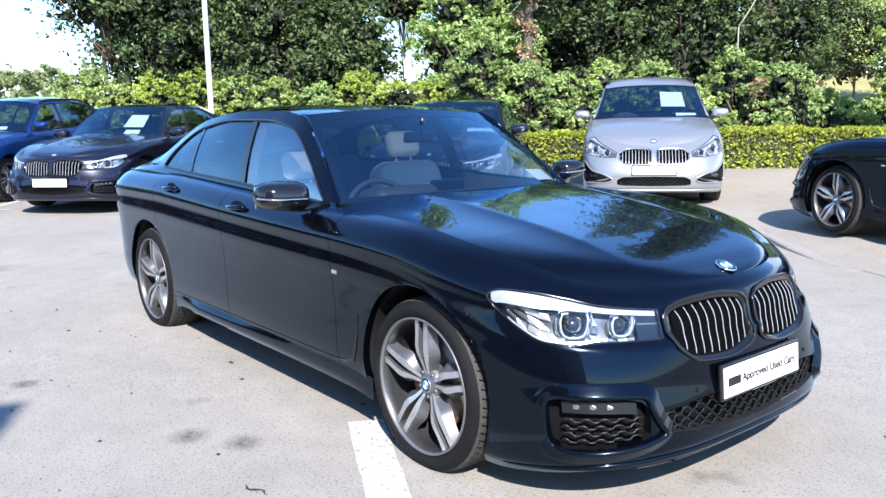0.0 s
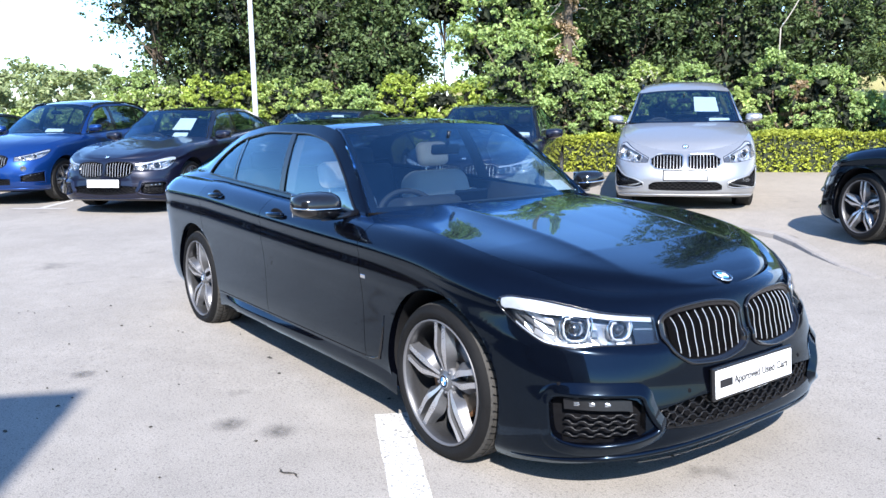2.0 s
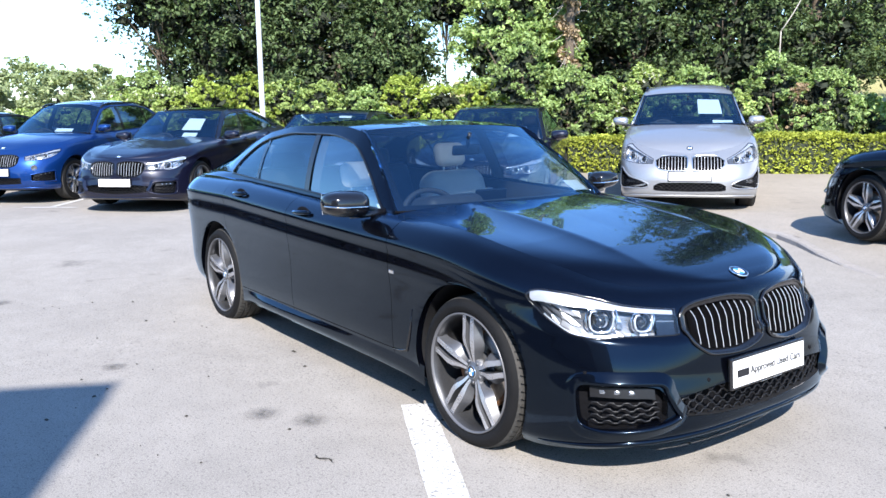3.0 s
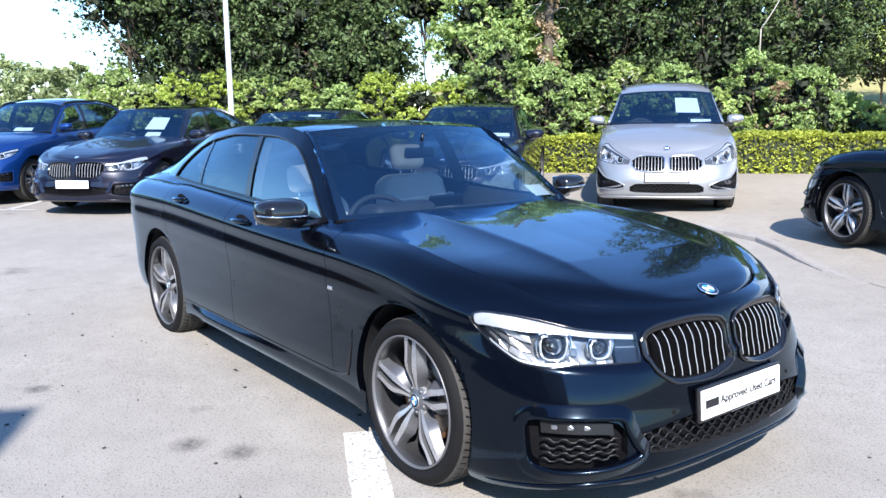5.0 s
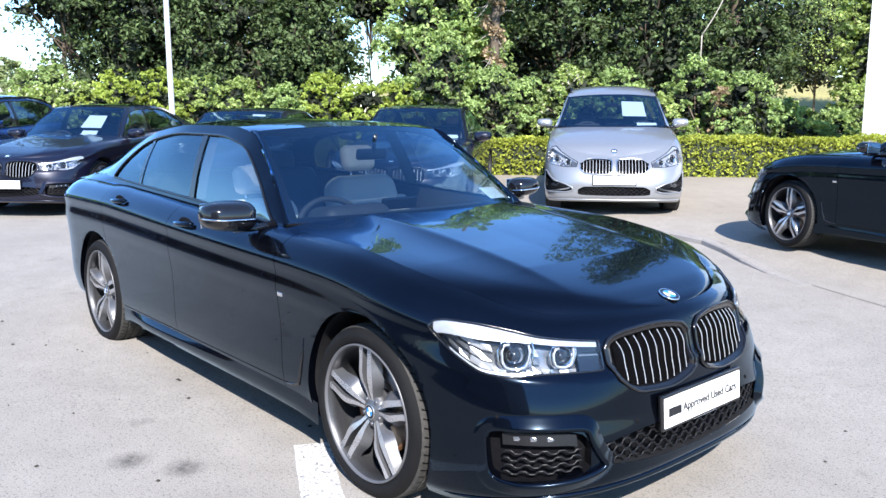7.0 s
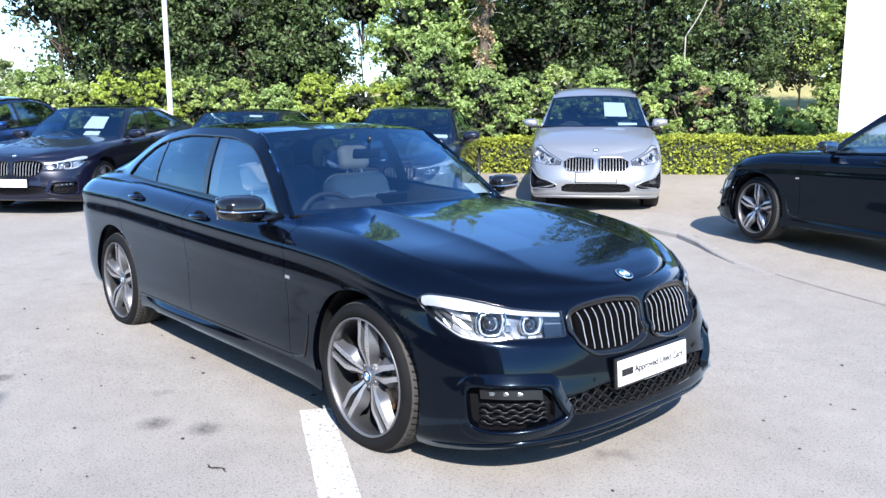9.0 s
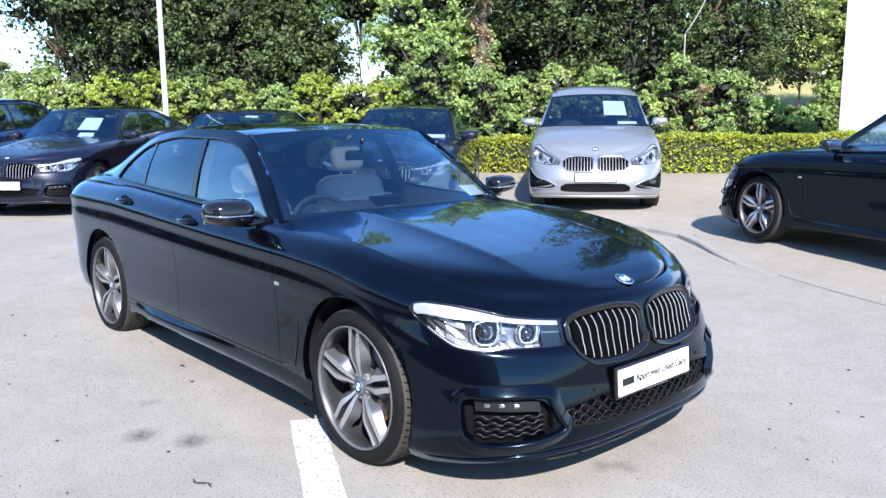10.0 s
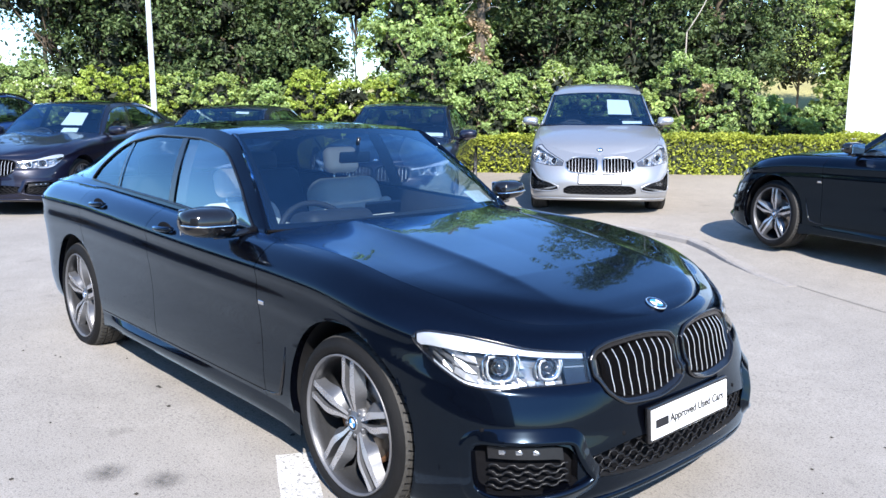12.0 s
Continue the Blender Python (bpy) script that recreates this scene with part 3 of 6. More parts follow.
def build_car(name, s, paint, label, category, fine=True, trim=None, slat=None, privacy=True, cards=(), seats=LINING, group="parked cars"):
    root = thing(name, label, category, group)
    mid = np.array([-1.5, 0, 0.5])
    trim = trim or GLOSS_BLACK
    slat = slat or trim
    nl = 76 if fine else 46
    nf = 120 if fine else 84
    step = 0.042 if fine else 0.055
    both = ((1, "left"), (-1, "right"))

    def on_nose(th, z):
        top = ring_point(s, th, 1.0 + 0 * th)
        bot = ring_point(s, th, 0.0 * th)
        f = np.clip((z - bot[..., 2]) / (top[..., 2] - bot[..., 2]), 0, 1)
        for _ in range(3):
            p = ring_point(s, th, f)
            f = np.clip(f + (z - p[..., 2]) / (top[..., 2] - bot[..., 2]), 0, 1)
        return ring_point(s, th, f)

    def put(nm, vf, mat, parent=root, lab="", side=1, smooth=True, weld=False):
        v, f = vf
        if side < 0:
            v, f = flip((v, f))
        return part(nm, v, f, mat, parent, lab, smooth, weld=weld)

    # the lower shell: stations round the plan, levels up the side
    lev = np.linspace(0, 1, nl) ** 0.92
    st = [("f", t) for t in np.linspace(0, 90, nf)[:-1]]
    xs = list(np.arange(s["xc"], s["xd"], -step))
    for g in s["gaps"]:
        xs = [x for x in xs if abs(x - g) > 0.012] + [g - 0.002, g + 0.002]
    xs = sorted(set(xs), reverse=True)
    st += [("s", x) for x in xs] + [("r", t) for t in np.linspace(90, 0, nf // 2)]
    P = np.zeros((len(st), nl, 3))
    # four levels follow the lower and upper edges of the openings round the nose
    L, K, G, B = s["lamp"], s["kid"], s["fog"], s["low"]
    rest = (0.13, 0.42, 0.64, 0.92)
    lk = [int(np.argmin(np.abs(lev - q))) for q in rest]
    lr = [float(lev[k]) for k in lk]
    fth = np.array([v for k, v in st if k == "f"])

    def ring_f(t_, z_):
        f_ = np.full_like(t_, 0.5)
        for _ in range(4):
            p0_, p1_ = ring_point(s, t_, f_ - 0.01), ring_point(s, t_, f_ + 0.01)
            f_ = np.clip(f_ + (z_ - (p0_[:, 2] + p1_[:, 2]) / 2) * 0.02 / (p1_[:, 2] - p0_[:, 2]), 0.02, 0.985)
        return f_

    y_up, y_low = ring_point(s, fth, np.full_like(fth, 0.72))[:, 1], ring_point(s, fth, np.full_like(fth, 0.28))[:, 1]
    th_k, th_b = float(np.interp(K["a"][1], y_up, fth)), float(np.interp(B["a"], y_low, fth))
    lines = []
    for q, side_a, side_b, lim, y_ in (("lo", B, G, th_b, y_low), ("hi", B, G, th_b, y_low), ("lo", K, L, th_k, y_up), ("hi", K, L, th_k, y_up)):
        inner = fth <= lim
        outer = (fth >= side_b["a"][0]) & (fth <= side_b["a"][1])
        fz = ring_f(fth, np.where(inner, side_a[q](np.maximum(y_, 0.0)), side_b[q](fth)))
        use = inner | outer
        home = lr[len(lines)]
        back_ = min(side_b["a"][1] + 14, 89.0)
        lines.append(np.interp(fth, np.concatenate([fth[use], [back_, 90.0]]), np.concatenate([fz[use], [home, home]])))
    lines = np.sort(np.array(lines), 0)
    lines += np.array([-0.003, -0.001, 0.001, 0.003])[:, None]
    LV = np.tile(lev, (len(st), 1))
    for i in range(len(fth)):
        LV[i] = np.interp(lev, [0] + lr + [1], [0, *np.clip(lines[:, i], 0.01, 0.99), 1])
    for i, (kind, v) in enumerate(st):
        if kind == "f":
            P[i] = ring_point(s, np.full(nl, v), LV[i])
        elif kind == "s":
            zb, zt = s["zb"](v), s["zt"](v)
            P[i] = np.stack([np.full(nl, v), s["w"](lev), zb + (zt - zb) * lev], -1)
        else:
            c, q = np.cos(radians(v)), np.sin(radians(v))
            r = (abs(c) ** 3 + abs(q) ** 3) ** (-1 / 3)
            x = s["xd"] + (s["xr"](lev) - s["xd"]) * c * r
            zb, zt = s["zb"](x), s["zt"](x[-1])
            P[i] = np.stack([x, s["w"](lev) * q * r, zb + (zt - zb) * lev], -1)
    th = np.array([v if k == "f" else 200.0 for k, v in st])
    cells = np.ones((len(st) - 1, nl - 1), bool)
    # wheel arches
    for wx in (s["front"], -s["base"]):
        d = np.hypot(P[..., 0] - wx, P[..., 2] - s["tyre"])
        ins = (d < s["arch"]) & (np.abs(P[..., 1]) > 0.5)
        four = ins[:-1, :-1] & ins[1:, :-1] & ins[:-1, 1:] & ins[1:, 1:]
        cells &= ~four
        k = np.where(ins, s["arch"] / np.maximum(d, 1e-6), 1.0)
        P[..., 0] = wx + (P[..., 0] - wx) * k
        P[..., 2] = np.maximum(s["tyre"] + (P[..., 2] - s["tyre"]) * k, np.minimum(P[..., 2], 0.16))
    C = (P[:-1, :-1] + P[1:, :-1] + P[:-1, 1:] + P[1:, 1:]) / 4
    thc = np.where(th[:-1] < 100, (th[:-1] + np.minimum(th[1:], 90)) / 2, 200.0)[:, None] + 0 * C[..., 0]
    yc, zc, xc = np.abs(C[..., 1]), C[..., 2], C[..., 0]
    # openings of the face
    row_ = np.arange(nl - 1)[None] + 0 * thc
    upper_, lower_ = (row_ >= lk[2]) & (row_ < lk[3]), (row_ >= lk[0]) & (row_ < lk[1])
    hole = upper_ & (((thc > L["a"][0]) & (thc < L["a"][1] - 0.8)) | ((yc > K["a"][0] + 0.006) & (yc < K["a"][1] - 0.006) & (thc < 60)))
    hole |= lower_ & (((thc > G["a"][0]) & (thc < G["a"][1])) | ((yc < B["a"] - 0.01) & (thc < 60)))
    cells &= ~hole
    # panels
    fl = (LV[:-1, :-1] + LV[:-1, 1:] + LV[1:, :-1] + LV[1:, 1:]) / 4
    side_st = thc > 100
    gap = np.zeros_like(cells)
    for g in s["gaps"]:
        gap |= side_st & (np.abs(xc - g) < 0.0025)
    g0, g1, g2 = s["gaps"]
    front = thc < 100
    fender = (front & (thc > L["a"][1] - 7) & (fl > 0.73)) | (side_st & (xc > g0) & (zc > s["sill"]) ) | (front & (thc > 20) & (zc > L["hi"](thc)) & (fl > 0.9))
    sill = side_st & (zc < s["sill"]) & (xc < -0.3) & (xc > -s["base"] + 0.3)
    d1 = side_st & (xc < g0) & (xc > g1) & ~sill
    d2 = side_st & (xc < g1) & (xc > g2) & ~sill
    tail = side_st & (xc < g2) & ~sill
    rear = xc < s["xd"] - 0.25
    bumper = front & ~fender | (side_st & (xc > -0.3) & (zc <= s["sill"]))
    tail_b = rear & (fl < 0.62)
    quarter = tail & ~tail_b
    # upper sheet cut where the door drops to the arch
    for nm, mask, mat in (("front_wing", fender, paint), ("front_door", d1, paint), ("rear_door", d2, paint), ("rear_wing", quarter, paint), ("side_skirt", sill, paint)):
        for sg, _ in both:
            vf = sheet(P, mask & cells & ~gap & ~(sill if nm != "side_skirt" else gap), mid)
            put(nm, vf, mat, side=sg)
    for nm, mask in (("front_bumper", bumper), ("rear_bumper", tail_b)):
        vf = sheet(P, mask & cells & ~gap, mid)
        if len(vf[1]):
            put(nm, join(vf, flip(vf)), paint, weld=True)
    # dark shell behind the shut lines and under the floor
    for sg, _ in both:
        Q = P[th > 100].copy()
        Q[..., 1] -= 0.02
        shut = (cells & side_st)[np.where(th > 100)[0][0]:]
        n2 = (shut.shape[1] - 1) // 2
        inner = sheet(Q[:, ::2][:, : n2 + 1], shut[:, 0::2][:, :n2] & shut[:, 1::2][:, :n2], mid)
        put("inner_shell", inner, DEEP_BLACK, side=sg)
    # bonnet
    top = P[:, -1]
    rows = [i for i, (k, v) in enumerate(st) if k == "f" or (k == "s" and v >= s["a_base"])]
    t = np.linspace(-1, 1, 97 if fine else 41)
    H = np.zeros((len(rows), len(t), 3))
    for a, i in enumerate(rows):
        bx, by, bz = top[i]
        by = max(by - 0.002, 0.001)
        cx = bx if bx > 0.1 else 0.1 + (bx - 0.1) * (s["cowl"] - 0.1) / (s["a_base"] - 0.1)
        x = cx + (bx - cx) * t**2
        y = by * t
        crown = s["zc"](cx) - bz
        z = bz + crown * (1 - np.abs(t) ** s.get("crown", 3.0))
        rg = s["ridge"](x)
        dome = np.clip((rg - np.abs(y)) / 0.05, -1, 1)
        fade = np.clip((0.68 - x) / 0.35, 0, 1) * np.clip((by - np.abs(y)) / 0.12, 0, 1)
        z = z + s["ridge_h"] * fade * np.where(dome > 0, 1 - 0.25 * np.clip((rg - np.abs(y)) / 0.3, 0, 1), np.exp(-np.clip(np.abs(y) - rg, 0, 1) / 0.10))
        H[a] = np.stack([x, y, z], -1)
    put("bonnet", sheet(H, None, mid), paint)
    Hb = H[::5, ::5] - np.array([0.0, 0, 0.03])
    put("bonnet_underside", sheet(Hb, None, mid), DEEP_BLACK)
    # windscreen between the cowl and the header
    tt = np.linspace(-1, 1, 33)
    vv = np.linspace(0, 1, 17)[:, None]
    lowx = s["cowl"] - 0.015 + (s["a_base"] - s["cowl"] + 0.005) * tt**2
    low = np.stack([lowx, (s["yr"](s["a_base"]) - 0.012) * tt, s["zc"](s["cowl"]) - 0.012 + (s["zr"](s["a_base"]) + 0.004 - s["zc"](s["cowl"]) + 0.012) * np.abs(tt) ** 2.2], -1)
    hx = s["head"] + (s["head_side"] - s["head"]) * tt**2
    hi = np.stack([hx, (s["yr"](s["head_side"]) - 0.012) * tt, s["head_z"] + (s["zr"](s["head_side"]) - s["head_z"] + 0.002) * np.abs(tt) ** 2.2], -1)
    Wd = low[None] * (1 - vv[..., None]) + hi[None] * vv[..., None]
    Wd = Wd + (np.sin(np.pi * vv) * 0.022)[..., None] * np.array([0.55, 0, 0.8])
    put("windscreen", sheet(Wd, None, mid), GLASS_SCREEN)
    edge = lifted(np.concatenate([Wd[:, :1] * 0 + Wd[:, :1], Wd[:, 1:3]], 1), 0.003)
    put("screen_seal", join(tube(Wd[0] + np.array([0, 0, 0.0]), 0.008, 6)), DEEP_BLACK)
    band = lifted(Wd, -0.004)
    put("screen_frit", sheet(band[:2], None, mid), DEEP_BLACK)
    proud = lifted(Wd, -0.003)
    put("screen_frit", sheet(proud[-2:], None, mid), DEEP_BLACK)
    for sl in (slice(0, 2), slice(-2, None)):
        put("screen_frit", sheet(proud[:, sl], None, mid), DEEP_BLACK)
    for sg, _ in both:
        rim_ = Wd[:, -1]
        qx = rim_[:, 0]
        outer_ = np.stack([qx, s["yr"](qx) + 0.006, s["zr"](qx) - 0.012], -1)
        ridge_ = np.stack([qx, s["yr"](qx) - 0.004, np.maximum(s["zr"](qx), rim_[:, 2]) + 0.006], -1)
        lip_ = rim_ + np.array([0, -0.028, 0.004])
        put("windscreen_pillar", sheet(np.stack([outer_, ridge_, rim_ + np.array([0, 0, 0.007]), lip_], 1), None, mid), paint if fine else GLOSS_BLACK, side=sg)
    # roof
    rn = 30
    rx_s = np.linspace(s["head_side"], s["back_side"], rn)
    rx_c = np.linspace(s["head"], s["back"], rn)
    R = np.zeros((rn, len(tt), 3))
    for a in range(rn):
        x = rx_c[a] + (rx_s[a] - rx_c[a]) * tt**2
        ye, ze = s["yr"](rx_s[a]), s["zr"](rx_s[a])
        R[a] = np.stack([x, ye * tt, s["zroof"](rx_c[a]) + (ze - s["zroof"](rx_c[a])) * np.abs(tt) ** 2.6], -1)
    Rc = (R[:-1, :-1] + R[1:, 1:]) / 2
    pane_ = (np.abs(Rc[..., 1]) < s.get("pane", 0.60)) & (Rc[..., 0] < s["head"] - 0.24) & (Rc[..., 0] > s["head"] - 0.78)
    put("roof", sheet(R, ~pane_, mid), paint)
    put("headlining", sheet((R - np.array([0, 0, 0.035]))[2:-1], ~pane_[2:-1], mid), HEADLINER)
    put("sunroof", sheet(R - np.array([0, 0, 0.003]), pane_, mid), GLASS_ROOF)
    # rear window and boot lid
    bx = s["back_base"] + (s["c_base"] - s["back_base"]) * tt**2
    base = np.stack([bx, (s["yr"](s["c_base"]) - 0.004) * tt, s["back_z"] + (s["zr"](s["c_base"]) - s["back_z"]) * tt**2], -1)
    Bk = R[-1][None] * (1 - vv[..., None]) + base[None] * vv[..., None] 
    put("rear_window", sheet(Bk, None, mid), GLASS_DARK if privacy else GLASS_SIDE)
    rows2 = [i for i, (k, v) in enumerate(st) if (k == "s" and v <= s["c_base"]) or k == "r"]
    D = []
    first = np.stack([bx, base[:, 1], base[:, 2]], -1)
    D.append(first)
    for i in rows2:
        x, y, z = top[i]
        if x < s["c_base"] - 0.01:
            D.append(np.stack([np.full(len(tt), x), y * tt, z + 0.035 * (1 - tt**2)], -1))
    if len(D) > 1:
        put("boot_lid", sheet(np.array(D), None, mid), paint)
    # sides of the cabin
    cx = np.linspace(s["a_base"], s["c_base"], 110 if fine else 70)
    d0, d1x = s["dlo"]
    cx = np.sort(np.unique(np.concatenate([cx, [d0, d1x]])))[::-1]

    def cab(x, z):
        zl, zh = s["zt"](x), s["zr"](x)
        yl, yh = s["w"](1.0), s["yr"](x)
        q = np.clip((z - zl) / np.maximum(zh - zl, 0.02), 0, 1)
        return np.stack([x + 0 * z, yl + (yh - yl) * q + 0.018 * np.sin(np.pi * q) * np.clip((zh - zl) / 0.2, 0, 1), z + 0 * x], -1)

    lo_line = np.minimum(s["dlo_lo"](cx), s["zr"](cx) - 0.004)
    hi_line = np.maximum(np.minimum(s["dlo_hi"](cx), s["zr"](cx) - 0.004), lo_line)
    inside = (cx <= d0) & (cx >= d1x)
    hi_line = np.where(inside, hi_line, lo_line)
    rowsz = [s["zt"](cx)] + [lo_line] + [hi_line] + [lo_line * 0 + hi_line * 0.5 + s["zr"](cx) * 0.5] + [s["zr"](cx)]
    Z = np.stack([np.minimum(z, s["zr"](cx)) for z in rowsz], 1)
    S = np.stack([cab(cx, Z[:, j]) for j in range(Z.shape[1])], 1)
    inc = inside[:-1] & inside[1:]
    keep = np.ones((len(cx) - 1, 4), bool)
    keep[:, 1] = ~inc
    gl = np.linspace(0, 1, 9)[None]
    ins = np.where(inside)[0]
    gx = cx[ins]
    Zg = lo_line[ins][:, None] + (hi_line - lo_line)[ins][:, None] * gl
    Gs = np.stack([cab(gx, Zg[:, j]) for j in range(9)], 1)
    Gi = Gs - np.array([0, 0.006, 0])
    for sg, _ in both:
        put("side_frame", sheet(S, keep, mid), paint, side=sg)
        splits = [d0 + 1] + [p[0] for p in s["posts"]] + [d1x - 1]
        for k in range(len(splits) - 1):
            cm = (gx[:-1] <= splits[k]) & (gx[:-1] > splits[k + 1])
            put("side_window", sheet(Gi, np.repeat(cm[:, None], 8, 1), mid), GLASS_SIDE if k == 0 or not privacy else GLASS_DARK, side=sg)
        for (xa, xb, lean) in s["posts"]:
            pz = np.linspace(0, 1, 8)
            za, zb_ = s["dlo_lo"]((xa + xb) / 2), s["dlo_hi"]((xa + xb) / 2 + lean)
            z = za + (zb_ - za) * pz
            post = np.stack([cab(xa + lean * pz, z), cab(xb + lean * pz, z)], 0)
            if xa > -1.95:
                inside_ = np.stack([cab(xa - 0.01 + lean * pz, z), cab(xb + 0.05 + lean * pz, z)], 0) - np.array([0, 0.045, 0])
                put("pillar_trim", sheet(inside_, None, mid), LINING, side=sg)
            put("window_post", sheet(post + np.array([0, 0.002, 0]), None, mid), GLOSS_BLACK, side=sg)
        ring = np.concatenate([Gs[:, -1], Gs[::-1, 0]])
        put("window_trim", tube(ring + np.array([0, 0.003, 0]), 0.007, 5, closed=True), trim, side=sg)
        # mirror
        mx, mz = s["mirror"]
        far = fine and sg > 0
        kf = 0.80 if far else (1.0 if s.get("blades") else 0.86)
        my, mz = s.get("mirror_out", s["w"](1.0) + 0.185) - (0.06 if far else 0.0), mz + (0.025 if far else 0.0)
        bm = bmesh.new()
        bmesh.ops.create_uvsphere(bm, u_segments=20, v_segments=14, radius=1)
        for v in bm.verts:
            px, py, pz = v.co
            px = np.sign(px) * abs(px) ** (0.55 if px < 0 else 1.0)
            py, pz = np.sign(py) * abs(py) ** 0.62, np.sign(pz) * abs(pz) ** 0.66
            v.co = (kf * px * (0.10 if px > 0 else 0.075), kf * py * 0.130, kf * (pz * (0.070 - 0.008 * py) + 0.008 * py))
        bm.transform(pose(mx, my * sg, mz, 0, 0, 0) @ Matrix.Diagonal((1, sg, 1, 1)))
        mir = from_bm("mirror_housing", bm, GLOSS_BLACK if fine else paint, root, "", True)
        arc = [(mx + kf * 0.1005 * np.cos(a), sg * (my + kf * 0.131 * np.sign(np.sin(a)) * abs(np.sin(a)) ** 0.62), mz - 0.010 + 0.008 * np.sin(a)) for a in np.linspace(-1.35, 1.45, 28)]
        v, f = tube(arc, 0.0048, 5)
        part("mirror_strip", v, f, CHROME if fine else trim, mir)
        bm = soft_box(0.006, 0.20 * kf, 0.115 * kf, 0.003, 2, pose(mx - 0.074 * kf, my * sg, mz))
        from_bm("mirror_glass", bm, CHROME, mir)
        arm = [(mx + 0.05, sg * (s["w"](1.0) - 0.01), mz - 0.05), (mx + 0.03, sg * (my - 0.09), mz - 0.065), (mx + 0.01, sg * (my - 0.02), mz - 0.06)]
        v, f = tube(arc[:0] + arm, [0.022, 0.013, 0.018], 8)
        part("mirror_arm", v, f, GLOSS_BLACK, mir)
        # door handles
        for hx_, hz_ in s["handles"]:
            y = float(ray_y(s, hx_, hz_))
            p = [(hx_ + 0.105 - 0.21 * q, sg * (y + 0.004 + 0.030 * np.sin(np.pi * q) ** 0.6), hz_ + 0.004 - 0.012 * q) for q in np.linspace(0, 1, 12)]
            v, f = tube(p, [0.008] + [0.014] * 10 + [0.008], 8)
            h_ = part("door_handle", v, f, paint, root)
            # Near-black patch on the body in place of the recess's shade.
            bm = bmesh.new()
            bmesh.ops.create_uvsphere(bm, u_segments=14, v_segments=8, radius=1, matrix=pose(hx_, sg * (y - 0.002), hz_ - 0.002) @ Matrix.Diagonal((0.085, 0.008, 0.034, 1)))
            from_bm("handle_recess", bm, DEEP_BLACK, h_, "", True)
        # skirt blade and the seam above it
        bx_s = np.linspace(-0.40, -s["base"] + 0.40, 44)
        tp = np.clip(np.minimum(-0.39 - bx_s, bx_s + s["base"] - 0.39) / 0.40, 0.02, 1) * np.clip((-0.8 - bx_s) / 1.2, 0.2, 1)
        y_s = ray_y(s, bx_s, s["zb"](bx_s) + 0.09)
        zb_s = s["zb"](bx_s)
        blade = np.stack([np.stack([bx_s, y_s + a_ * tp, zb_s + b_], -1) for a_, b_ in ((-0.004, 0.105), (0.020, 0.078), (0.026, 0.066), (0.024, 0.042), (0.0, 0.012), (-0.05, 0.004))], 1)
        put("skirt_blade", sheet(blade, None, mid), paint, side=sg)
        xs_s = np.linspace(s["gaps"][0] - 0.01, -s["base"] + 0.42, 30)
        put("door_seam", tube(np.stack([xs_s, ray_y(s, xs_s, s["sill"]) - 0.0005, np.full(30, s["sill"])], -1), 0.003, 5), DEEP_BLACK, side=sg)
        # wheel arch lips and liners
        for wx in (s["front"], -s["base"]):
            an = np.radians(np.linspace(-28, 208, 50))
            px, pz = wx + s["arch"] * np.cos(an), np.maximum(s["tyre"] + s["arch"] * np.sin(an), s["zb"](wx))
            y = ray_y(s, px, pz)
            A = np.stack([np.stack([px, y, pz], -1), np.stack([px, y - 0.035, pz], -1)], 1)
            put("arch_lip", sheet(A), paint, side=sg)
            A = np.stack([np.stack([px, y - 0.034, pz], -1), np.stack([wx + (px - wx) * 1.02, y * 0 + 0.50, pz], -1)], 1)
            lin = put("arch_liner", sheet(A), SATIN_BLACK, side=sg)
            fan = [(wx, 0.52, s["tyre"])] + [(a_, 0.52, b_) for a_, b_ in zip(px, pz)]
            put("arch_wall", (fan, [(0, i, i + 1) for i in range(1, 50)]), DEEP_BLACK, lin, side=sg)
            build_wheel(s, root, wx, sg)
        # headlamp
        n1 = 40 if fine else 24
        La = strip(on_nose, *L["a"], L["lo"], L["hi"], n1, 9)
        lamp = put("headlamp", sheet(lifted(La, 0.006), None, mid), GLASS_LAMP, lab="clear headlamp with ring lights", side=sg)
        back = lifted(La, -0.05)
        put("lamp_housing", sheet(back, None, mid), LAMP_GREY if s.get("blades") else LAMP_WHITE, lamp, side=sg)
        rim_path = np.concatenate([La[:, 0], La[-1, 1:-1], La[::-1, -1], La[0, -2:0:-1]])
        put("lamp_edge", tube(rim_path, 0.004, 5, closed=True), GLOSS_BLACK, lamp, side=sg)
        wall = np.stack([np.concatenate([La[:, 0], La[-1], La[::-1, -1], La[0, ::-1]]), np.concatenate([back[:, 0], back[-1], back[::-1, -1], back[0, ::-1]])], 1)
        put("lamp_wall", sheet(wall), GLOSS_BLACK if s.get("blades") else LAMP_GREY, lamp, side=sg)
        span_ = L["a"][1] - L["a"][0]
        thick = 0.020 if s.get("blades") else 0.012
        brow = strip(on_nose, L["a"][0] + 0.5, L["a"][1] - 1.0, lambda a: np.maximum(L["hi"](a) - thick - 1.3 * thick * np.clip((a - L["a"][0] - 14) / 14, 0, 1), L["lo"](a) + 0.012), lambda a: L["hi"](a) - 0.004, n1, 3)
        put("lamp_brow", sheet(lifted(brow, -0.004), None, mid), LAMP_WHITE, lamp, side=sg)
        dim = strip(on_nose, L["a"][0], L["eyes"][0] - 3.2, lambda a: L["lo"](a), lambda a: L["hi"](a) - thick, 10, 4)
        put("lamp_inner_panel", sheet(lifted(dim, -0.010), None, mid), GLOSS_BLACK if s.get("blades") else LAMP_GREY, lamp, side=sg)
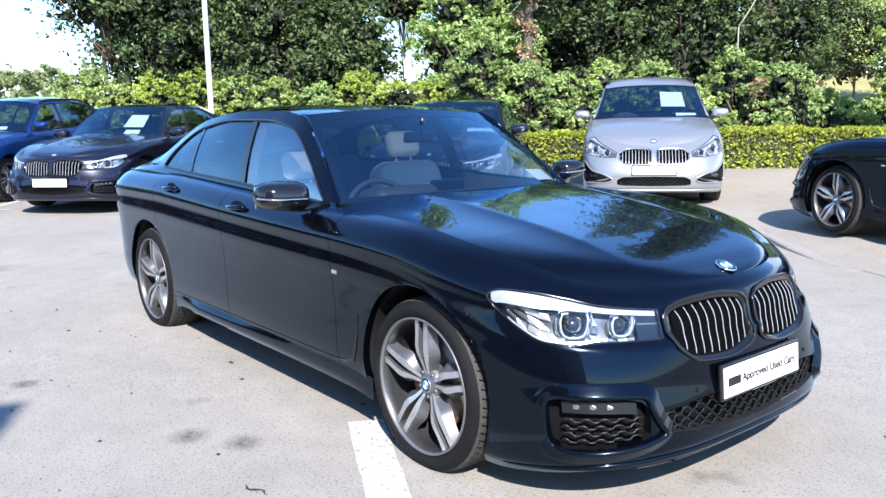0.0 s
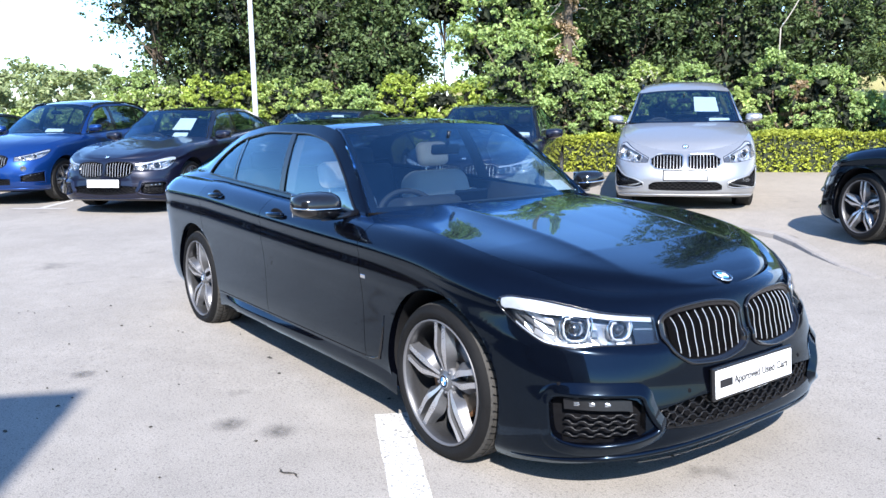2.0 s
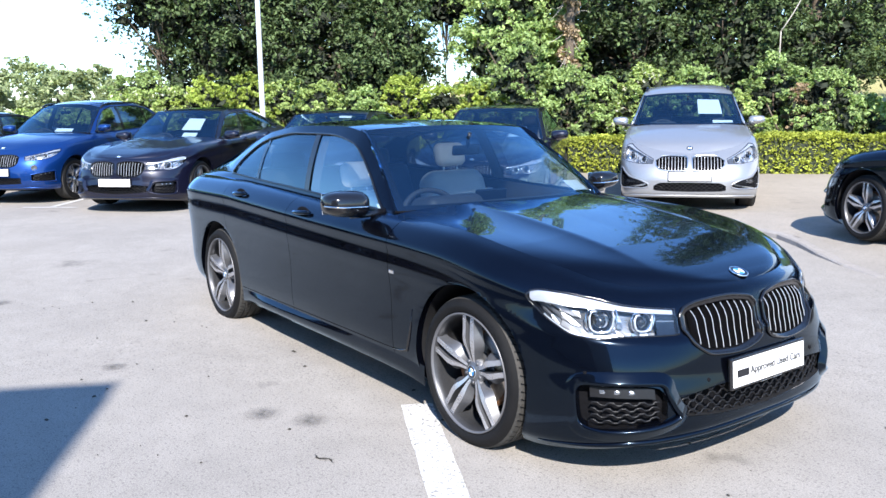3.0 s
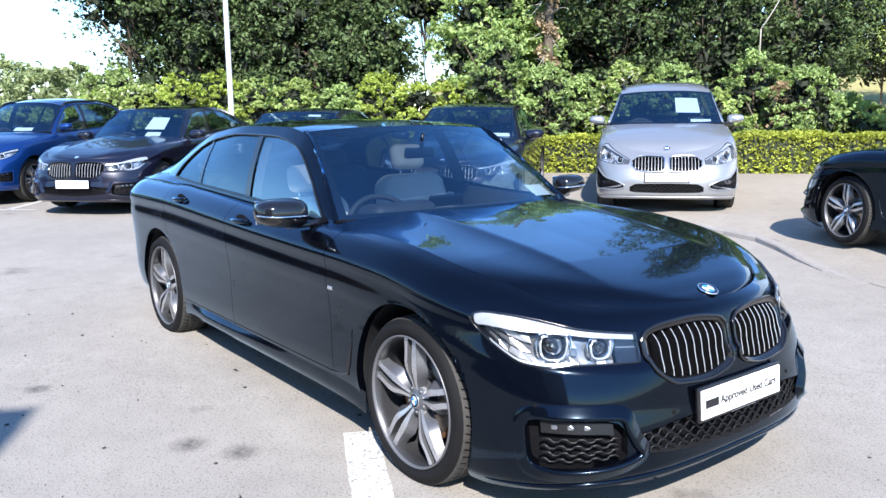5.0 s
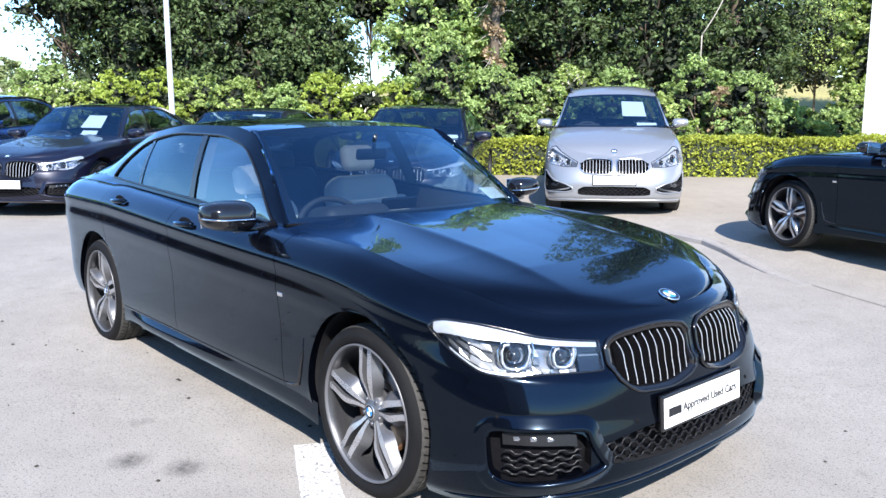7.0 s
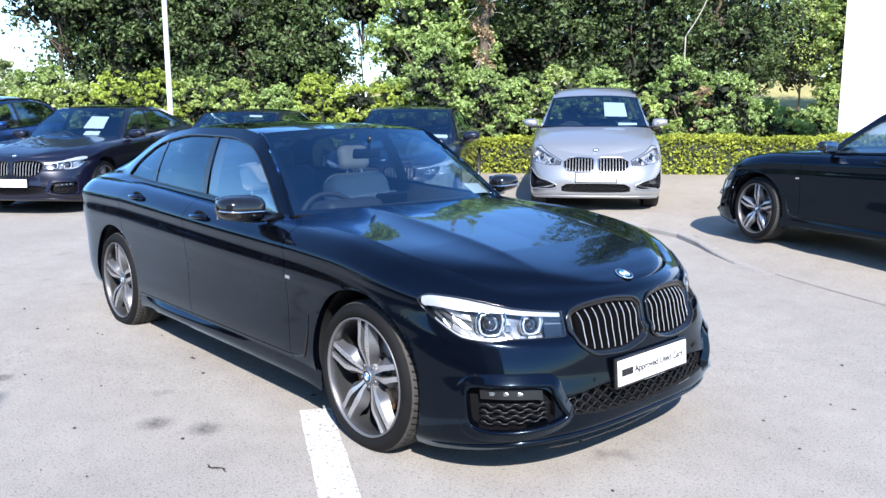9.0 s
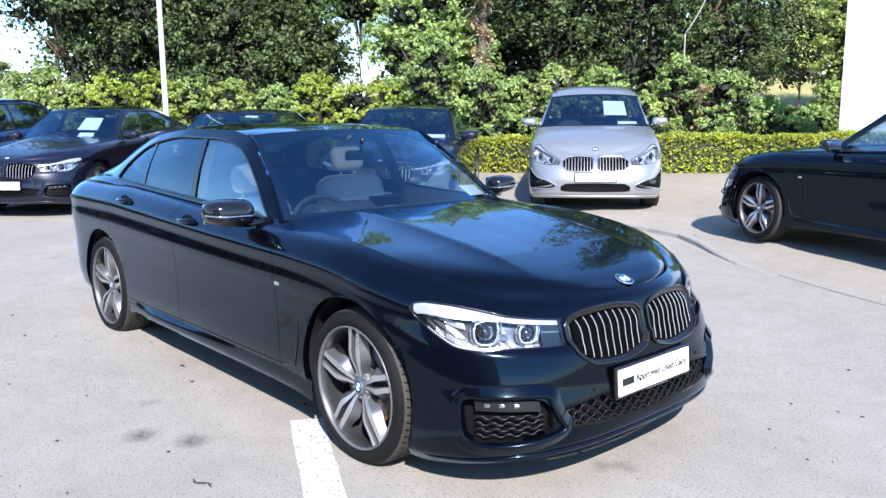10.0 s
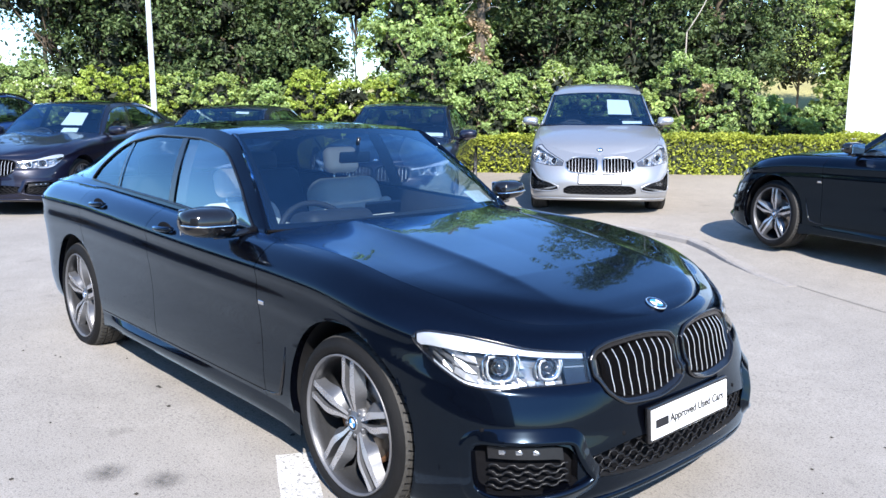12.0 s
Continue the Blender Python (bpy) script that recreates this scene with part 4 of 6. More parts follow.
        # A thin reflection on the dark panel, set in as a grey strip.
        streak = strip(on_nose, L["a"][0] + 0.6, L["eyes"][0] - 3.4, lambda a: L["lo"](a) + 0.50 * (L["hi"](a) - L["lo"](a)), lambda a: L["lo"](a) + 0.55 * (L["hi"](a) - L["lo"](a)), 8, 3)
        put("lamp_reflection_line", sheet(lifted(streak, -0.007), None, mid), LAMP_GREY, lamp, side=sg)
        foot = strip(on_nose, (L["a"][0] + L["a"][1]) / 2 - 4, L["a"][1] - 5, lambda a: L["lo"](a) + 0.004, lambda a: L["lo"](a) + 0.011, 20, 3)
        put("lamp_foot", sheet(lifted(foot, 0.0), None, mid), LAMP_WHITE, lamp, side=sg)
        for e in L["eyes"]:
            zl, zh = L["lo"](e), L["hi"](e)
            c = on_nose(np.array(e), np.array(zl + (zh - zl) * 0.42))
            w_ = (zh - zl) * 0.31
            p1, p0 = on_nose(np.array(e + 2.0), c[2]), on_nose(np.array(e - 2.0), c[2])
            acr = (p1 - p0) / np.linalg.norm(p1 - p0)
            out = np.array([acr[1], -acr[0], 0.0])
            cn = c - out * 0.026
            # a light guide open at the top, like a rounded U
            cup_ = [(-0.98, 1.0), (-1.10, 0.45), (-1.04, -0.30), (-0.78, -0.82), (-0.30, -1.0), (0.35, -1.0), (0.80, -0.80), (1.04, -0.28), (1.08, 0.45), (0.85, 0.95), (0.45, 1.02)]
            ringp = [cn + out * 0.016 + acr * (w_ * a_) + np.array([0, 0, w_ * b_]) for a_, b_ in cup_]
            put("light_ring", tube(ringp, 0.0050, 6), LAMP_WHITE, lamp, side=sg)
            ringp = [cn + out * 0.008 + acr * (w_ * 1.3 * a_) + np.array([0, 0, w_ * 1.18 * b_]) for a_, b_ in cup_]
            put("reflector_rim", tube(ringp, 0.0035, 5), CHROME, lamp, side=sg)
            bm = bmesh.new()
            bmesh.ops.create_uvsphere(bm, u_segments=16, v_segments=10, radius=w_ * 0.62, matrix=Matrix.Translation((cn[0] - 0.008, (cn[1]) * sg, cn[2])))
            from_bm("projector_lens", bm, GLOSS_BLACK, lamp, "", True)
            bowl = np.array([[cn - out * 0.012 + acr * (w_ * (0.72 + 0.5 * u_) * np.cos(v_)) + np.array([0, 0, w_ * (0.72 + 0.45 * u_) * np.sin(v_)]) + out * 0.018 * u_ for v_ in np.linspace(0, 2 * np.pi, 17)] for u_ in (0, 0.5, 1)])
            put("reflector_bowl", sheet(bowl, None, mid), CHROME, lamp, side=sg)
        # small tilted facets outside, between and under the lenses
        rnd = random.Random(7)
        for fa, fb, va, vb, nu, nv in ((0.62, 0.90, 0.10, 0.62, 4, 3), (0.345, 0.43, 0.08, 0.66, 2, 3), (0.46, 0.62, 0.06, 0.20, 4, 1), (0.14, 0.34, 0.06, 0.18, 4, 1)):
            for a_ in range(nu):
                for b_ in range(nv):
                    u0, u1 = fa + (fb - fa) * a_ / nu, fa + (fb - fa) * (a_ + 0.94) / nu
                    v0, v1 = va + (vb - va) * b_ / nv, va + (vb - va) * (b_ + 0.9) / nv
                    q = [(L["a"][0] + span_ * u, v) for u, v in ((u0, v0), (u1, v0), (u1, v1), (u0, v1))]
                    pts_ = np.array([[on_nose(np.array(t_), L["lo"](t_) + w__ * (L["hi"](t_) - L["lo"](t_))) for t_, w__ in q[:2]], [on_nose(np.array(t_), L["lo"](t_) + w__ * (L["hi"](t_) - L["lo"](t_))) for t_, w__ in (q[3], q[2])]])
                    pts_ = lifted(pts_, -0.034) + np.array([[[rnd.uniform(-0.008, 0.008), 0, 0] for _ in range(2)] for _ in range(2)])
                    put("lamp_facet", sheet(pts_, None, mid), rnd.choice((SATIN_CHROME, LAMP_WHITE, LAMP_GREY, LAMP_GREY, LAMP_WHITE)), lamp, side=sg, smooth=False)
        # grille
        def nose(y, z):
            return nose_point(s, y, z)

        Kp = strip(nose, K["a"][0], K["a"][1], K["lo"], K["hi"], 36, 9)
        kid = put("kidney_grille", sheet(lifted(Kp, -0.055), None, mid), DEEP_BLACK, lab="kidney grille with upright bars", side=sg)
        path = np.concatenate([Kp[:, 0], Kp[-1, 1:-1], Kp[::-1, -1], Kp[0, -2:0:-1]])
        fr = np.concatenate([lifted(Kp, 0.004)[:, 0], lifted(Kp, 0.004)[-1, 1:-1], lifted(Kp, 0.004)[::-1, -1], lifted(Kp, 0.004)[0, -2:0:-1]])
        put("grille_frame", tube(fr, 0.008 if trim is CHROME else 0.007, 8, closed=True), SATIN_CHROME if trim is CHROME else trim, kid, side=sg)
        broad = 1.0 if fine else 0.55
        kl_ = lambda y_: K["lo"](y_) + 0.020 * broad
        kh_ = lambda y_: np.maximum(K["hi"](y_) - 0.024 * broad, K["lo"](y_) + 0.03)
        ka0, ka1 = K["a"][0] + 0.016 * broad, K["a"][1] - 0.040 * broad
        Ki = lifted(strip(nose, ka0, ka1, kl_, kh_, 36, 9), -0.016)
        inner_ = np.concatenate([Ki[:, 0], Ki[-1, 1:-1], Ki[::-1, -1], Ki[0, -2:0:-1]])
        half_ = (fr + inner_) / 2 + np.array([0.007 if fine else 0.0, 0, 0])
        rings_ = [np.vstack([q, q[:1]]) for q in (fr, half_, inner_, inner_ - np.array([0.035, 0, 0]))]
        put("grille_surround", sheet(np.stack(rings_, 1)), GLOSS_BLACK, kid, side=sg)
        put("grille_wall", sheet(np.stack([path, np.concatenate([q for q in (lifted(Kp, -0.055)[:, 0], lifted(Kp, -0.055)[-1, 1:-1], lifted(Kp, -0.055)[::-1, -1], lifted(Kp, -0.055)[0, -2:0:-1])])], 1)), GLOSS_BLACK, kid, side=sg)
        nb = K["bars"]
        for b in range(nb):
            y = ka0 + (ka1 - ka0) * (b + 0.6) / (nb + 0.2)
            z0_, z1_ = float(kl_(y)) + 0.002, float(kh_(y)) - 0.002
            q = np.linspace(0, 1, 12)
            zz = z0_ + (z1_ - z0_) * q
            ends_ = nose(np.array([y, y]), np.array([z0_, z1_]))
            bow = 0.010 * np.sin(np.pi * np.clip((q - 0.35) / 0.65, 0, 1) ** 1.5)
            xb = ends_[0, 0] - 0.010 + (ends_[1, 0] - ends_[0, 0]) * q ** 1.4 + bow
            V, F, I = [], [], []
            bar_w = 0.0019 if fine else 0.0026
            for x_, z_ in zip(xb, zz):
                V += [(x_, y - bar_w, z_), (x_, y + bar_w, z_), (x_ - 0.040, y + 0.0046, z_), (x_ - 0.040, y - 0.0046, z_)]
            for k in range(11):
                o_ = k * 4
                for e0 in range(4):
                    F.append((o_ + e0, o_ + (e0 + 1) % 4, o_ + 4 + (e0 + 1) % 4, o_ + 4 + e0))
                    I.append(0 if e0 == 0 else 1)
            if sg < 0:
                V, F = flip((V, F))
            part("grille_bar", V, F, None, kid, smooth=False, mats=[BAR_FACE, slat], index=I)
        # lower corner intake
        Fg = strip(on_nose, *G["a"], G["lo"], G["hi"], 24, 7)
        deep = lifted(Fg, -0.05)
        fog = put("corner_intake", sheet(deep, None, mid), DEEP_BLACK, side=sg)
        path = np.concatenate([Fg[:, 0], Fg[-1, 1:-1], Fg[::-1, -1], Fg[0, -2:0:-1]])
        dp = np.concatenate([deep[:, 0], deep[-1, 1:-1], deep[::-1, -1], deep[0, -2:0:-1]])
        put("intake_wall", sheet(np.stack([np.vstack([path, path[:1]]), np.vstack([dp, dp[:1]])], 1)), GLOSS_BLACK, fog, side=sg)
        fo = lifted(Fg, 0.001)
        loop = np.concatenate([fo[:, 0], fo[-1, 1:-1], fo[::-1, -1], fo[0, -2:0:-1]])
        if not s.get("blades"):
            put("intake_lip", tube(loop, 0.009, 8, closed=True), paint, fog, side=sg)
        ga, gb = G.get("g", (G["a"][0] + 1.5, G["a"][1] - 2.0))
        for q in range(4):
            aa = np.linspace(ga, gb, 41)
            fr_ = 0.13 + 0.145 * q
            zz = G["lo"](aa) + (G["hi"](aa) - G["lo"](aa)) * fr_ + 0.0055 * np.clip(2.4 * np.sin(aa * 1.75 + 1.3 * (q % 2)), -1, 1)
            put("intake_bar", tube(lifted(on_nose(aa[:, None] + np.zeros((1, 2)), zz[:, None] + np.array([[0, 0.002]])), -0.016)[:, 0], 0.0042, 5), LATTICE, fog, side=sg)
        bar = strip(on_nose, ga + 1, gb, lambda a: G["hi"](a) - 0.048, lambda a: G["hi"](a) - 0.008, 16, 3)
        lamp_bar = put("fog_lamp", sheet(lifted(bar, -0.014), None, mid), LATTICE, fog, side=sg)
        for q in (0.34, 0.60, 0.86):
            a_ = ga + 2 + (gb - ga - 3) * q
            led = strip(on_nose, a_ - 0.55, a_ + 0.55, lambda a: G["hi"](a) - 0.033, lambda a: G["hi"](a) - 0.019, 7, 6)
            dome = np.outer(np.sin(np.linspace(0, np.pi, led.shape[0])), np.sin(np.linspace(0, np.pi, led.shape[1])))
            led = lifted(led, -0.012) + 0.012 * dome[..., None] * np.array([0.8, -0.6, 0])
            put("fog_led", sheet(led, None, mid), LED, lamp_bar, side=sg)
        if G.get("line"):
            slope = strip(on_nose, G["a"][0] + 2, G["a"][0] + 22, lambda a: G["lo"](a) + 0.042 - 0.0022 * (a - G["a"][0]), lambda a: G["lo"](a) + 0.060 - 0.0022 * (a - G["a"][0]), 14, 3)
            put("intake_trim", sheet(lifted(slope, -0.012), None, mid), SATIN_CHROME, fog, side=sg)
            lens = strip(on_nose, G["a"][0] + 11, G["a"][0] + 21, lambda a: G["lo"](a) + 0.075, lambda a: G["lo"](a) + 0.115, 10, 3)
            put("fog_lens", sheet(lifted(lens, -0.02), None, mid), LAMP_GREY, fog, side=sg)
        # blades above and below the intake
        def off(a, z, d):
            p = on_nose(a, z)
            tq = on_nose(a + 0.6, z) - on_nose(a - 0.6, z)
            nn = np.stack([tq[..., 1], -tq[..., 0], 0 * tq[..., 0]], -1)
            return p + nn / np.linalg.norm(nn, axis=-1, keepdims=True) * d[..., None]

        if s.get("blades"):
            # one swept lip all round the intake: flat along the top, leaning at its inner end, full below
            keys = ((55.6, 0.345), (55.6, 0.40), (54.6, 0.430), (52, 0.441), (46, 0.443), (39, 0.443), (35.2, 0.440), (34.0, 0.425), (33.6, 0.385), (32.4, 0.340), (30.6, 0.304), (32.6, 0.284), (36.5, 0.264), (42, 0.250), (48, 0.244), (52.5, 0.247), (55, 0.268))
            fine_q = np.arange(96) * len(keys) / 96
            loop_k = keys + keys[:1]
            kq = np.arange(len(loop_k))
            soft_w = np.array([1, 3, 5, 6, 5, 3, 1]) / 24
            round_ = lambda q: np.convolve(np.concatenate([q[-3:], q, q[:3]]), soft_w, "valid")
            ba = round_(np.interp(fine_q, kq, [k_[0] for k_ in loop_k]))
            bz_ = round_(np.interp(fine_q, kq, [k_[1] for k_ in loop_k]))
            base_ = on_nose(ba, bz_)
            nn = off(ba, bz_, np.ones(96)) - base_
            tg = np.roll(base_, -1, 0) - np.roll(base_, 1, 0)
            lat = np.cross(nn, tg)
            lat /= np.linalg.norm(lat, axis=1, keepdims=True)
            heart = on_nose(np.array(45.0), np.array(0.345))
            lat *= np.where(((base_ - heart) * lat).sum(1) < 0, -1, 1)[:, None]
            grow = (0.12 + 0.88 * np.clip((53.5 - ba) / 5, 0, 1))[:, None]
            rows_ = [(-0.045, -0.014), (-0.012, -0.013), (0.013, -0.012), (0.020, -0.007), (0.023, 0.0), (0.020, 0.006), (0.009, 0.020), (0.002, 0.032), (-0.006, 0.042)]
            closed_ = lambda q: np.vstack([q, q[:1]])
            base_, nn, lat, grow = closed_(base_), closed_(nn), closed_(lat), closed_(grow)
            put("intake_blade", sheet(np.stack([base_ + nn * (d_ * (grow if d_ > 0 else 1)) + lat * l_ for d_, l_ in rows_], 1), None, mid), paint, fog, side=sg)
        if fine:
            for a_, z_ in ((52.0, 0.474), (22.5, 0.424)):
                c = on_nose(np.array(a_), np.array(z_))
                bm = bmesh.new()
                bmesh.ops.create_uvsphere(bm, u_segments=12, v_segments=8, radius=0.011, matrix=Matrix.Translation((c[0] - 0.006, (c[1] - 0.003) * sg, c[2])))
                from_bm("parking_sensor", bm, DEEP_BLACK, root, "", True)
            y = float(ray_y(s, -0.633, 0.722))
            bm = soft_box(0.045, 0.006, 0.018, 0.002, 1, pose(-0.633, sg * y, 0.722))
            from_bm("wing_badge", bm, CHROME, root)
            vx, vz = np.array([-0.475, -0.492, -0.512, -0.535, -0.60, -0.70]), np.array([0.555, 0.47, 0.39, 0.335, 0.318, 0.312])
            put("wing_vent", tube(np.stack([vx, ray_y(s, vx, vz) + 0.001, vz], -1), [0.002, 0.006, 0.008, 0.009, 0.006, 0.002], 6), GLOSS_BLACK, side=sg)
    # lower centre intake
    yy = np.linspace(-B["a"], B["a"], 41)[:, None]
    tz = np.linspace(0, 1, 6)[None]
    lo_, hi_ = B["lo"](np.abs(yy)), B["hi"](np.abs(yy))
    Lp = nose_point(s, yy + 0 * tz, lo_ + (hi_ - lo_) * tz)
    deep = Lp - np.array([0.06, 0, 0])
    low_g = put("lower_grille", sheet(deep, None, mid), DEEP_BLACK)
    path = np.concatenate([Lp[:, 0], Lp[-1, 1:-1], Lp[::-1, -1], Lp[0, -2:0:-1], Lp[:1, 0]])
    put("grille_surround", sheet(np.stack([path, path - np.array([0.06, 0, 0])], 1)), SATIN_BLACK, low_g)
    for q in range(5):
        yv = np.linspace(-B["a"] + 0.02, B["a"] - 0.02, 121 if fine else 61)
        zz = B["lo"](np.abs(yv)) + (B["hi"](np.abs(yv)) - B["lo"](np.abs(yv))) * (0.1 + 0.2 * q) + 0.0075 * np.clip(2.6 * np.sin(yv * 95 + np.pi * (q % 2)), -1, 1)
        put("lattice_bar", tube(nose_point(s, yv, zz) - np.array([0.020, 0, 0]), 0.0038, 5), LATTICE, low_g)
    lipth = np.linspace(0, 66, 30)
    lip = ring_point(s, lipth, np.full(30, 0.045)) + np.array([0.004, 0, 0])
    lip = np.concatenate([lip[::-1] * np.array([1, -1, 1]), lip[1:]])
    put("front_splitter", tube(lip, np.interp(np.abs(np.arange(59) - 29), [0, 20, 29], [0.015, 0.012, 0.003]), 8), paint)
    # number plate and badge
    pz_ = s["plate"]
    px_ = float(nose_point(s, 0.0, pz_)[0]) + 0.006
    bm = soft_box(0.018, 0.545, 0.135, 0.006, 2, pose(px_, 0, pz_, 0, -4, 0))
    from_bm("plate_holder", bm, GLOSS_BLACK, root)
    bm = soft_box(0.006, 0.520, 0.111, 0.003, 2, pose(px_ + 0.0105, 0, pz_, 0, -4, 0))
    from_bm("number_plate", bm, PLATE_WHITE, root, "plain white dealer plate")
    bx_, bz_ = s["badge"]
    sl = math.degrees(math.atan2(float(s["zc"](bx_ - 0.05) - s["zc"](bx_)), 0.05))
    roundel("bonnet_badge", root, pose(bx_, 0, float(s["zc"](bx_)) + 0.006, 0, 90 - (90 - sl), 0) @ pose(0, 0, 0, 0, 0, 45), 0.041)
    # cabin
    fl_z = 0.30
    x0, x1 = s["cowl"] + 0.25, s["c_base"]
    box_ = [(x0, -0.84, fl_z), (x0, 0.84, fl_z), (x1, 0.84, fl_z), (x1, -0.84, fl_z)]
    put("cabin_floor", (box_, [(0, 1, 2, 3)]), LINING)
    under = [(s["xf"](0) - 0.08, -0.6, 0.2), (s["xf"](0) - 0.08, 0.6, 0.2), (0.45, 0.8, 0.2), (0.45, -0.8, 0.2), (0.42, 0.52, 0.2), (0.42, -0.52, 0.2), (s["xr"](0) + 0.1, 0.52, 0.22), (s["xr"](0) + 0.1, -0.52, 0.22)]
    put("underbody", (under, [(0, 1, 2, 3), (5, 4, 6, 7)]), DEEP_BLACK, smooth=False)
    for sg, _ in both:
        dcx = np.linspace(s["a_base"] - 0.07, s["c_base"] + 0.1, 20)
        card = np.stack([np.stack([dcx, np.full(20, 0.80), np.full(20, fl_z)], -1), np.stack([dcx, np.full(20, 0.79), s["zt"](dcx) - 0.12], -1), np.stack([dcx, np.full(20, 0.775), s["zt"](dcx) + 0.004], -1)], 1)
        put("door_lining", sheet(card), LINING, side=sg)
    dash = []
    for q in np.linspace(-1, 1, 15):
        xq = s["cowl"] - 0.03 + (s["a_base"] - s["cowl"]) * q * q
        zq = s["zc"](s["cowl"]) - 0.012 - 0.03 * q * q
        dash.append([(xq, 0.77 * q, zq), (xq - 0.22, 0.77 * q, zq + 0.012), (xq - 0.36, 0.77 * q, zq - 0.02), (xq - 0.42, 0.77 * q, zq - 0.12), (xq - 0.36, 0.77 * q, 0.35)])
    put("dashboard", sheet(np.array(dash)), LINING)
    bm = soft_box(0.02, 0.24, 0.07, 0.01, 2, pose(s["cowl"] - 0.46, 0.04, float(s["zc"](s["cowl"])) + 0.005, 0, 8, 0))
    from_bm("display_screen", bm, GLOSS_BLACK, root)
    swx, swz = s["cowl"] - 0.50, float(s["zc"](s["cowl"])) - 0.135
    c_, s_ = math.cos(radians(65)), math.sin(radians(65))
    wheelp = [(swx - 0.21 * np.sin(q) * c_, -0.345 + 0.225 * np.cos(q), swz - 0.015 + 0.215 * np.sin(q) * s_) for q in np.linspace(0, 2 * np.pi, 41)[:-1]]
    from_bm("instrument_cowl", soft_box(0.24, 0.40, 0.13, 0.06, 4, pose(swx + 0.12, -0.345, swz + 0.10, 0, -6, 0)), LINING, root, "", True)
    put("steering_wheel", tube(wheelp, 0.016, 8, closed=True), LINING)
    put("steering_spokes", tube([(swx, -0.54, swz), (swx + 0.02, -0.37, swz - 0.01), (swx, -0.20, swz)], [0.014, 0.05, 0.014], 8), LINING)
    rmx = s["head"] + 0.16
    bm = soft_box(0.03, 0.20, 0.062, 0.012, 2, pose(rmx - 0.06, 0, s["head_z"] - 0.155, 0, 10, 0))
    from_bm("inner_mirror", bm, GLOSS_BLACK, root)
    put("inner_mirror_stem", tube([(rmx - 0.045, 0, s["head_z"] - 0.14), (rmx - 0.02, 0, s["head_z"] - 0.045)], 0.012, 6), GLOSS_BLACK)
    sx = s["head"] - 0.38
    for yy_, drop in ((-0.335, 0.135), (0.43, 0.03)):
        seat = new("seat")
        seat.parent = root
        seat["label"] = "leather front seat with headrest"
        seat.matrix_basis = pose(sx, yy_, -drop)
        from_bm("seat_cushion", soft_box(0.54, 0.52, 0.20, 0.07, 4, pose(0.18, 0, 0.50, 0, -8, 0)), seats, seat, "", True)
        bm = soft_box(0.18, 0.60, 0.66, 0.08, 4, pose(-0.16, 0, 0.82, 0, -18, 0))
        for v in bm.verts:
            if v.co.z > 0.95:
                v.co.y *= 1 - 0.24 * (v.co.z - 0.95) / 0.2
        from_bm("seat_back", bm, seats, seat, "", True)
        for ky in (-0.24, 0.24):
            from_bm("seat_bolster", soft_box(0.16, 0.09, 0.45, 0.04, 3, pose(-0.09, ky, 0.78, 0, -18, 0)), seats, seat, "", True)
        from_bm("headrest", soft_box(0.10, 0.25, 0.17, 0.05, 4, pose(-0.27, 0, 1.25, 0, -14, 0)), seats, seat, "", True)
        for ky in (-0.06, 0.06):
            v, f = tube([(-0.255, ky, 1.10), (-0.265, ky, 1.19)], 0.007, 6)
            part("headrest_post", v, f, CHROME, seat)
    bench = new("rear_seat")
    bench.parent = root
    bench.matrix_basis = pose(s["head"] - 1.35, 0, 0)
    from_bm("seat_cushion", soft_box(0.52, 1.36, 0.2, 0.06, 3, pose(0.2, 0, 0.50)), LINING, bench, "", True)
    from_bm("seat_back", soft_box(0.16, 1.34, 0.62, 0.06, 3, pose(-0.14, 0, 0.82, 0, -22, 0)), LINING, bench, "", True)
    for ky in (-0.38, 0.38):
        from_bm("headrest", soft_box(0.10, 0.27, 0.15, 0.04, 3, pose(-0.27, ky, 1.17, 0, -14, 0)), LINING, bench, "", True)
    # scuttle panel at the foot of the windscreen
    hb = H[-1]
    hy_ = np.interp(np.linspace(0, 1, len(tt)), np.linspace(0, 1, len(hb)), hb[:, 1])
    hr = np.stack([np.interp(hy_, hb[:, 1], hb[:, 0]), hy_, np.interp(hy_, hb[:, 1], hb[:, 2]) - 0.012], -1)
    put("scuttle", sheet(np.stack([hr + np.array([0.06, 0, -0.004]), hr + np.array([0.0, 0, -0.010]), Wd[0] + np.array([0.012, 0, -0.012]), Wd[0] + np.array([-0.10, 0, -0.03])], 1)), DEEP_BLACK)
    # wipers
    for ya, yb in ((-0.62, -0.08), (-0.02, 0.52)):
        q = np.linspace(0, 1, 14)
        y = ya + (yb - ya) * q
        x = s["cowl"] + 0.012 + (s["a_base"] - s["cowl"]) * (y / 0.79) ** 2 - 0.03
        z = s["zc"](s["cowl"]) - 0.006 - 0.035 * np.abs(y / 0.79) ** 2.2
        put("wiper", tube(np.stack([x, y, z], -1), 0.008, 5), SATIN_BLACK)
    return root


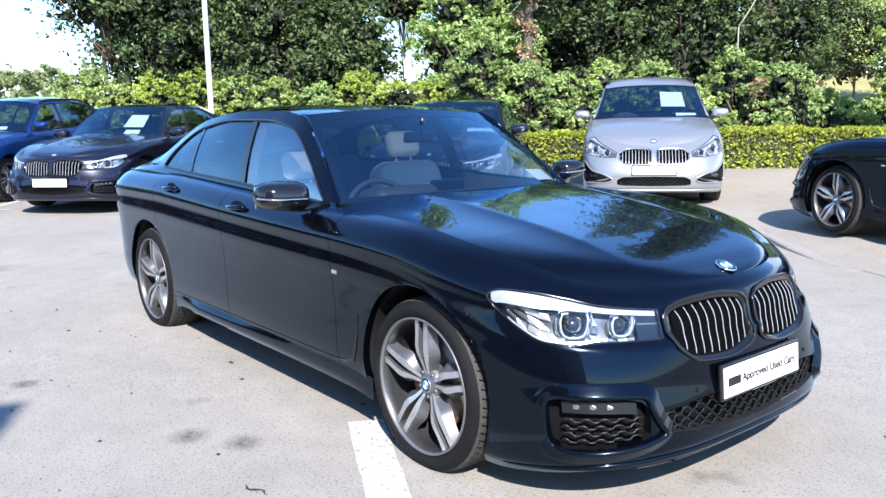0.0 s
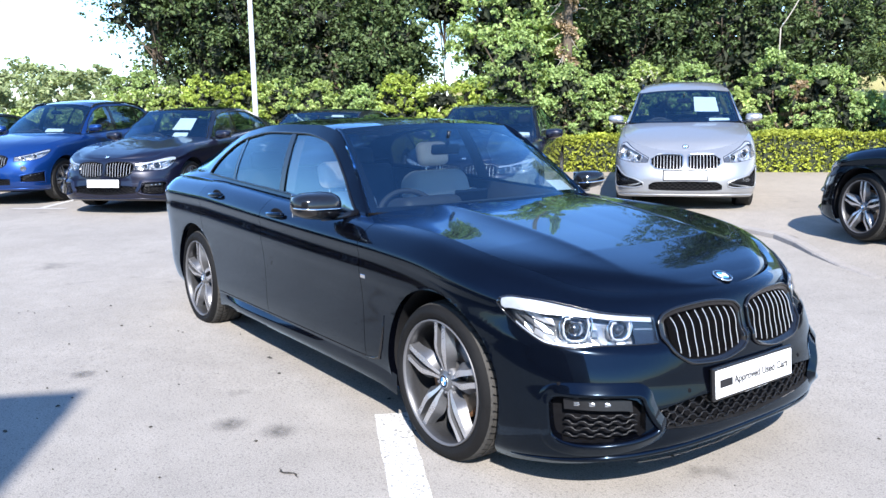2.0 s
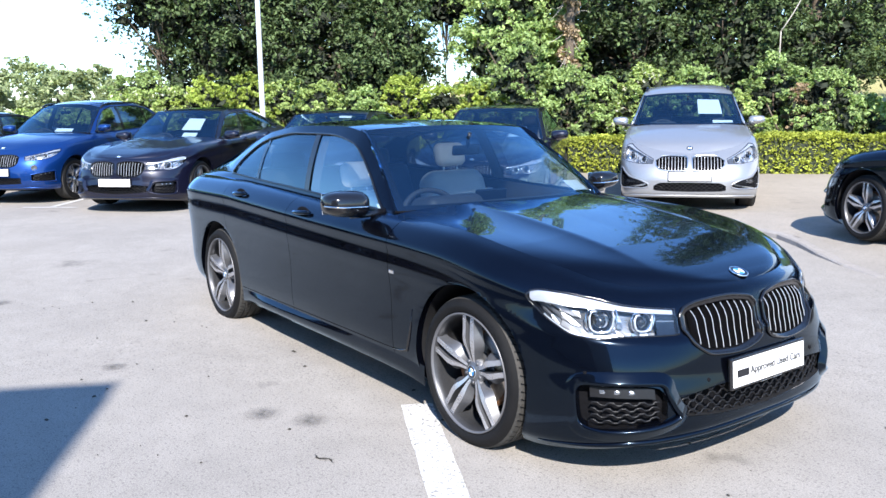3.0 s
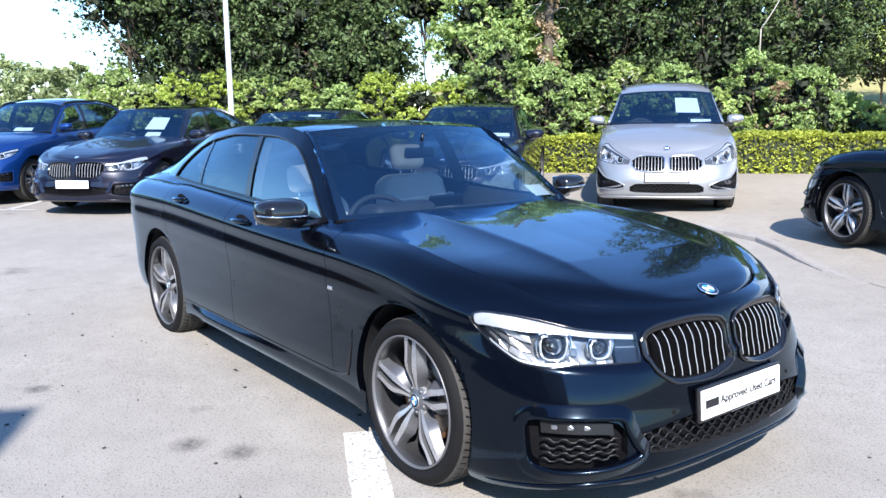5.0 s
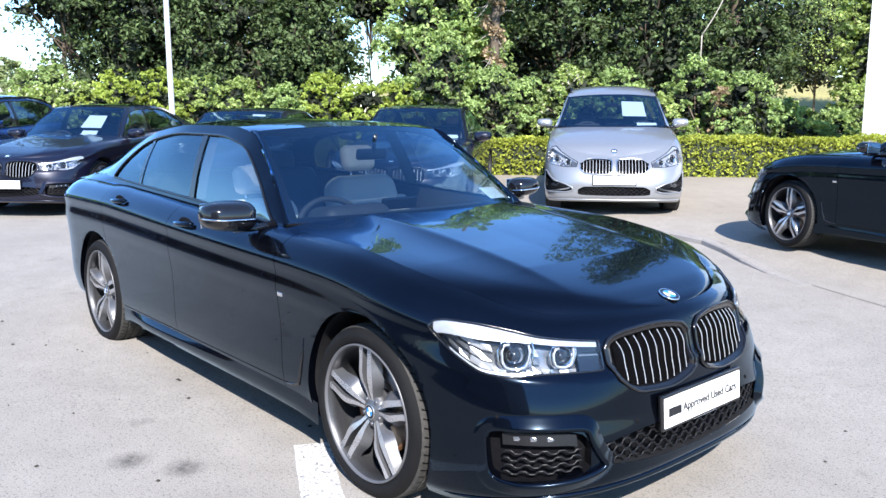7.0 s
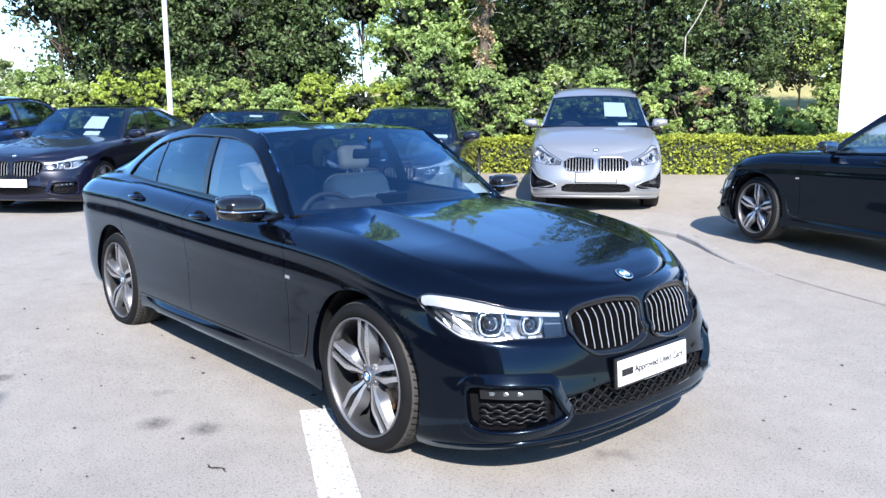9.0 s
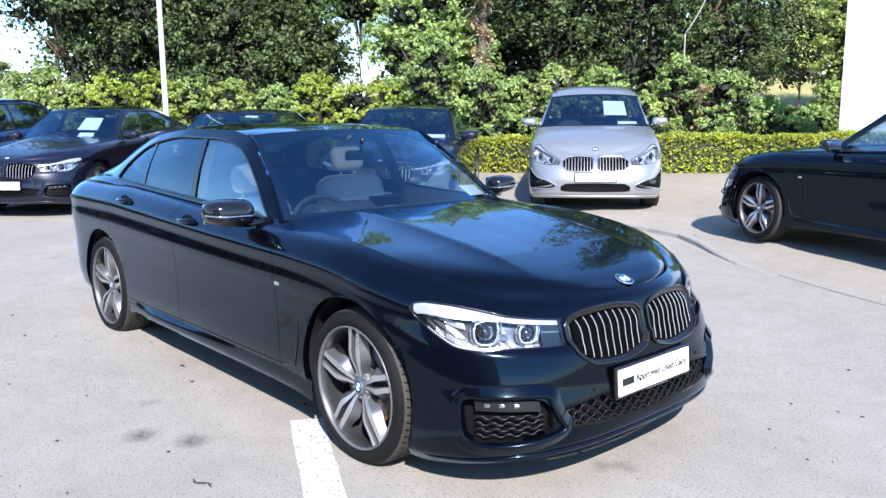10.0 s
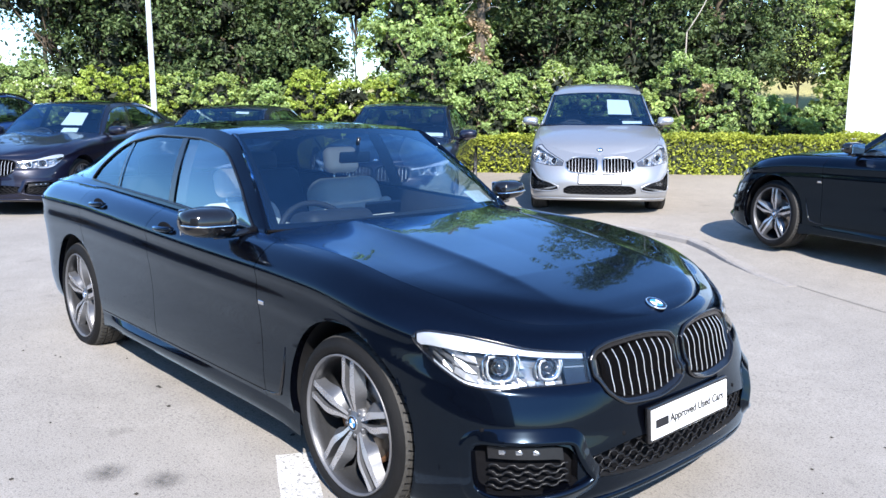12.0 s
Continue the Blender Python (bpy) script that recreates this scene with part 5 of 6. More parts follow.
# ---- other bodies ----
TALL = dict(
    SEDAN, blades=False, mirror_out=0.955, crown=4.0, front=0.0, spin=3, pane=0.0, xc=-0.05, xd=-2.95, base=2.67, arch=0.362, tyre=0.326, tyre_w=0.215, hub=0.865, rim=0.235,
    xf=cur((0, 0.74), (0.1, 0.82), (0.35, 0.835), (0.6, 0.80), (0.8, 0.72), (1, 0.56)),
    xr=cur((0, -3.40), (0.3, -3.50), (0.7, -3.48), (1, -3.40)),
    w=cur((0, 0.82), (0.1, 0.86), (0.4, 0.885), (0.65, 0.90), (0.85, 0.885), (0.94, 0.855), (1, 0.80)),
    n=cur((0, 3.4), (0.5, 3.0), (0.8, 2.5), (1, 2.2)),
    zt=cur((0.56, 0.815), (0.3, 0.89), (0, 0.955), (-0.4, 1.015), (-0.7, 1.045), (-1.5, 1.065), (-2.6, 1.10), (-3.4, 1.11)),
    zb=cur((0.83, 0.20), (0.4, 0.17), (-0.5, 0.20), (-2.4, 0.21), (-3.4, 0.24)),
    zc=cur((0.56, 0.815), (0.4, 0.905), (0.1, 0.985), (-0.2, 1.045), (-0.42, 1.08)),
    cowl=-0.42, a_base=-0.70, head=-1.28, head_side=-1.36, head_z=1.585,
    zr=cur((-0.70, 1.075), (-1.0, 1.32), (-1.36, 1.54), (-1.7, 1.582), (-2.3, 1.585), (-2.9, 1.53), (-3.2, 1.41), (-3.42, 1.14)),
    yr=cur((-0.70, 0.765), (-1.36, 0.62), (-2.0, 0.62), (-2.9, 0.60), (-3.2, 0.64), (-3.42, 0.72)),
    zroof=cur((-1.28, 1.585), (-1.7, 1.63), (-2.2, 1.64), (-2.9, 1.60), (-3.1, 1.565)),
    back=-3.10, back_side=-3.05, back_base=-3.44, c_base=-3.42, back_z=1.12,
    dlo=(-0.82, -3.12), dlo_lo=cur((-0.82, 1.07), (-1.5, 1.085), (-3.12, 1.135)),
    dlo_hi=cur((-0.82, 1.09), (-1.1, 1.31), (-1.4, 1.475), (-1.7, 1.525), (-2.3, 1.525), (-2.85, 1.46), (-3.08, 1.26), (-3.12, 1.15)),
    posts=((-1.76, -1.69, -0.05), (-2.62, -2.56, -0.06)), gaps=(-0.60, -1.72, -2.58),
    lamp=dict(a=(29.0, 69.0), lo=cur((29, 0.655), (42, 0.625), (52, 0.64), (62, 0.70), (69, 0.80)), hi=cur((29, 0.70), (42, 0.76), (55, 0.83), (65, 0.872), (69, 0.85)), eyes=(36.0, 49.0)),
    kid=dict(a=(0.03, 0.39), lo=cur((0.03, 0.565), (0.08, 0.54), (0.2, 0.53), (0.33, 0.55), (0.39, 0.61)), hi=cur((0.03, 0.70), (0.1, 0.728), (0.25, 0.724), (0.35, 0.705), (0.39, 0.67)), bars=9),
    plate=0.47, badge=(0.50, 0.84),
    fog=dict(a=(33.0, 58.0), lo=cur((33, 0.33), (45, 0.315), (58, 0.30)), hi=cur((33, 0.37), (45, 0.44), (58, 0.52))),
    low=dict(a=0.42, lo=cur((0, 0.285), (0.42, 0.30)), hi=cur((0, 0.395), (0.42, 0.365))),
    ridge=cur((-0.42, 0.50), (0.5, 0.30)), ridge_h=0.006, mirror=(-0.86, 1.13), handles=((-1.52, 0.96), (-2.38, 1.0)), sill=0.33,
)
MPV = dict(
    TALL,
    w=cur((0, 0.865), (0.1, 0.89), (0.4, 0.90), (0.65, 0.905), (0.85, 0.885), (0.94, 0.855), (1, 0.80)),
    n=cur((0, 3.8), (0.5, 3.3), (0.8, 2.6), (1, 2.2)),
    zt=cur((0.56, 0.765), (0.3, 0.87), (0, 0.955), (-0.4, 1.025), (-0.7, 1.065), (-1.5, 1.085), (-2.6, 1.11), (-3.4, 1.12)),
    zc=cur((0.56, 0.765), (0.4, 0.875), (0.1, 0.975), (-0.2, 1.05), (-0.42, 1.09)),
    head=-1.10, head_side=-1.18, head_z=1.535,
    zr=cur((-0.70, 1.075), (-0.95, 1.30), (-1.18, 1.497), (-1.5, 1.58), (-1.9, 1.61), (-2.4, 1.605), (-2.9, 1.545), (-3.2, 1.42), (-3.42, 1.14)),
    yr=cur((-0.70, 0.765), (-1.18, 0.635), (-1.6, 0.60), (-2.0, 0.60), (-2.9, 0.59), (-3.2, 0.63), (-3.42, 0.72)),
    zroof=cur((-1.10, 1.535), (-1.3, 1.60), (-1.6, 1.645), (-2.1, 1.665), (-2.9, 1.63), (-3.1, 1.59)),
    dlo_lo=cur((-0.82, 1.085), (-1.5, 1.105), (-3.12, 1.145)),
    dlo_hi=cur((-0.82, 1.10), (-1.0, 1.30), (-1.25, 1.47), (-1.6, 1.55), (-2.3, 1.555), (-2.85, 1.49), (-3.08, 1.28), (-3.12, 1.16)),
    lamp=dict(a=(29.0, 66.0), lo=cur((29, 0.628), (38, 0.626), (48, 0.642), (58, 0.660), (64, 0.69), (66, 0.74)), hi=cur((29, 0.685), (36, 0.732), (46, 0.790), (56, 0.845), (62, 0.868), (66, 0.85)), eyes=(37.0, 50.0)),
    kid=dict(a=(0.03, 0.43), lo=cur((0.03, 0.575), (0.06, 0.545), (0.2, 0.540), (0.36, 0.552), (0.43, 0.61)), hi=cur((0.03, 0.70), (0.07, 0.722), (0.25, 0.728), (0.37, 0.712), (0.43, 0.67)), bars=9),
    plate=0.475, badge=(0.50, 0.81),
    fog=dict(a=(31.0, 64.0), line=True, lo=cur((31, 0.335), (37, 0.312), (58, 0.300), (64, 0.32)), hi=cur((31, 0.375), (38, 0.425), (46, 0.455), (53, 0.51), (60, 0.560), (64, 0.56))),
    low=dict(a=0.46, lo=cur((0, 0.278), (0.38, 0.285), (0.46, 0.30)), hi=cur((0, 0.40), (0.36, 0.392), (0.46, 0.345))), mirror=(-0.86, 1.135),
)
SUV = dict(
    TALL, arch=0.392, tyre=0.350, tyre_w=0.225, rim=0.25, hub=0.875,
    w=cur((0, 0.85), (0.1, 0.885), (0.4, 0.90), (0.65, 0.912), (0.85, 0.90), (0.94, 0.87), (1, 0.81)),
    xf=cur((0, 0.76), (0.1, 0.83), (0.35, 0.84), (0.6, 0.82), (0.8, 0.77), (1, 0.62)),
    zt=cur((0.62, 0.86), (0.3, 0.94), (0, 0.985), (-0.4, 1.03), (-0.7, 1.05), (-1.5, 1.07), (-2.6, 1.11), (-3.4, 1.12)),
    zb=cur((0.83, 0.23), (0.4, 0.21), (-0.5, 0.24), (-2.4, 0.25), (-3.4, 0.28)),
    zc=cur((0.62, 0.86), (0.4, 0.965), (0.1, 1.03), (-0.2, 1.07), (-0.42, 1.09)),
    zr=cur((-0.70, 1.07), (-1.0, 1.29), (-1.36, 1.505), (-1.7, 1.55), (-2.3, 1.555), (-2.9, 1.49), (-3.2, 1.38), (-3.42, 1.14)),
    lamp=dict(a=(30.0, 66.0), lo=cur((30, 0.69), (44, 0.70), (56, 0.745), (66, 0.83)), hi=cur((30, 0.755), (45, 0.80), (58, 0.845), (66, 0.86)), eyes=(38.0, 49.0)),
    kid=dict(a=(0.035, 0.39), lo=cur((0.03, 0.63), (0.08, 0.60), (0.2, 0.59), (0.33, 0.61), (0.39, 0.66)), hi=cur((0.03, 0.76), (0.1, 0.785), (0.25, 0.785), (0.34, 0.77), (0.39, 0.74)), bars=8),
    plate=0.51, badge=(0.57, 0.90),
    fog=dict(a=(36.0, 58.0), lo=cur((36, 0.36), (47, 0.35), (58, 0.345)), hi=cur((36, 0.47), (47, 0.50), (58, 0.52))),
    low=dict(a=0.46, lo=cur((0, 0.31), (0.46, 0.325)), hi=cur((0, 0.43), (0.46, 0.42))), mirror=(-0.86, 1.16), sill=0.38,
)


def rise(x, y):
    """The lie of the car park: level at the front, climbing gently to the back."""
    s = 0.75 * -x + 0.66 * y
    return 0.018 * max(0.0, min(s, 6.8) - 0.4) + 0.028 * max(0.0, min(s, 13.5) - 6.8)


# ---- the subject ----
hero = build_car("saloon_car", SEDAN, PAINT_BLACK, "black metallic saloon with dark kidney grille and two-tone alloy wheels", "car", seats=LEATHER)


# ---- ground ----
def ground_sheet(name, xs, ys, mat, label, lift=0.0, skip=None, kind="structure"):
    P = np.array([[(x, y, rise(x, y) + lift) for y in ys] for x in xs])
    mask = None
    v, f = sheet(P, mask)
    ob = part(name, v, [q[::-1] for q in f] if Vector(np.cross(v[f[0][1]] - v[f[0][0]], v[f[0][2]] - v[f[0][0]])).z < 0 else f, mat)
    return tagged(ob, label, "ground", "", kind)


wide_x = np.concatenate([[-600, -250, -100, -50, -30], np.arange(-23, 16, 1.0), [20, 30, 60, 150, 400]])
wide_y = np.concatenate([[-400, -150, -60, -30, -16], np.arange(-12, 19, 1.0), [25, 40, 80, 200, 500]])
ground_sheet("ground", wide_x, wide_y, ASPHALT, "worn pale grey asphalt car park with fine chippings")

# the paved apron behind its kerb, dropping flush at one end
EDGE = [(-10.5, 6.3), (-6.0, 5.3), (-4.5, 5.3), (-3.4, 5.48), (-2.45, 5.33), (-1.53, 4.65), (-0.74, 4.12), (1.0, 3.4), (4.0, 2.5), (9.0, 1.1)]


def kerb_lift(x):
    return 0.055 * min(1.0, max(0.0, (-0.8 - x) / 1.2))


def edge_points(n):
    e = np.array(EDGE)
    d = np.concatenate([[0], np.cumsum(np.hypot(*np.diff(e, axis=0).T))])
    q = np.linspace(0, d[-1], n)
    return np.stack([cur(*zip(d, e[:, 0]))(q), cur(*zip(d, e[:, 1]))(q)], -1)


ep = edge_points(80)
into = np.array([0.50, 0.866])
rows = []
for k in (0.0, 0.13, 0.6, 1.0, 1.5, 2.1, 3, 5, 7, 10):
    line = ep + into * k
    up = [rise(x, y) + (max(kerb_lift(a), 0.004 + 0.130 * min(1.0, max(0, (k - 0.13) / (0.47 + 1.1 * min(1.0, max(0.0, (a + 1.3) / 1.6))))))) for (x, y), (a, _) in zip(line, ep)]
    rows.append(np.column_stack([line, up]))
v, f = sheet(np.array(rows[1:]))
apron = tagged(part("pavement", v, [q[::-1] for q in f], CONCRETE), "pale beige paved apron in front of a low hedge", "pavement", "", "structure")
if apron.data.polygons[0].normal.z < 0:
    apron.data.flip_normals()
kerb = thing("kerb", "low worn concrete kerb along the paved apron", "kerb")
kerb["kind"] = "structure"
for i in range(0, 79, 2):
    if kerb_lift(ep[i][0]) < 0.01:
        continue
    q = []
    for j in (i, min(i + 2, 79)):
        a = ep[j] + (ep[min(i + 2, 79)] - ep[i]) * (0.008 if j == i else -0.008)
        b = a + into * 0.135
        za, top = rise(*a), rise(*a) + kerb_lift(ep[j][0]) + 0.003
        q += [(a[0], a[1], za - 0.05), (a[0] + 0.008, a[1] + 0.014, top - 0.012), (a[0] + 0.018, a[1] + 0.03, top), (b[0], b[1], top), (b[0], b[1], za - 0.05)]
    part("kerb_stone", q, [(k, k + 1, k + 6, k + 5) for k in range(4)] + [(4, 3, 2, 1, 0), (5, 6, 7, 8, 9)], KERB_STONE, kerb, smooth=False)


def road_line(name, a, b, w, label):
    a, b = Vector(a), Vector(b)
    d = (b - a).normalized()
    s = Vector((-d.y, d.x)) * (w / 2)
    n = max(2, int((b - a).length / 0.12))
    rng = random.Random(int(abs(a.x * 100)))
    P = []
    for i in range(n + 1):
        c = a + (b - a) * (i / n)
        e1, e2 = rng.uniform(-0.004, 0.004), rng.uniform(-0.004, 0.004)
        P.append([(c.x + s.x * (1 + e1 * 10), c.y + s.y * (1 + e1 * 10), rise(c.x, c.y) + 0.004), (c.x - s.x * (1 + e2 * 10), c.y - s.y * (1 + e2 * 10), rise(c.x, c.y) + 0.004)])
    v, f = sheet(np.array(P))
    ob = part(name, v, f, LINE_PAINT)
    if ob.data.polygons[0].normal.z < 0:
        ob.data.flip_normals()
    return tagged(ob, label, "road marking", "bay markings", "structure")


road_line("bay_line", (-0.62, -0.815), (4.4, -3.40), 0.165, "worn white painted bay line on asphalt")
for k in range(-2, 4):
    o = Vector((-11.3 + 1.62 * k, -0.6 + 1.84 * k))
    road_line("bay_line", o + Vector((-0.30, -0.34)), o + Vector((0.30, 0.34)), 0.10, "white painted end mark of a parking bay")
    road_line("bay_line", o + Vector((-0.06, 0.05)), o + Vector((-3.9, 3.3)), 0.10, "white painted line between parking bays")

STAINS = [(-0.99, -1.506, 1.0), (-0.76, -1.36, 0.8), (-4.6, -2.2, 1.2), (-2.3, -1.9, 0.6)]
# specks of grit and dry leaf on the asphalt
rng = np.random.default_rng(5)
pieces = []
for i in range(190):
    x, y = rng.uniform(-4.5, 3.2), rng.uniform(-4.2, 0.2)
    if i > 130:
        x, y = rng.uniform(0.8, 3.5), rng.uniform(-1, 3.5)
    r = rng.choice([0.004, 0.007, 0.011]) * rng.uniform(0.7, 1.3)
    a = rng.uniform(0, 6.28)
    k = rng.integers(4, 7)
    pts = [(x + r * rng.uniform(0.6, 1.6) * math.cos(a + 6.28 * q / k) * (1.7 if i % 9 == 0 else 1), y + r * rng.uniform(0.6, 1.2) * math.sin(a + 6.28 * q / k), rise(x, y) + 0.003) for q in range(k)]
    pieces.append((pts + [(x, y, rise(x, y) + 0.006 + r * 0.3)], [(q, (q + 1) % k, k) for q in range(k)]))
v, f = join(*pieces)
tagged(part("grit", v, f, LEAF_DEAD, smooth=False), "dark specks of grit scattered over the asphalt", "grit", "", "stuff")
for (x, y, a, l_) in ((-0.30, -1.525, 20, 0.07), (0.25, -1.62, 70, 0.05), (-4.55, -2.3, 0, 0.09), (-2.6, -2.9, 40, 0.04)):
    pts = [(x + math.cos(radians(a)) * l_ * q, y + math.sin(radians(a)) * l_ * q + 0.012 * math.sin(q * 5), 0.006 + 0.002 * math.cos(q * 4)) for q in np.linspace(-1, 1, 9)]
    v, f = tube(pts, [0.001, 0.003, 0.006, 0.004, 0.007, 0.003, 0.006, 0.002, 0.001], 5)
    v = np.asarray(v) * np.array([1, 1, 0.35]) + np.array([0, 0, 0.003])
    tagged(part("dry_leaf", v, f, LEAF_DEAD), "dry curled dark leaf lying on the asphalt", "leaf", "dry leaves")


for x, y, k in STAINS:
    v = [(0.14 * k * math.cos(6.2832 * q / 16), 0.14 * k * math.sin(6.2832 * q / 16), 0) for q in range(16)]
    ob = tagged(part("oil_stain", v, [tuple(range(16))], STAIN, smooth=False), "faint dark oil smudge on the asphalt", "stain", "oil stains", "structure")
    ob.matrix_basis = pose(x, y, rise(x, y) + 0.003)


# ---- green ----
def leaves(centres, radii, count, size, rng, droop=0.3, long=1.5):
    """Leaf blades round clump centres: (verts, faces) of folded diamonds."""
    c = np.asarray(centres)
    pick = rng.integers(0, len(c), count)
    d = rng.normal(size=(count, 3))
    d /= np.linalg.norm(d, axis=1, keepdims=True)
    rad = np.asarray(radii)[pick][:, None]
    p = c[pick] + d * rad * (rng.uniform(0.25, 1.0, (count, 1)) ** 0.5) * np.array([1, 1, 0.75])
    nrm = d * 0.45 + rng.normal(size=(count, 3)) * 0.6 + np.array([0, 0, 0.55])
    nrm /= np.linalg.norm(nrm, axis=1, keepdims=True)
    u = np.cross(nrm, rng.normal(size=(count, 3)))
    u /= np.linalg.norm(u, axis=1, keepdims=True) + 1e-9
    w = np.cross(nrm, u)
    s = size * rng.uniform(0.55, 1.35, (count, 1))
    V = np.stack([p - u * s * long / 2, p + w * s * 0.42 + nrm * s * 0.08, p + u * s * long / 2 - nrm * s * droop * 0.5, p - w * s * 0.42 + nrm * s * 0.08], 1).reshape(-1, 3)
    F = np.arange(count * 4).reshape(-1, 4)
    return V, F


def limb(a, b, r0, r1, rng, bend=0.15, n=7):
    a, b = np.asarray(a, float), np.asarray(b, float)
    q = np.linspace(0, 1, n)[:, None]
    L = np.linalg.norm(b - a)
    off = rng.normal(size=3) * bend * L * 0.4
    return tube(a + (b - a) * q + off * np.sin(np.pi * q), np.linspace(r0, r1, n), 8 if r0 > 0.08 else 5)


def tree(name, x, y, height, spread, mat, count, size, seed, label, low=0.25, trunk=0.16, category="tree", clumps=46, extra=None):
    rng = np.random.default_rng(seed)
    z0 = rise(x, y)
    root = thing(name, label, category, "trees behind the car park")
    root.matrix_basis = pose(x, y, z0)
    pieces = [limb((0, 0, -0.1), (rng.normal() * 0.2, rng.normal() * 0.2, height * 0.72), trunk, trunk * 0.35, rng, 0.05, 9)]
    cs, rs = [], []
    for i in range(clumps):
        h = low + (1 - low) * rng.uniform(0, 1)
        prof = math.sin(math.pi * min(1.0, 0.12 + 0.86 * (h - low) / (1 - low))) ** 0.6
        a = rng.uniform(0, 2 * math.pi)
        r = spread * prof * math.sqrt(rng.uniform(0.15, 1.0)) * rng.uniform(0.8, 1.12)
        cs.append((r * math.cos(a), r * math.sin(a), h * height))
        rs.append(spread * rng.uniform(0.16, 0.36) * (0.72 if category == "shrub" else 1.0))
    for i in range(0, clumps, 7):
        c = cs[i]
        pieces.append(limb((0, 0, max(0.2, c[2] * 0.62)), (c[0] * 0.9, c[1] * 0.9, c[2]), trunk * 0.32, 0.012, rng, 0.12))
    v, f = join(*pieces)
    part("trunk", v, f, BARK, root)
    tips, reach = [], []
    for c, r in zip(cs, rs):
        for _ in range(9):
            d = rng.normal(size=3)
            d /= np.linalg.norm(d)
            k = rng.uniform(0.35, 1.15)
            tips.append((c[0] + d[0] * r * k, c[1] + d[1] * r * k, c[2] + (abs(d[2]) if rng.uniform() < 0.6 else d[2]) * r * k * 0.75))
            reach.append(r * rng.uniform(0.16, 0.42))
    v, f = leaves(tips, reach, count, size, rng)
    part("crown", v, f, mat, root, smooth=False)
    # Near-black inner leaves put the shade of the crown's depth into colour.
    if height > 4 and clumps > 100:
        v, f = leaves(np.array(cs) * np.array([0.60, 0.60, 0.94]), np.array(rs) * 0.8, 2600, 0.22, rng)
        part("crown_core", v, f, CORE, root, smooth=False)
    # The same dark filling stands in for shade inside shrubs.
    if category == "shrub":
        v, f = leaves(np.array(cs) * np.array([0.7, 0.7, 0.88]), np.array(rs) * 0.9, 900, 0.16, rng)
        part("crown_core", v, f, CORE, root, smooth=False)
    if extra:
        v, f = leaves(cs, np.array(rs) * 1.02, extra[1], extra[2], rng)
        part("blossom", v, f, extra[0], root, smooth=False)
    return root
TREES = [
    (-22.43, 6.26, 8.4, 3.0, 0),
    (-21.75, 7.79, 8.0, 3.3, 0),
    (-19.51, 9.54, 6.38, 3.1, 0),
    (-17.78, 9.98, 5.95, 1.5, 0),
    (-15.46, 12.59, 5.59, 1.7, 1),
    (-15.66, 13.87, 5.85, 1.8, 1),
    (-14.27, 16.92, 6.38, 3.0, 0),
    (-11.92, 18.06, 8.9, 2.4, 0),
    (-10.65, 20.7, 12.6, 2.35, 0),
    (-8.64, 30.74, 6.6, 2.3, 2),
    (-8.85, 26.76, 6.6, 1.5, 2),
    (-6.03, 27.67, 6.6, 3, 1),
    (-27.33, 9.78, 7.64, 3.4, 0),
    (-25.59, 11.73, 7.64, 3.4, 0),
    (-21.85, 15.08, 6.4, 1.5, 3),
    (-15.6, 37.0, 7.0, 3.0, 4),
    (-12.6, 38.4, 7.2, 3.0, 4),
    (-9.9, 39.0, 6.6, 2.8, 4),
    (-18.57, 19.61, 7.64, 3.0, 0),
    (-16.32, 22.13, 7.64, 3.2, 1),
    (-14.84, 25.29, 7.64, 3.2, 0),
    (-22.6, 4.95, 8.2, 2.35, 5),
    (-15.9, 11.9, 9.0, 1.05, 6),
]
BAY_SHRUBS = [
    (-18.54, 2.84, 1.85, 1.05, 2),
    (-18.86, 3.88, 2.05, 1.05, 2),
    (-17.25, 4.3, 2.18, 1.0, 1),
    (-17.09, 5.23, 2.30, 0.85, 1),
    (-16.74, 6.12, 2.20, 1.05, 0),
    (-15.66, 6.67, 2.05, 1.0, 0),
    (-15.04, 7.43, 1.90, 0.9, 3),
    (-14.72, 8.4, 2.16, 1.05, 1),
    (-13.56, 8.81, 1.95, 1.0, 1),
    (-13.33, 9.88, 1.95, 1.05, 1),
    (-11.87, 9.86, 3.07, 1.1, 3),
    (-11.51, 10.88, 2.41, 1.1, 3),
    (-11.41, 12.24, 2.09, 1.1, 3),
]
HEDGE_SHRUBS = [
    (-10.33, 12.57, 2.27, 1.1, 2),
    (-9.27, 12.83, 2.21, 1.1, 3),
    (-8.89, 13.98, 1.59, 1.1, 0),
    (-8.44, 15.09, 2.43, 1.1, 3),
    (-7.42, 15.28, 2.13, 1.1, 3),
    (-6.82, 16.14, 1.45, 1.1, 0),
    (-6.42, 17.49, 1.24, 1.1, 3),
    (-5.79, 18.42, 1.41, 1.1, 3),
    (-25.46, 1.37, 1.5, 1.3, 0),
    (-24.56, 2.37, 1.5, 1.3, 0),
    (-23.78, 3.25, 1.5, 1.3, 0),
    (-22.0, 4.0, 2.7, 1.2, 3),
    (-7.74, 14.93, 1.9, 0.4, 4),
    (-6.98, 20.6, 2.0, 0.9, 0),
    (-5.49, 19.26, 2.2, 1.2, 0),
    (-4.36, 20.53, 2.4, 1.2, 3),
]
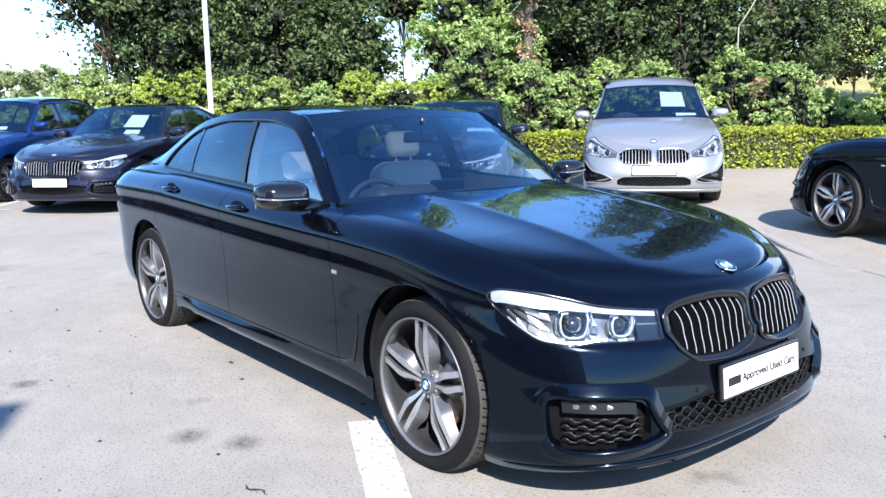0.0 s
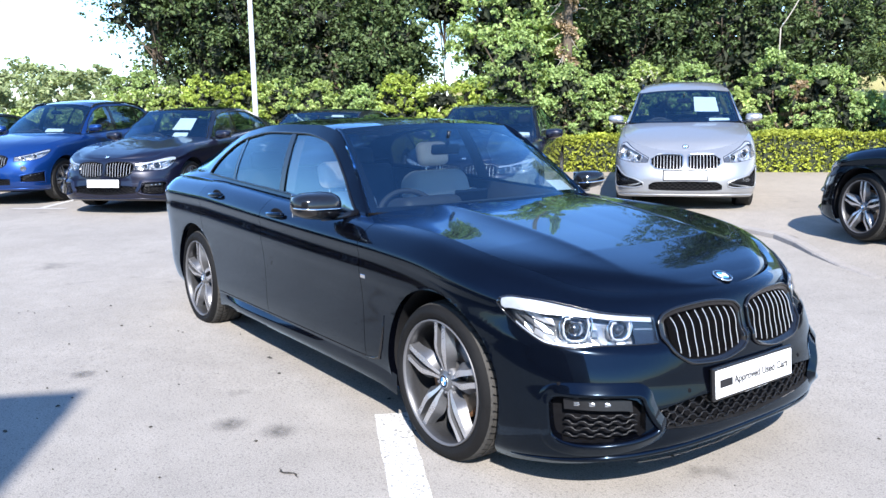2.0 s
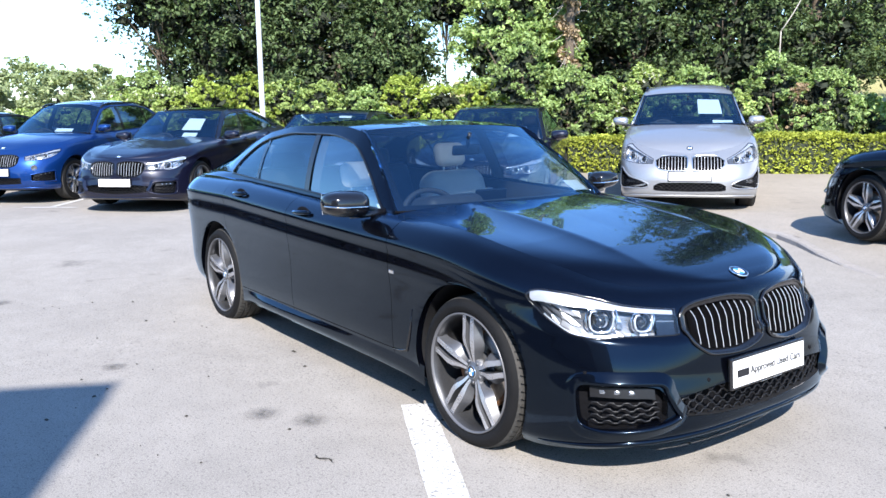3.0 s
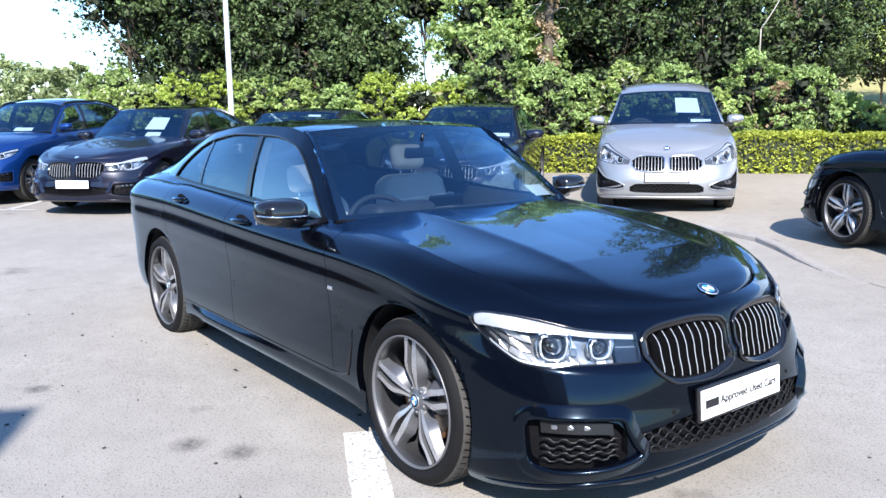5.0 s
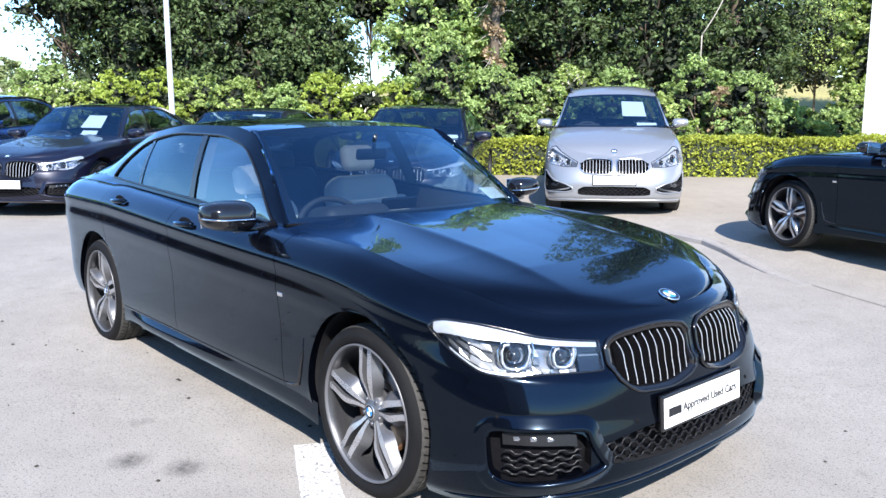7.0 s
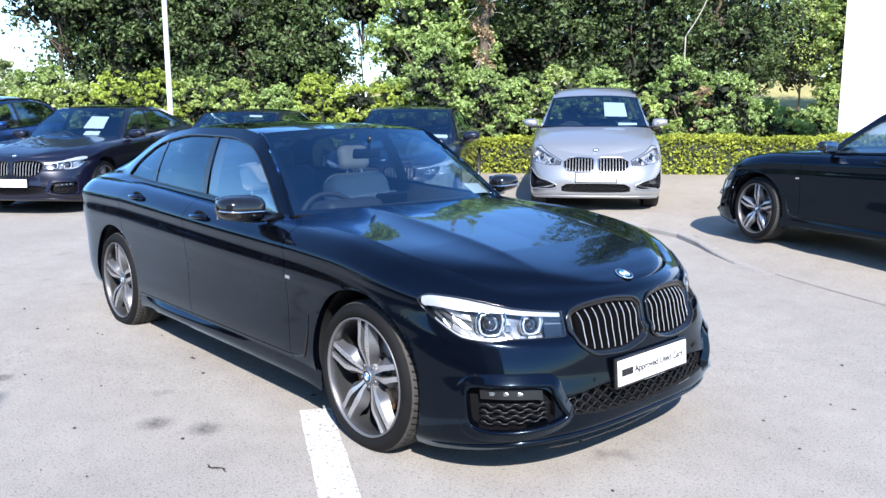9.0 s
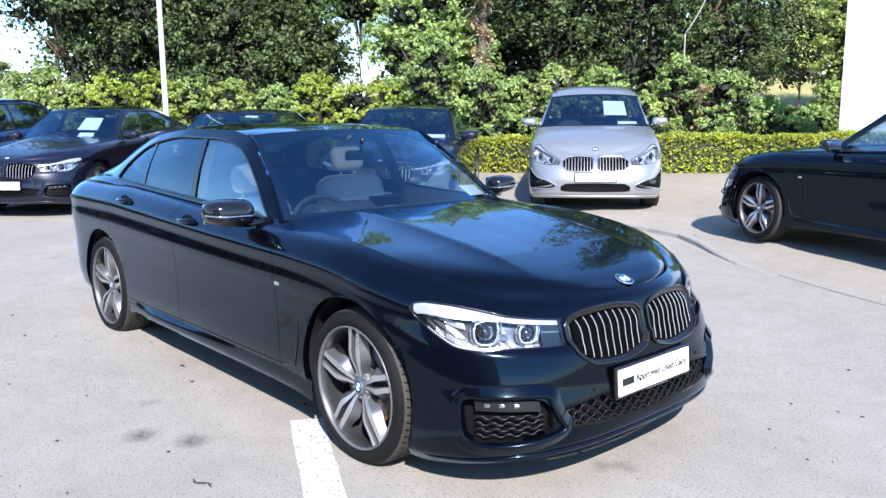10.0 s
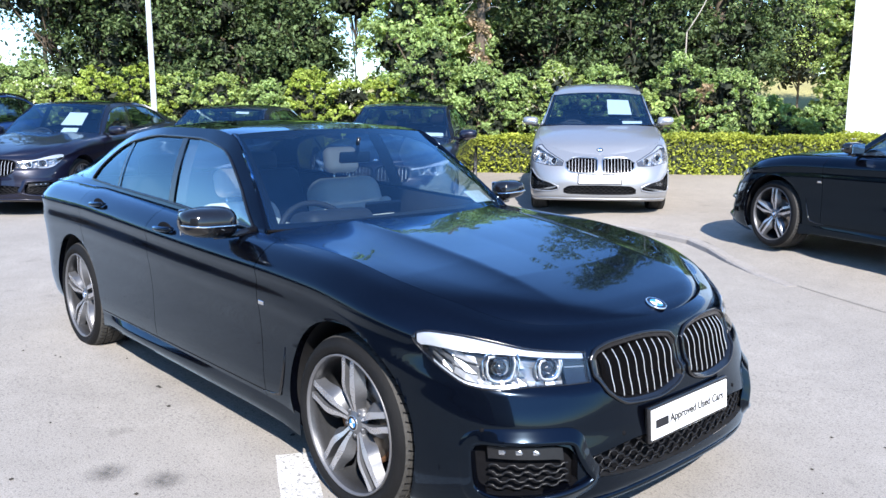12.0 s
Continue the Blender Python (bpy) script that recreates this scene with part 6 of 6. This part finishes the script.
FAR = [
    (-23.22, 54.94, 15, 4.4),
    (-26.36, 54.42, 15, 4.4),
    (-92.19, 3.11, 7.5, 4.4),
    (-82.26, 6.74, 6.4, 3.6),
    (-91.04, 11.9, 8.2, 4.4),
    (-72.46, 11.72, 6.6, 3.4),
    (-63.52, 12.74, 6.2, 2.6),
    (-88.8, -0.6, 4.6, 3.6),
    (-48.79, -15.79, 4.5, 3.0),
    (-53.7, -21.3, 4.0, 3.0),
    (-60.01, -28.38, 4.6, 3.2),
    (-63.67, -35.49, 4.0, 3.0),
]
IVY = (-13.75, 13.3)
BANK = [(-13.69, 32.6)]
CREEPER = (-9.28, 16.81)


hedge = thing("hedge", "low clipped yellow-green hedge along the paved apron", "hedge")
hedge.matrix_basis = pose(-6.15, 11.05, rise(-6.45, 11.35) - 0.04, 0, 0, 42)
rng = np.random.default_rng(11)
# Dark box: shade between the hedge leaves is put into its colour.
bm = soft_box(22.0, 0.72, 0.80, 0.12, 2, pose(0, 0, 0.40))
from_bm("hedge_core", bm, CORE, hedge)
n_h = 48000
fx = rng.uniform(-11, 11, n_h)
face = rng.uniform(0, 1, n_h)
hy = np.where(face < 0.6, -0.38 - rng.uniform(-0.06, 0.05, n_h), rng.uniform(-0.42, 0.42, n_h))
hz = np.where(face < 0.6, rng.uniform(0.0, 0.86, n_h), 0.84 + rng.uniform(-0.06, 0.05, n_h))
lump = 0.03 * np.sin(fx * 2.3) + 0.02 * np.sin(fx * 5.9 + 1)
hz = np.where(face < 0.6, hz, hz + lump)
v, f = leaves(np.stack([fx, hy, hz], -1), np.full(n_h, 0.03), n_h, 0.048, rng)
part("hedge_leaves", v, f, LEAF_HEDGE, hedge, smooth=False)

# shrubs behind the hedge and along the back of the bays
for i, (x, y, h, s, kind) in enumerate(BAY_SHRUBS + HEDGE_SHRUBS):
    mat, extra = ((LEAF_LIGHT, None), (LEAF_YELLOW, None), (LEAF_LIGHT, (BLOSSOM, 420, 0.07)), (LEAF_MID, None), (LEAF_DRY, None))[kind]
    text = ("pale green wild shrub behind the car park", "bright yellow-green shrub behind the car park", "shrub with cream blossom behind the car park", "dense green shrub behind the clipped hedge", "dry brown ivy-grown stump among shrubs")[kind]
    tree("shrub", x, y, h, s, mat, 8400, 0.062, 100 + i, text, 0.06, 0.05, "shrub", 80, extra)

for i, (x, y, h, s, kind) in enumerate(TREES):
    mat = (LEAF_DARK, LEAF_MID, LEAF_LIGHT, LEAF_MID, LEAF_LIGHT, LEAF_DARK, LEAF_MID)[kind]
    text = ("tall dark green broadleaf tree with a dense crown", "tall fresh green tree with an open crown", "tall pale green tree at the wood's edge", "slender tree with a high open crown", "pale green tree on a sunlit grass bank", "dark green tree with boughs hanging over the bays", "slender green tree with a small high crown")[kind]
    tree("tree", x, y, h, s, mat, (26000 if i == 8 else 19000) if i < 12 else 7800, 0.092, 300 + i, text, (0.10, 0.10, 0.10, 0.80, 0.44, 0.52, 0.72)[kind], (0.20, 0.20, 0.20, 0.05, 0.07, 0.10, 0.06)[kind], "tree", 190)

for i, (x, y, h, s) in enumerate(FAR):
    tree("tree", x, y, h * 0.84, s, LEAF_FAR, 5200, 0.33, 500 + i, "distant rounded green tree beyond the car park", 0.08, 0.3, "tree", 44)

# a row of trees beyond the far end
for i, (x, y, h, s) in enumerate(((-30, -8.5, 4.2, 2.6), (-36, -13, 4.8, 3.0), (-31, -18, 3.9, 2.4), (-42, -7, 4.6, 3.0))):
    tree("tree", x, y, h, s, LEAF_MID, 6000, 0.3, 560 + i, "green roadside tree at the far end of the car park", 0.12, 0.22, "tree", 44)

# a bare creeper stem hanging in front of the crowns
stem = thing("creeper", "thin bare creeper stem hanging among tree crowns", "creeper")
stem.matrix_basis = pose(*CREEPER, rise(*CREEPER))
rng = np.random.default_rng(9)
v, f = join(limb((0.0, 0.0, 0.0), (-0.15, -0.12, 3.3), 0.022, 0.018, rng, 0.10, 12), limb((-0.15, -0.12, 3.3), (0.30, 0.34, 6.2), 0.018, 0.010, rng, 0.22, 12))
part("vine", v, f, POLE_BARK, stem)

# the ivy-clad trunk
rng = np.random.default_rng(77)
ivy = thing("tree", "tall trunk wrapped in dry brown ivy", "tree", "trees behind the car park")
ivy.matrix_basis = pose(*IVY, rise(*IVY))
v, f = limb((0, 0, -0.1), (0.1, 0.1, 7.4), 0.17, 0.07, rng, 0.03, 10)
part("trunk", v, f, BARK, ivy)
cs = [((0.20 - 0.05 * q) * math.sin(q * 37), (0.20 - 0.05 * q) * math.cos(q * 37), 0.9 + 4.6 * q) for q in np.linspace(0, 1, 60)]
v, f = leaves(cs, rng.uniform(0.10, 0.24, 60), 3600, 0.085, rng)
part("dry_ivy", v, f, LEAF_DRY, ivy, smooth=False)
pieces = []
for q in range(26):
    a, z = rng.uniform(0, 6.28), rng.uniform(1.2, 4.6)
    r = rng.uniform(0.35, 0.75)
    pieces.append(limb((0.1 * math.cos(a), 0.1 * math.sin(a), z), (r * math.cos(a), r * math.sin(a), z - rng.uniform(-0.2, 0.7)), 0.014, 0.004, rng, 0.2))
v, f = join(*pieces)
part("bare_twigs", v, f, POLE_BARK, ivy)
cs = [(rng.normal() * 0.8, rng.normal() * 0.8, 4.9 + rng.uniform(0, 2.2)) for q in range(60)]
v, f = leaves(cs, rng.uniform(0.15, 0.45, 60), 6500, 0.10, rng)
part("crown", v, f, LEAF_MID, ivy, smooth=False)

# a meadow bank in the gap between the trees
bank = np.array([[(BANK[0][0] + u * 20 * 0.665 + d * -0.746, BANK[0][1] + u * 20 * 0.746 + d * 0.665, 0.4 + 0.21 * d + 0.12 * math.sin(u * 7 + d)) for d in np.linspace(0, 16, 12)] for u in np.linspace(-1, 1, 16)])
v, f = sheet(bank)
ob = tagged(part("grass_bank", v, f, GRASS), "sunlit dry meadow bank seen between trees", "grass", "", "structure")
if ob.data.polygons[0].normal.z < 0:
    ob.data.flip_normals()
verge = np.array([[(-6.9 + 0.743 * u - 0.669 * d, 12.0 + 0.669 * u + 0.743 * d, rise(-6.9, 12.0) + 0.012 + 0.02 * d) for d in np.linspace(0.3, 12, 8)] for u in np.linspace(-26, 24, 30)])
v, f = sheet(verge)
ob = tagged(part("verge", v, f, SOIL), "shaded earth verge under shrubs and trees", "ground", "", "structure")
if ob.data.polygons[0].normal.z < 0:
    ob.data.flip_normals()

# ---- lamp post and buildings ----
post = thing("lamp_post", "slender pale metal lamp post behind parked cars", "lamp post")
post.matrix_basis = pose(-11.85, 3.33, rise(-11.85, 3.33))
v, f = lathe([(0.065, 0.0), (0.065, 1.2), (0.05, 1.25), (0.044, 4.0), (0.036, 8.0), (0.0, 8.02)], 20, "z")
part("pole", v, f, POLE_METAL, post)
v, f = lathe([(0.16, 0.0), (0.16, 0.02), (0.08, 0.03)], 20, "z")
part("base_plate", v, f, POLE_METAL, post)


def hall(name, corner, along, deep, height, mat, label):
    """A plain clad building: walls of upright panels with recessed joints, and a roof."""
    root = thing(name, label, "building")
    a, d = Vector((*along, 0)), Vector((*deep, 0))
    c = Vector((*corner, -0.1))
    sides = ((c, a), (c + a, d), (c + a + d, -a), (c + d, -d))
    for o, e in sides:
        k = max(1, round(e.length / 1.1))
        n = e.normalized().cross(Vector((0, 0, 1)))
        if n.dot(o + e / 2 - (c + a / 2 + d / 2)) < 0:
            n = -n
        w = [o, o + e, o + e + Vector((0, 0, height)), o + Vector((0, 0, height))]
        part("wall", w, [(0, 1, 2, 3)], CORE, root, smooth=False)
        for i in range(k):
            p0, p1 = o + e * ((i + 0.006) / k), o + e * ((i + 0.994) / k)
            q = []
            for p in (p0, p1):
                q += [p + n * 0.003, p + n * 0.035, p + n * 0.035 + Vector((0, 0, height)), p + n * 0.003 + Vector((0, 0, height))]
            part("wall_panel", q, [(1, 5, 6, 2), (0, 1, 2, 3), (4, 7, 6, 5), (3, 2, 6, 7)], mat, root, smooth=False)
    top = [c + Vector((0, 0, height)), c + a + Vector((0, 0, height)), c + a + d + Vector((0, 0, height)), c + d + Vector((0, 0, height))]
    part("roof", [p - (a + d).normalized() * 0.0 for p in top] + [p + Vector((0, 0, 0.18)) for p in top], [(0, 1, 2, 3), (4, 7, 6, 5), (0, 4, 5, 1), (1, 5, 6, 2), (2, 6, 7, 3), (3, 7, 4, 0)], mat, root, smooth=False)
    return root


hall("building", (-4.20, 14.09), (9.0, 0.0), (6.0, 2.4), 4.5, CLADDING, "white clad building wall bright in the sun")
hall("building", (4.80, -6.43), (-4.2, -8.2), (8.0, -4.1), 6.5, CLADDING_GREY, "grey clad showroom hall standing behind the viewer")

# ---- parked cars ----
def stand(x, y, turn, lift=0.0, base=3.0):
    """The pose of a car on the sloping ground, its front axle at x, y."""
    c, q = math.cos(radians(turn)), math.sin(radians(turn))
    z0, z1 = rise(x, y), rise(x - base * c, y - base * q)
    return pose(x, y, z0 + lift, 0, math.degrees(math.atan2(z1 - z0, base)), turn)


def park(ob, x, y, turn, lift=0.0):
    ob.matrix_basis = stand(x, y, turn, lift)
    return ob


def screen_card(car, s, t0, t1, v0, v1, mat=None, tilt=0.0):
    """A sheet of card leaning inside a car's windscreen."""
    V = []
    for t, v in ((t0, v0), (t1, v0), (t1, v1), (t0, v1)):
        lx = s["cowl"] + (s["a_base"] - s["cowl"]) * t**2
        lz = s["zc"](s["cowl"]) + (s["zr"](s["a_base"]) - s["zc"](s["cowl"])) * abs(t) ** 2.2
        hx_ = s["head"] + (s["head_side"] - s["head"]) * t**2
        hz_ = s["head_z"] + (s["zr"](s["head_side"]) - s["head_z"]) * abs(t) ** 2.2
        ly, hy_ = s["yr"](s["a_base"]) * t, s["yr"](s["head_side"]) * t
        V.append((lx + (hx_ - lx) * v - 0.03, ly + (hy_ - ly) * v, lz + (hz_ - lz) * v - 0.012))
    m = car.matrix_basis
    P = [m @ Vector((float(a), float(b), float(c))) for a, b, c in V]
    n = (P[1] - P[0]).cross(P[3] - P[0]).normalized() * 0.0015
    q = [p + n for p in P] + [p - n for p in P]
    ob = part("price_card", q, [(0, 1, 2, 3), (7, 6, 5, 4), (0, 4, 5, 1), (1, 5, 6, 2), (2, 6, 7, 3), (3, 7, 4, 0)], PAPER, smooth=False)
    return tagged(ob, "white printed card behind a car windscreen", "card", "price cards")


screen_card(hero, SEDAN, 0.63, 0.90, 0.10, 0.23)
dark = park(build_car("saloon_car", SEDAN, PAINT_GREY, "dark grey metallic saloon with chrome grille bars and white plate", "car", False, slat=GLOSS_BLACK), -10.31, 0.67, -48.5, 0.037)
screen_card(dark, SEDAN, 0.22, 0.62, 0.30, 0.72)
screen_card(dark, SEDAN, 0.32, 0.60, 0.06, 0.20)
blue = park(build_car("family_car", SUV, PAINT_BLUE, "bright blue compact crossover with roof rails and alloy wheels", "car", False, slat=GLOSS_BLACK), -12.75, -0.62, -46, 0.028)
screen_card(blue, SUV, 0.25, 0.62, 0.05, 0.17)
silver = park(build_car("family_car", MPV, PAINT_SILVER, "silver compact people carrier with chrome kidney grille", "car", False, trim=CHROME, slat=GLOSS_BLACK, seats=LINING), -4.30, 6.25, -51, 0.12)
screen_card(silver, MPV, 0.20, 0.66, 0.35, 0.80)
screen_card(silver, MPV, 0.45, 0.82, 0.05, 0.15)
for sg in (1, -1):
    for car_, s in ((blue, SUV), (silver, MPV)):
        q = [(x, sg * (float(s["yr"](x)) - 0.02), float(s["zr"](x)) + 0.035 * min(1, 8 * (1 - abs((x + 2.2) / 0.85) ** 3)) if abs(x + 2.2) < 0.86 else float(s["zr"](x))) for x in np.linspace(-3.05, -1.35, 24)]
        v, f = tube(q, 0.020, 6)
        part("roof_rail", v, f, GLOSS_BLACK, car_)
    y_ = 0.63 * sg
    x_ = float(nose_point(SUV, y_, 0.575)[0])
    v, f = lathe([(0.0, 0.012), (0.03, 0.012), (0.036, 0.016), (0.044, 0.014), (0.05, 0.0), (0.05, -0.03)], 24)
    lamp_ = part("fog_lamp", v, f, LAMP_GREY, blue)
    lamp_.matrix_basis = pose(x_ - 0.004, y_, 0.575, 0, 0, -90 + 38 * sg)
right = copy_thing(hero, stand(-1.05, 5.86, 162, 0.155) @ Matrix.Scale(0.94, 4))
for piece in right.children:
    if piece.name.split(".")[0] == "wheel" and piece.matrix_basis.translation.x > -1:
        piece.matrix_basis = piece.matrix_basis @ pose(0, 0, 0, 0, 0, -6)
right["label"] = "black saloon parked side-on on the paved apron"
behind = copy_thing(dark, stand(-6.20, 4.13, -49.6, 0.02))
behind["label"] = "dark saloon facing out, half hidden by another car"
screen_card(behind, SEDAN, 0.35, 0.85, 0.05, 0.18)
roofed = copy_thing(dark, stand(-8.35, 2.35, -49, -0.03))
roofed["label"] = "dark saloon hidden up to its roof by another car"
screen_card(roofed, SEDAN, 0.3, 0.6, 0.86, 0.93)
# Unseen cars, added to darken the reflections in the subject's doors.
for x, y in ((-5.3, -4.5), (-11.0, -4.5)):
    other = copy_thing(dark, stand(x, y, 0))
    other["label"] = "dark grey saloon added out of view across the aisle"
far_left = copy_thing(dark, stand(-14.5, -2.45, -45))
far_left["label"] = "black saloon at the end of a row of parked cars"

# lettering on the subject's plate: a bar for the maker's name, then plain words
txt = bpy.data.curves.new("plate_lettering", "FONT")
txt.body = "Approved Used Cars"
txt.size, txt.extrude, txt.offset = 0.0435, 0.0006, 0.0009
txt.align_x, txt.align_y = "LEFT", "CENTER"
px0 = float(nose_point(SEDAN, 0.0, 0.43)[0])
lettering = new("plate_lettering", txt)
lettering.data.materials.append(PLATE_INK)
lettering.parent = hero
lettering.matrix_basis = pose(px0 + 0.0205, -0.145, 0.43, 90, 0, 90) @ pose(0, 0, 0, -4, 0, 0)
me_ = bpy.data.meshes.new_from_object(lettering)
lettering2 = new("plate_lettering", me_)
lettering2.parent = hero
lettering2.matrix_basis = lettering.matrix_basis
bpy.data.objects.remove(lettering)
from_bm("plate_bar", soft_box(0.0012, 0.082, 0.032, 0.0005, 1, pose(px0 + 0.0202, -0.196, 0.43, 0, -4, 0)), PLATE_INK, hero)
from_bm("plate_strip", soft_box(0.006, 0.16, 0.008, 0.002, 1, pose(px0 + 0.013, 0.02, 0.365, 0, -4, 0)), PLATE_WHITE, hero)
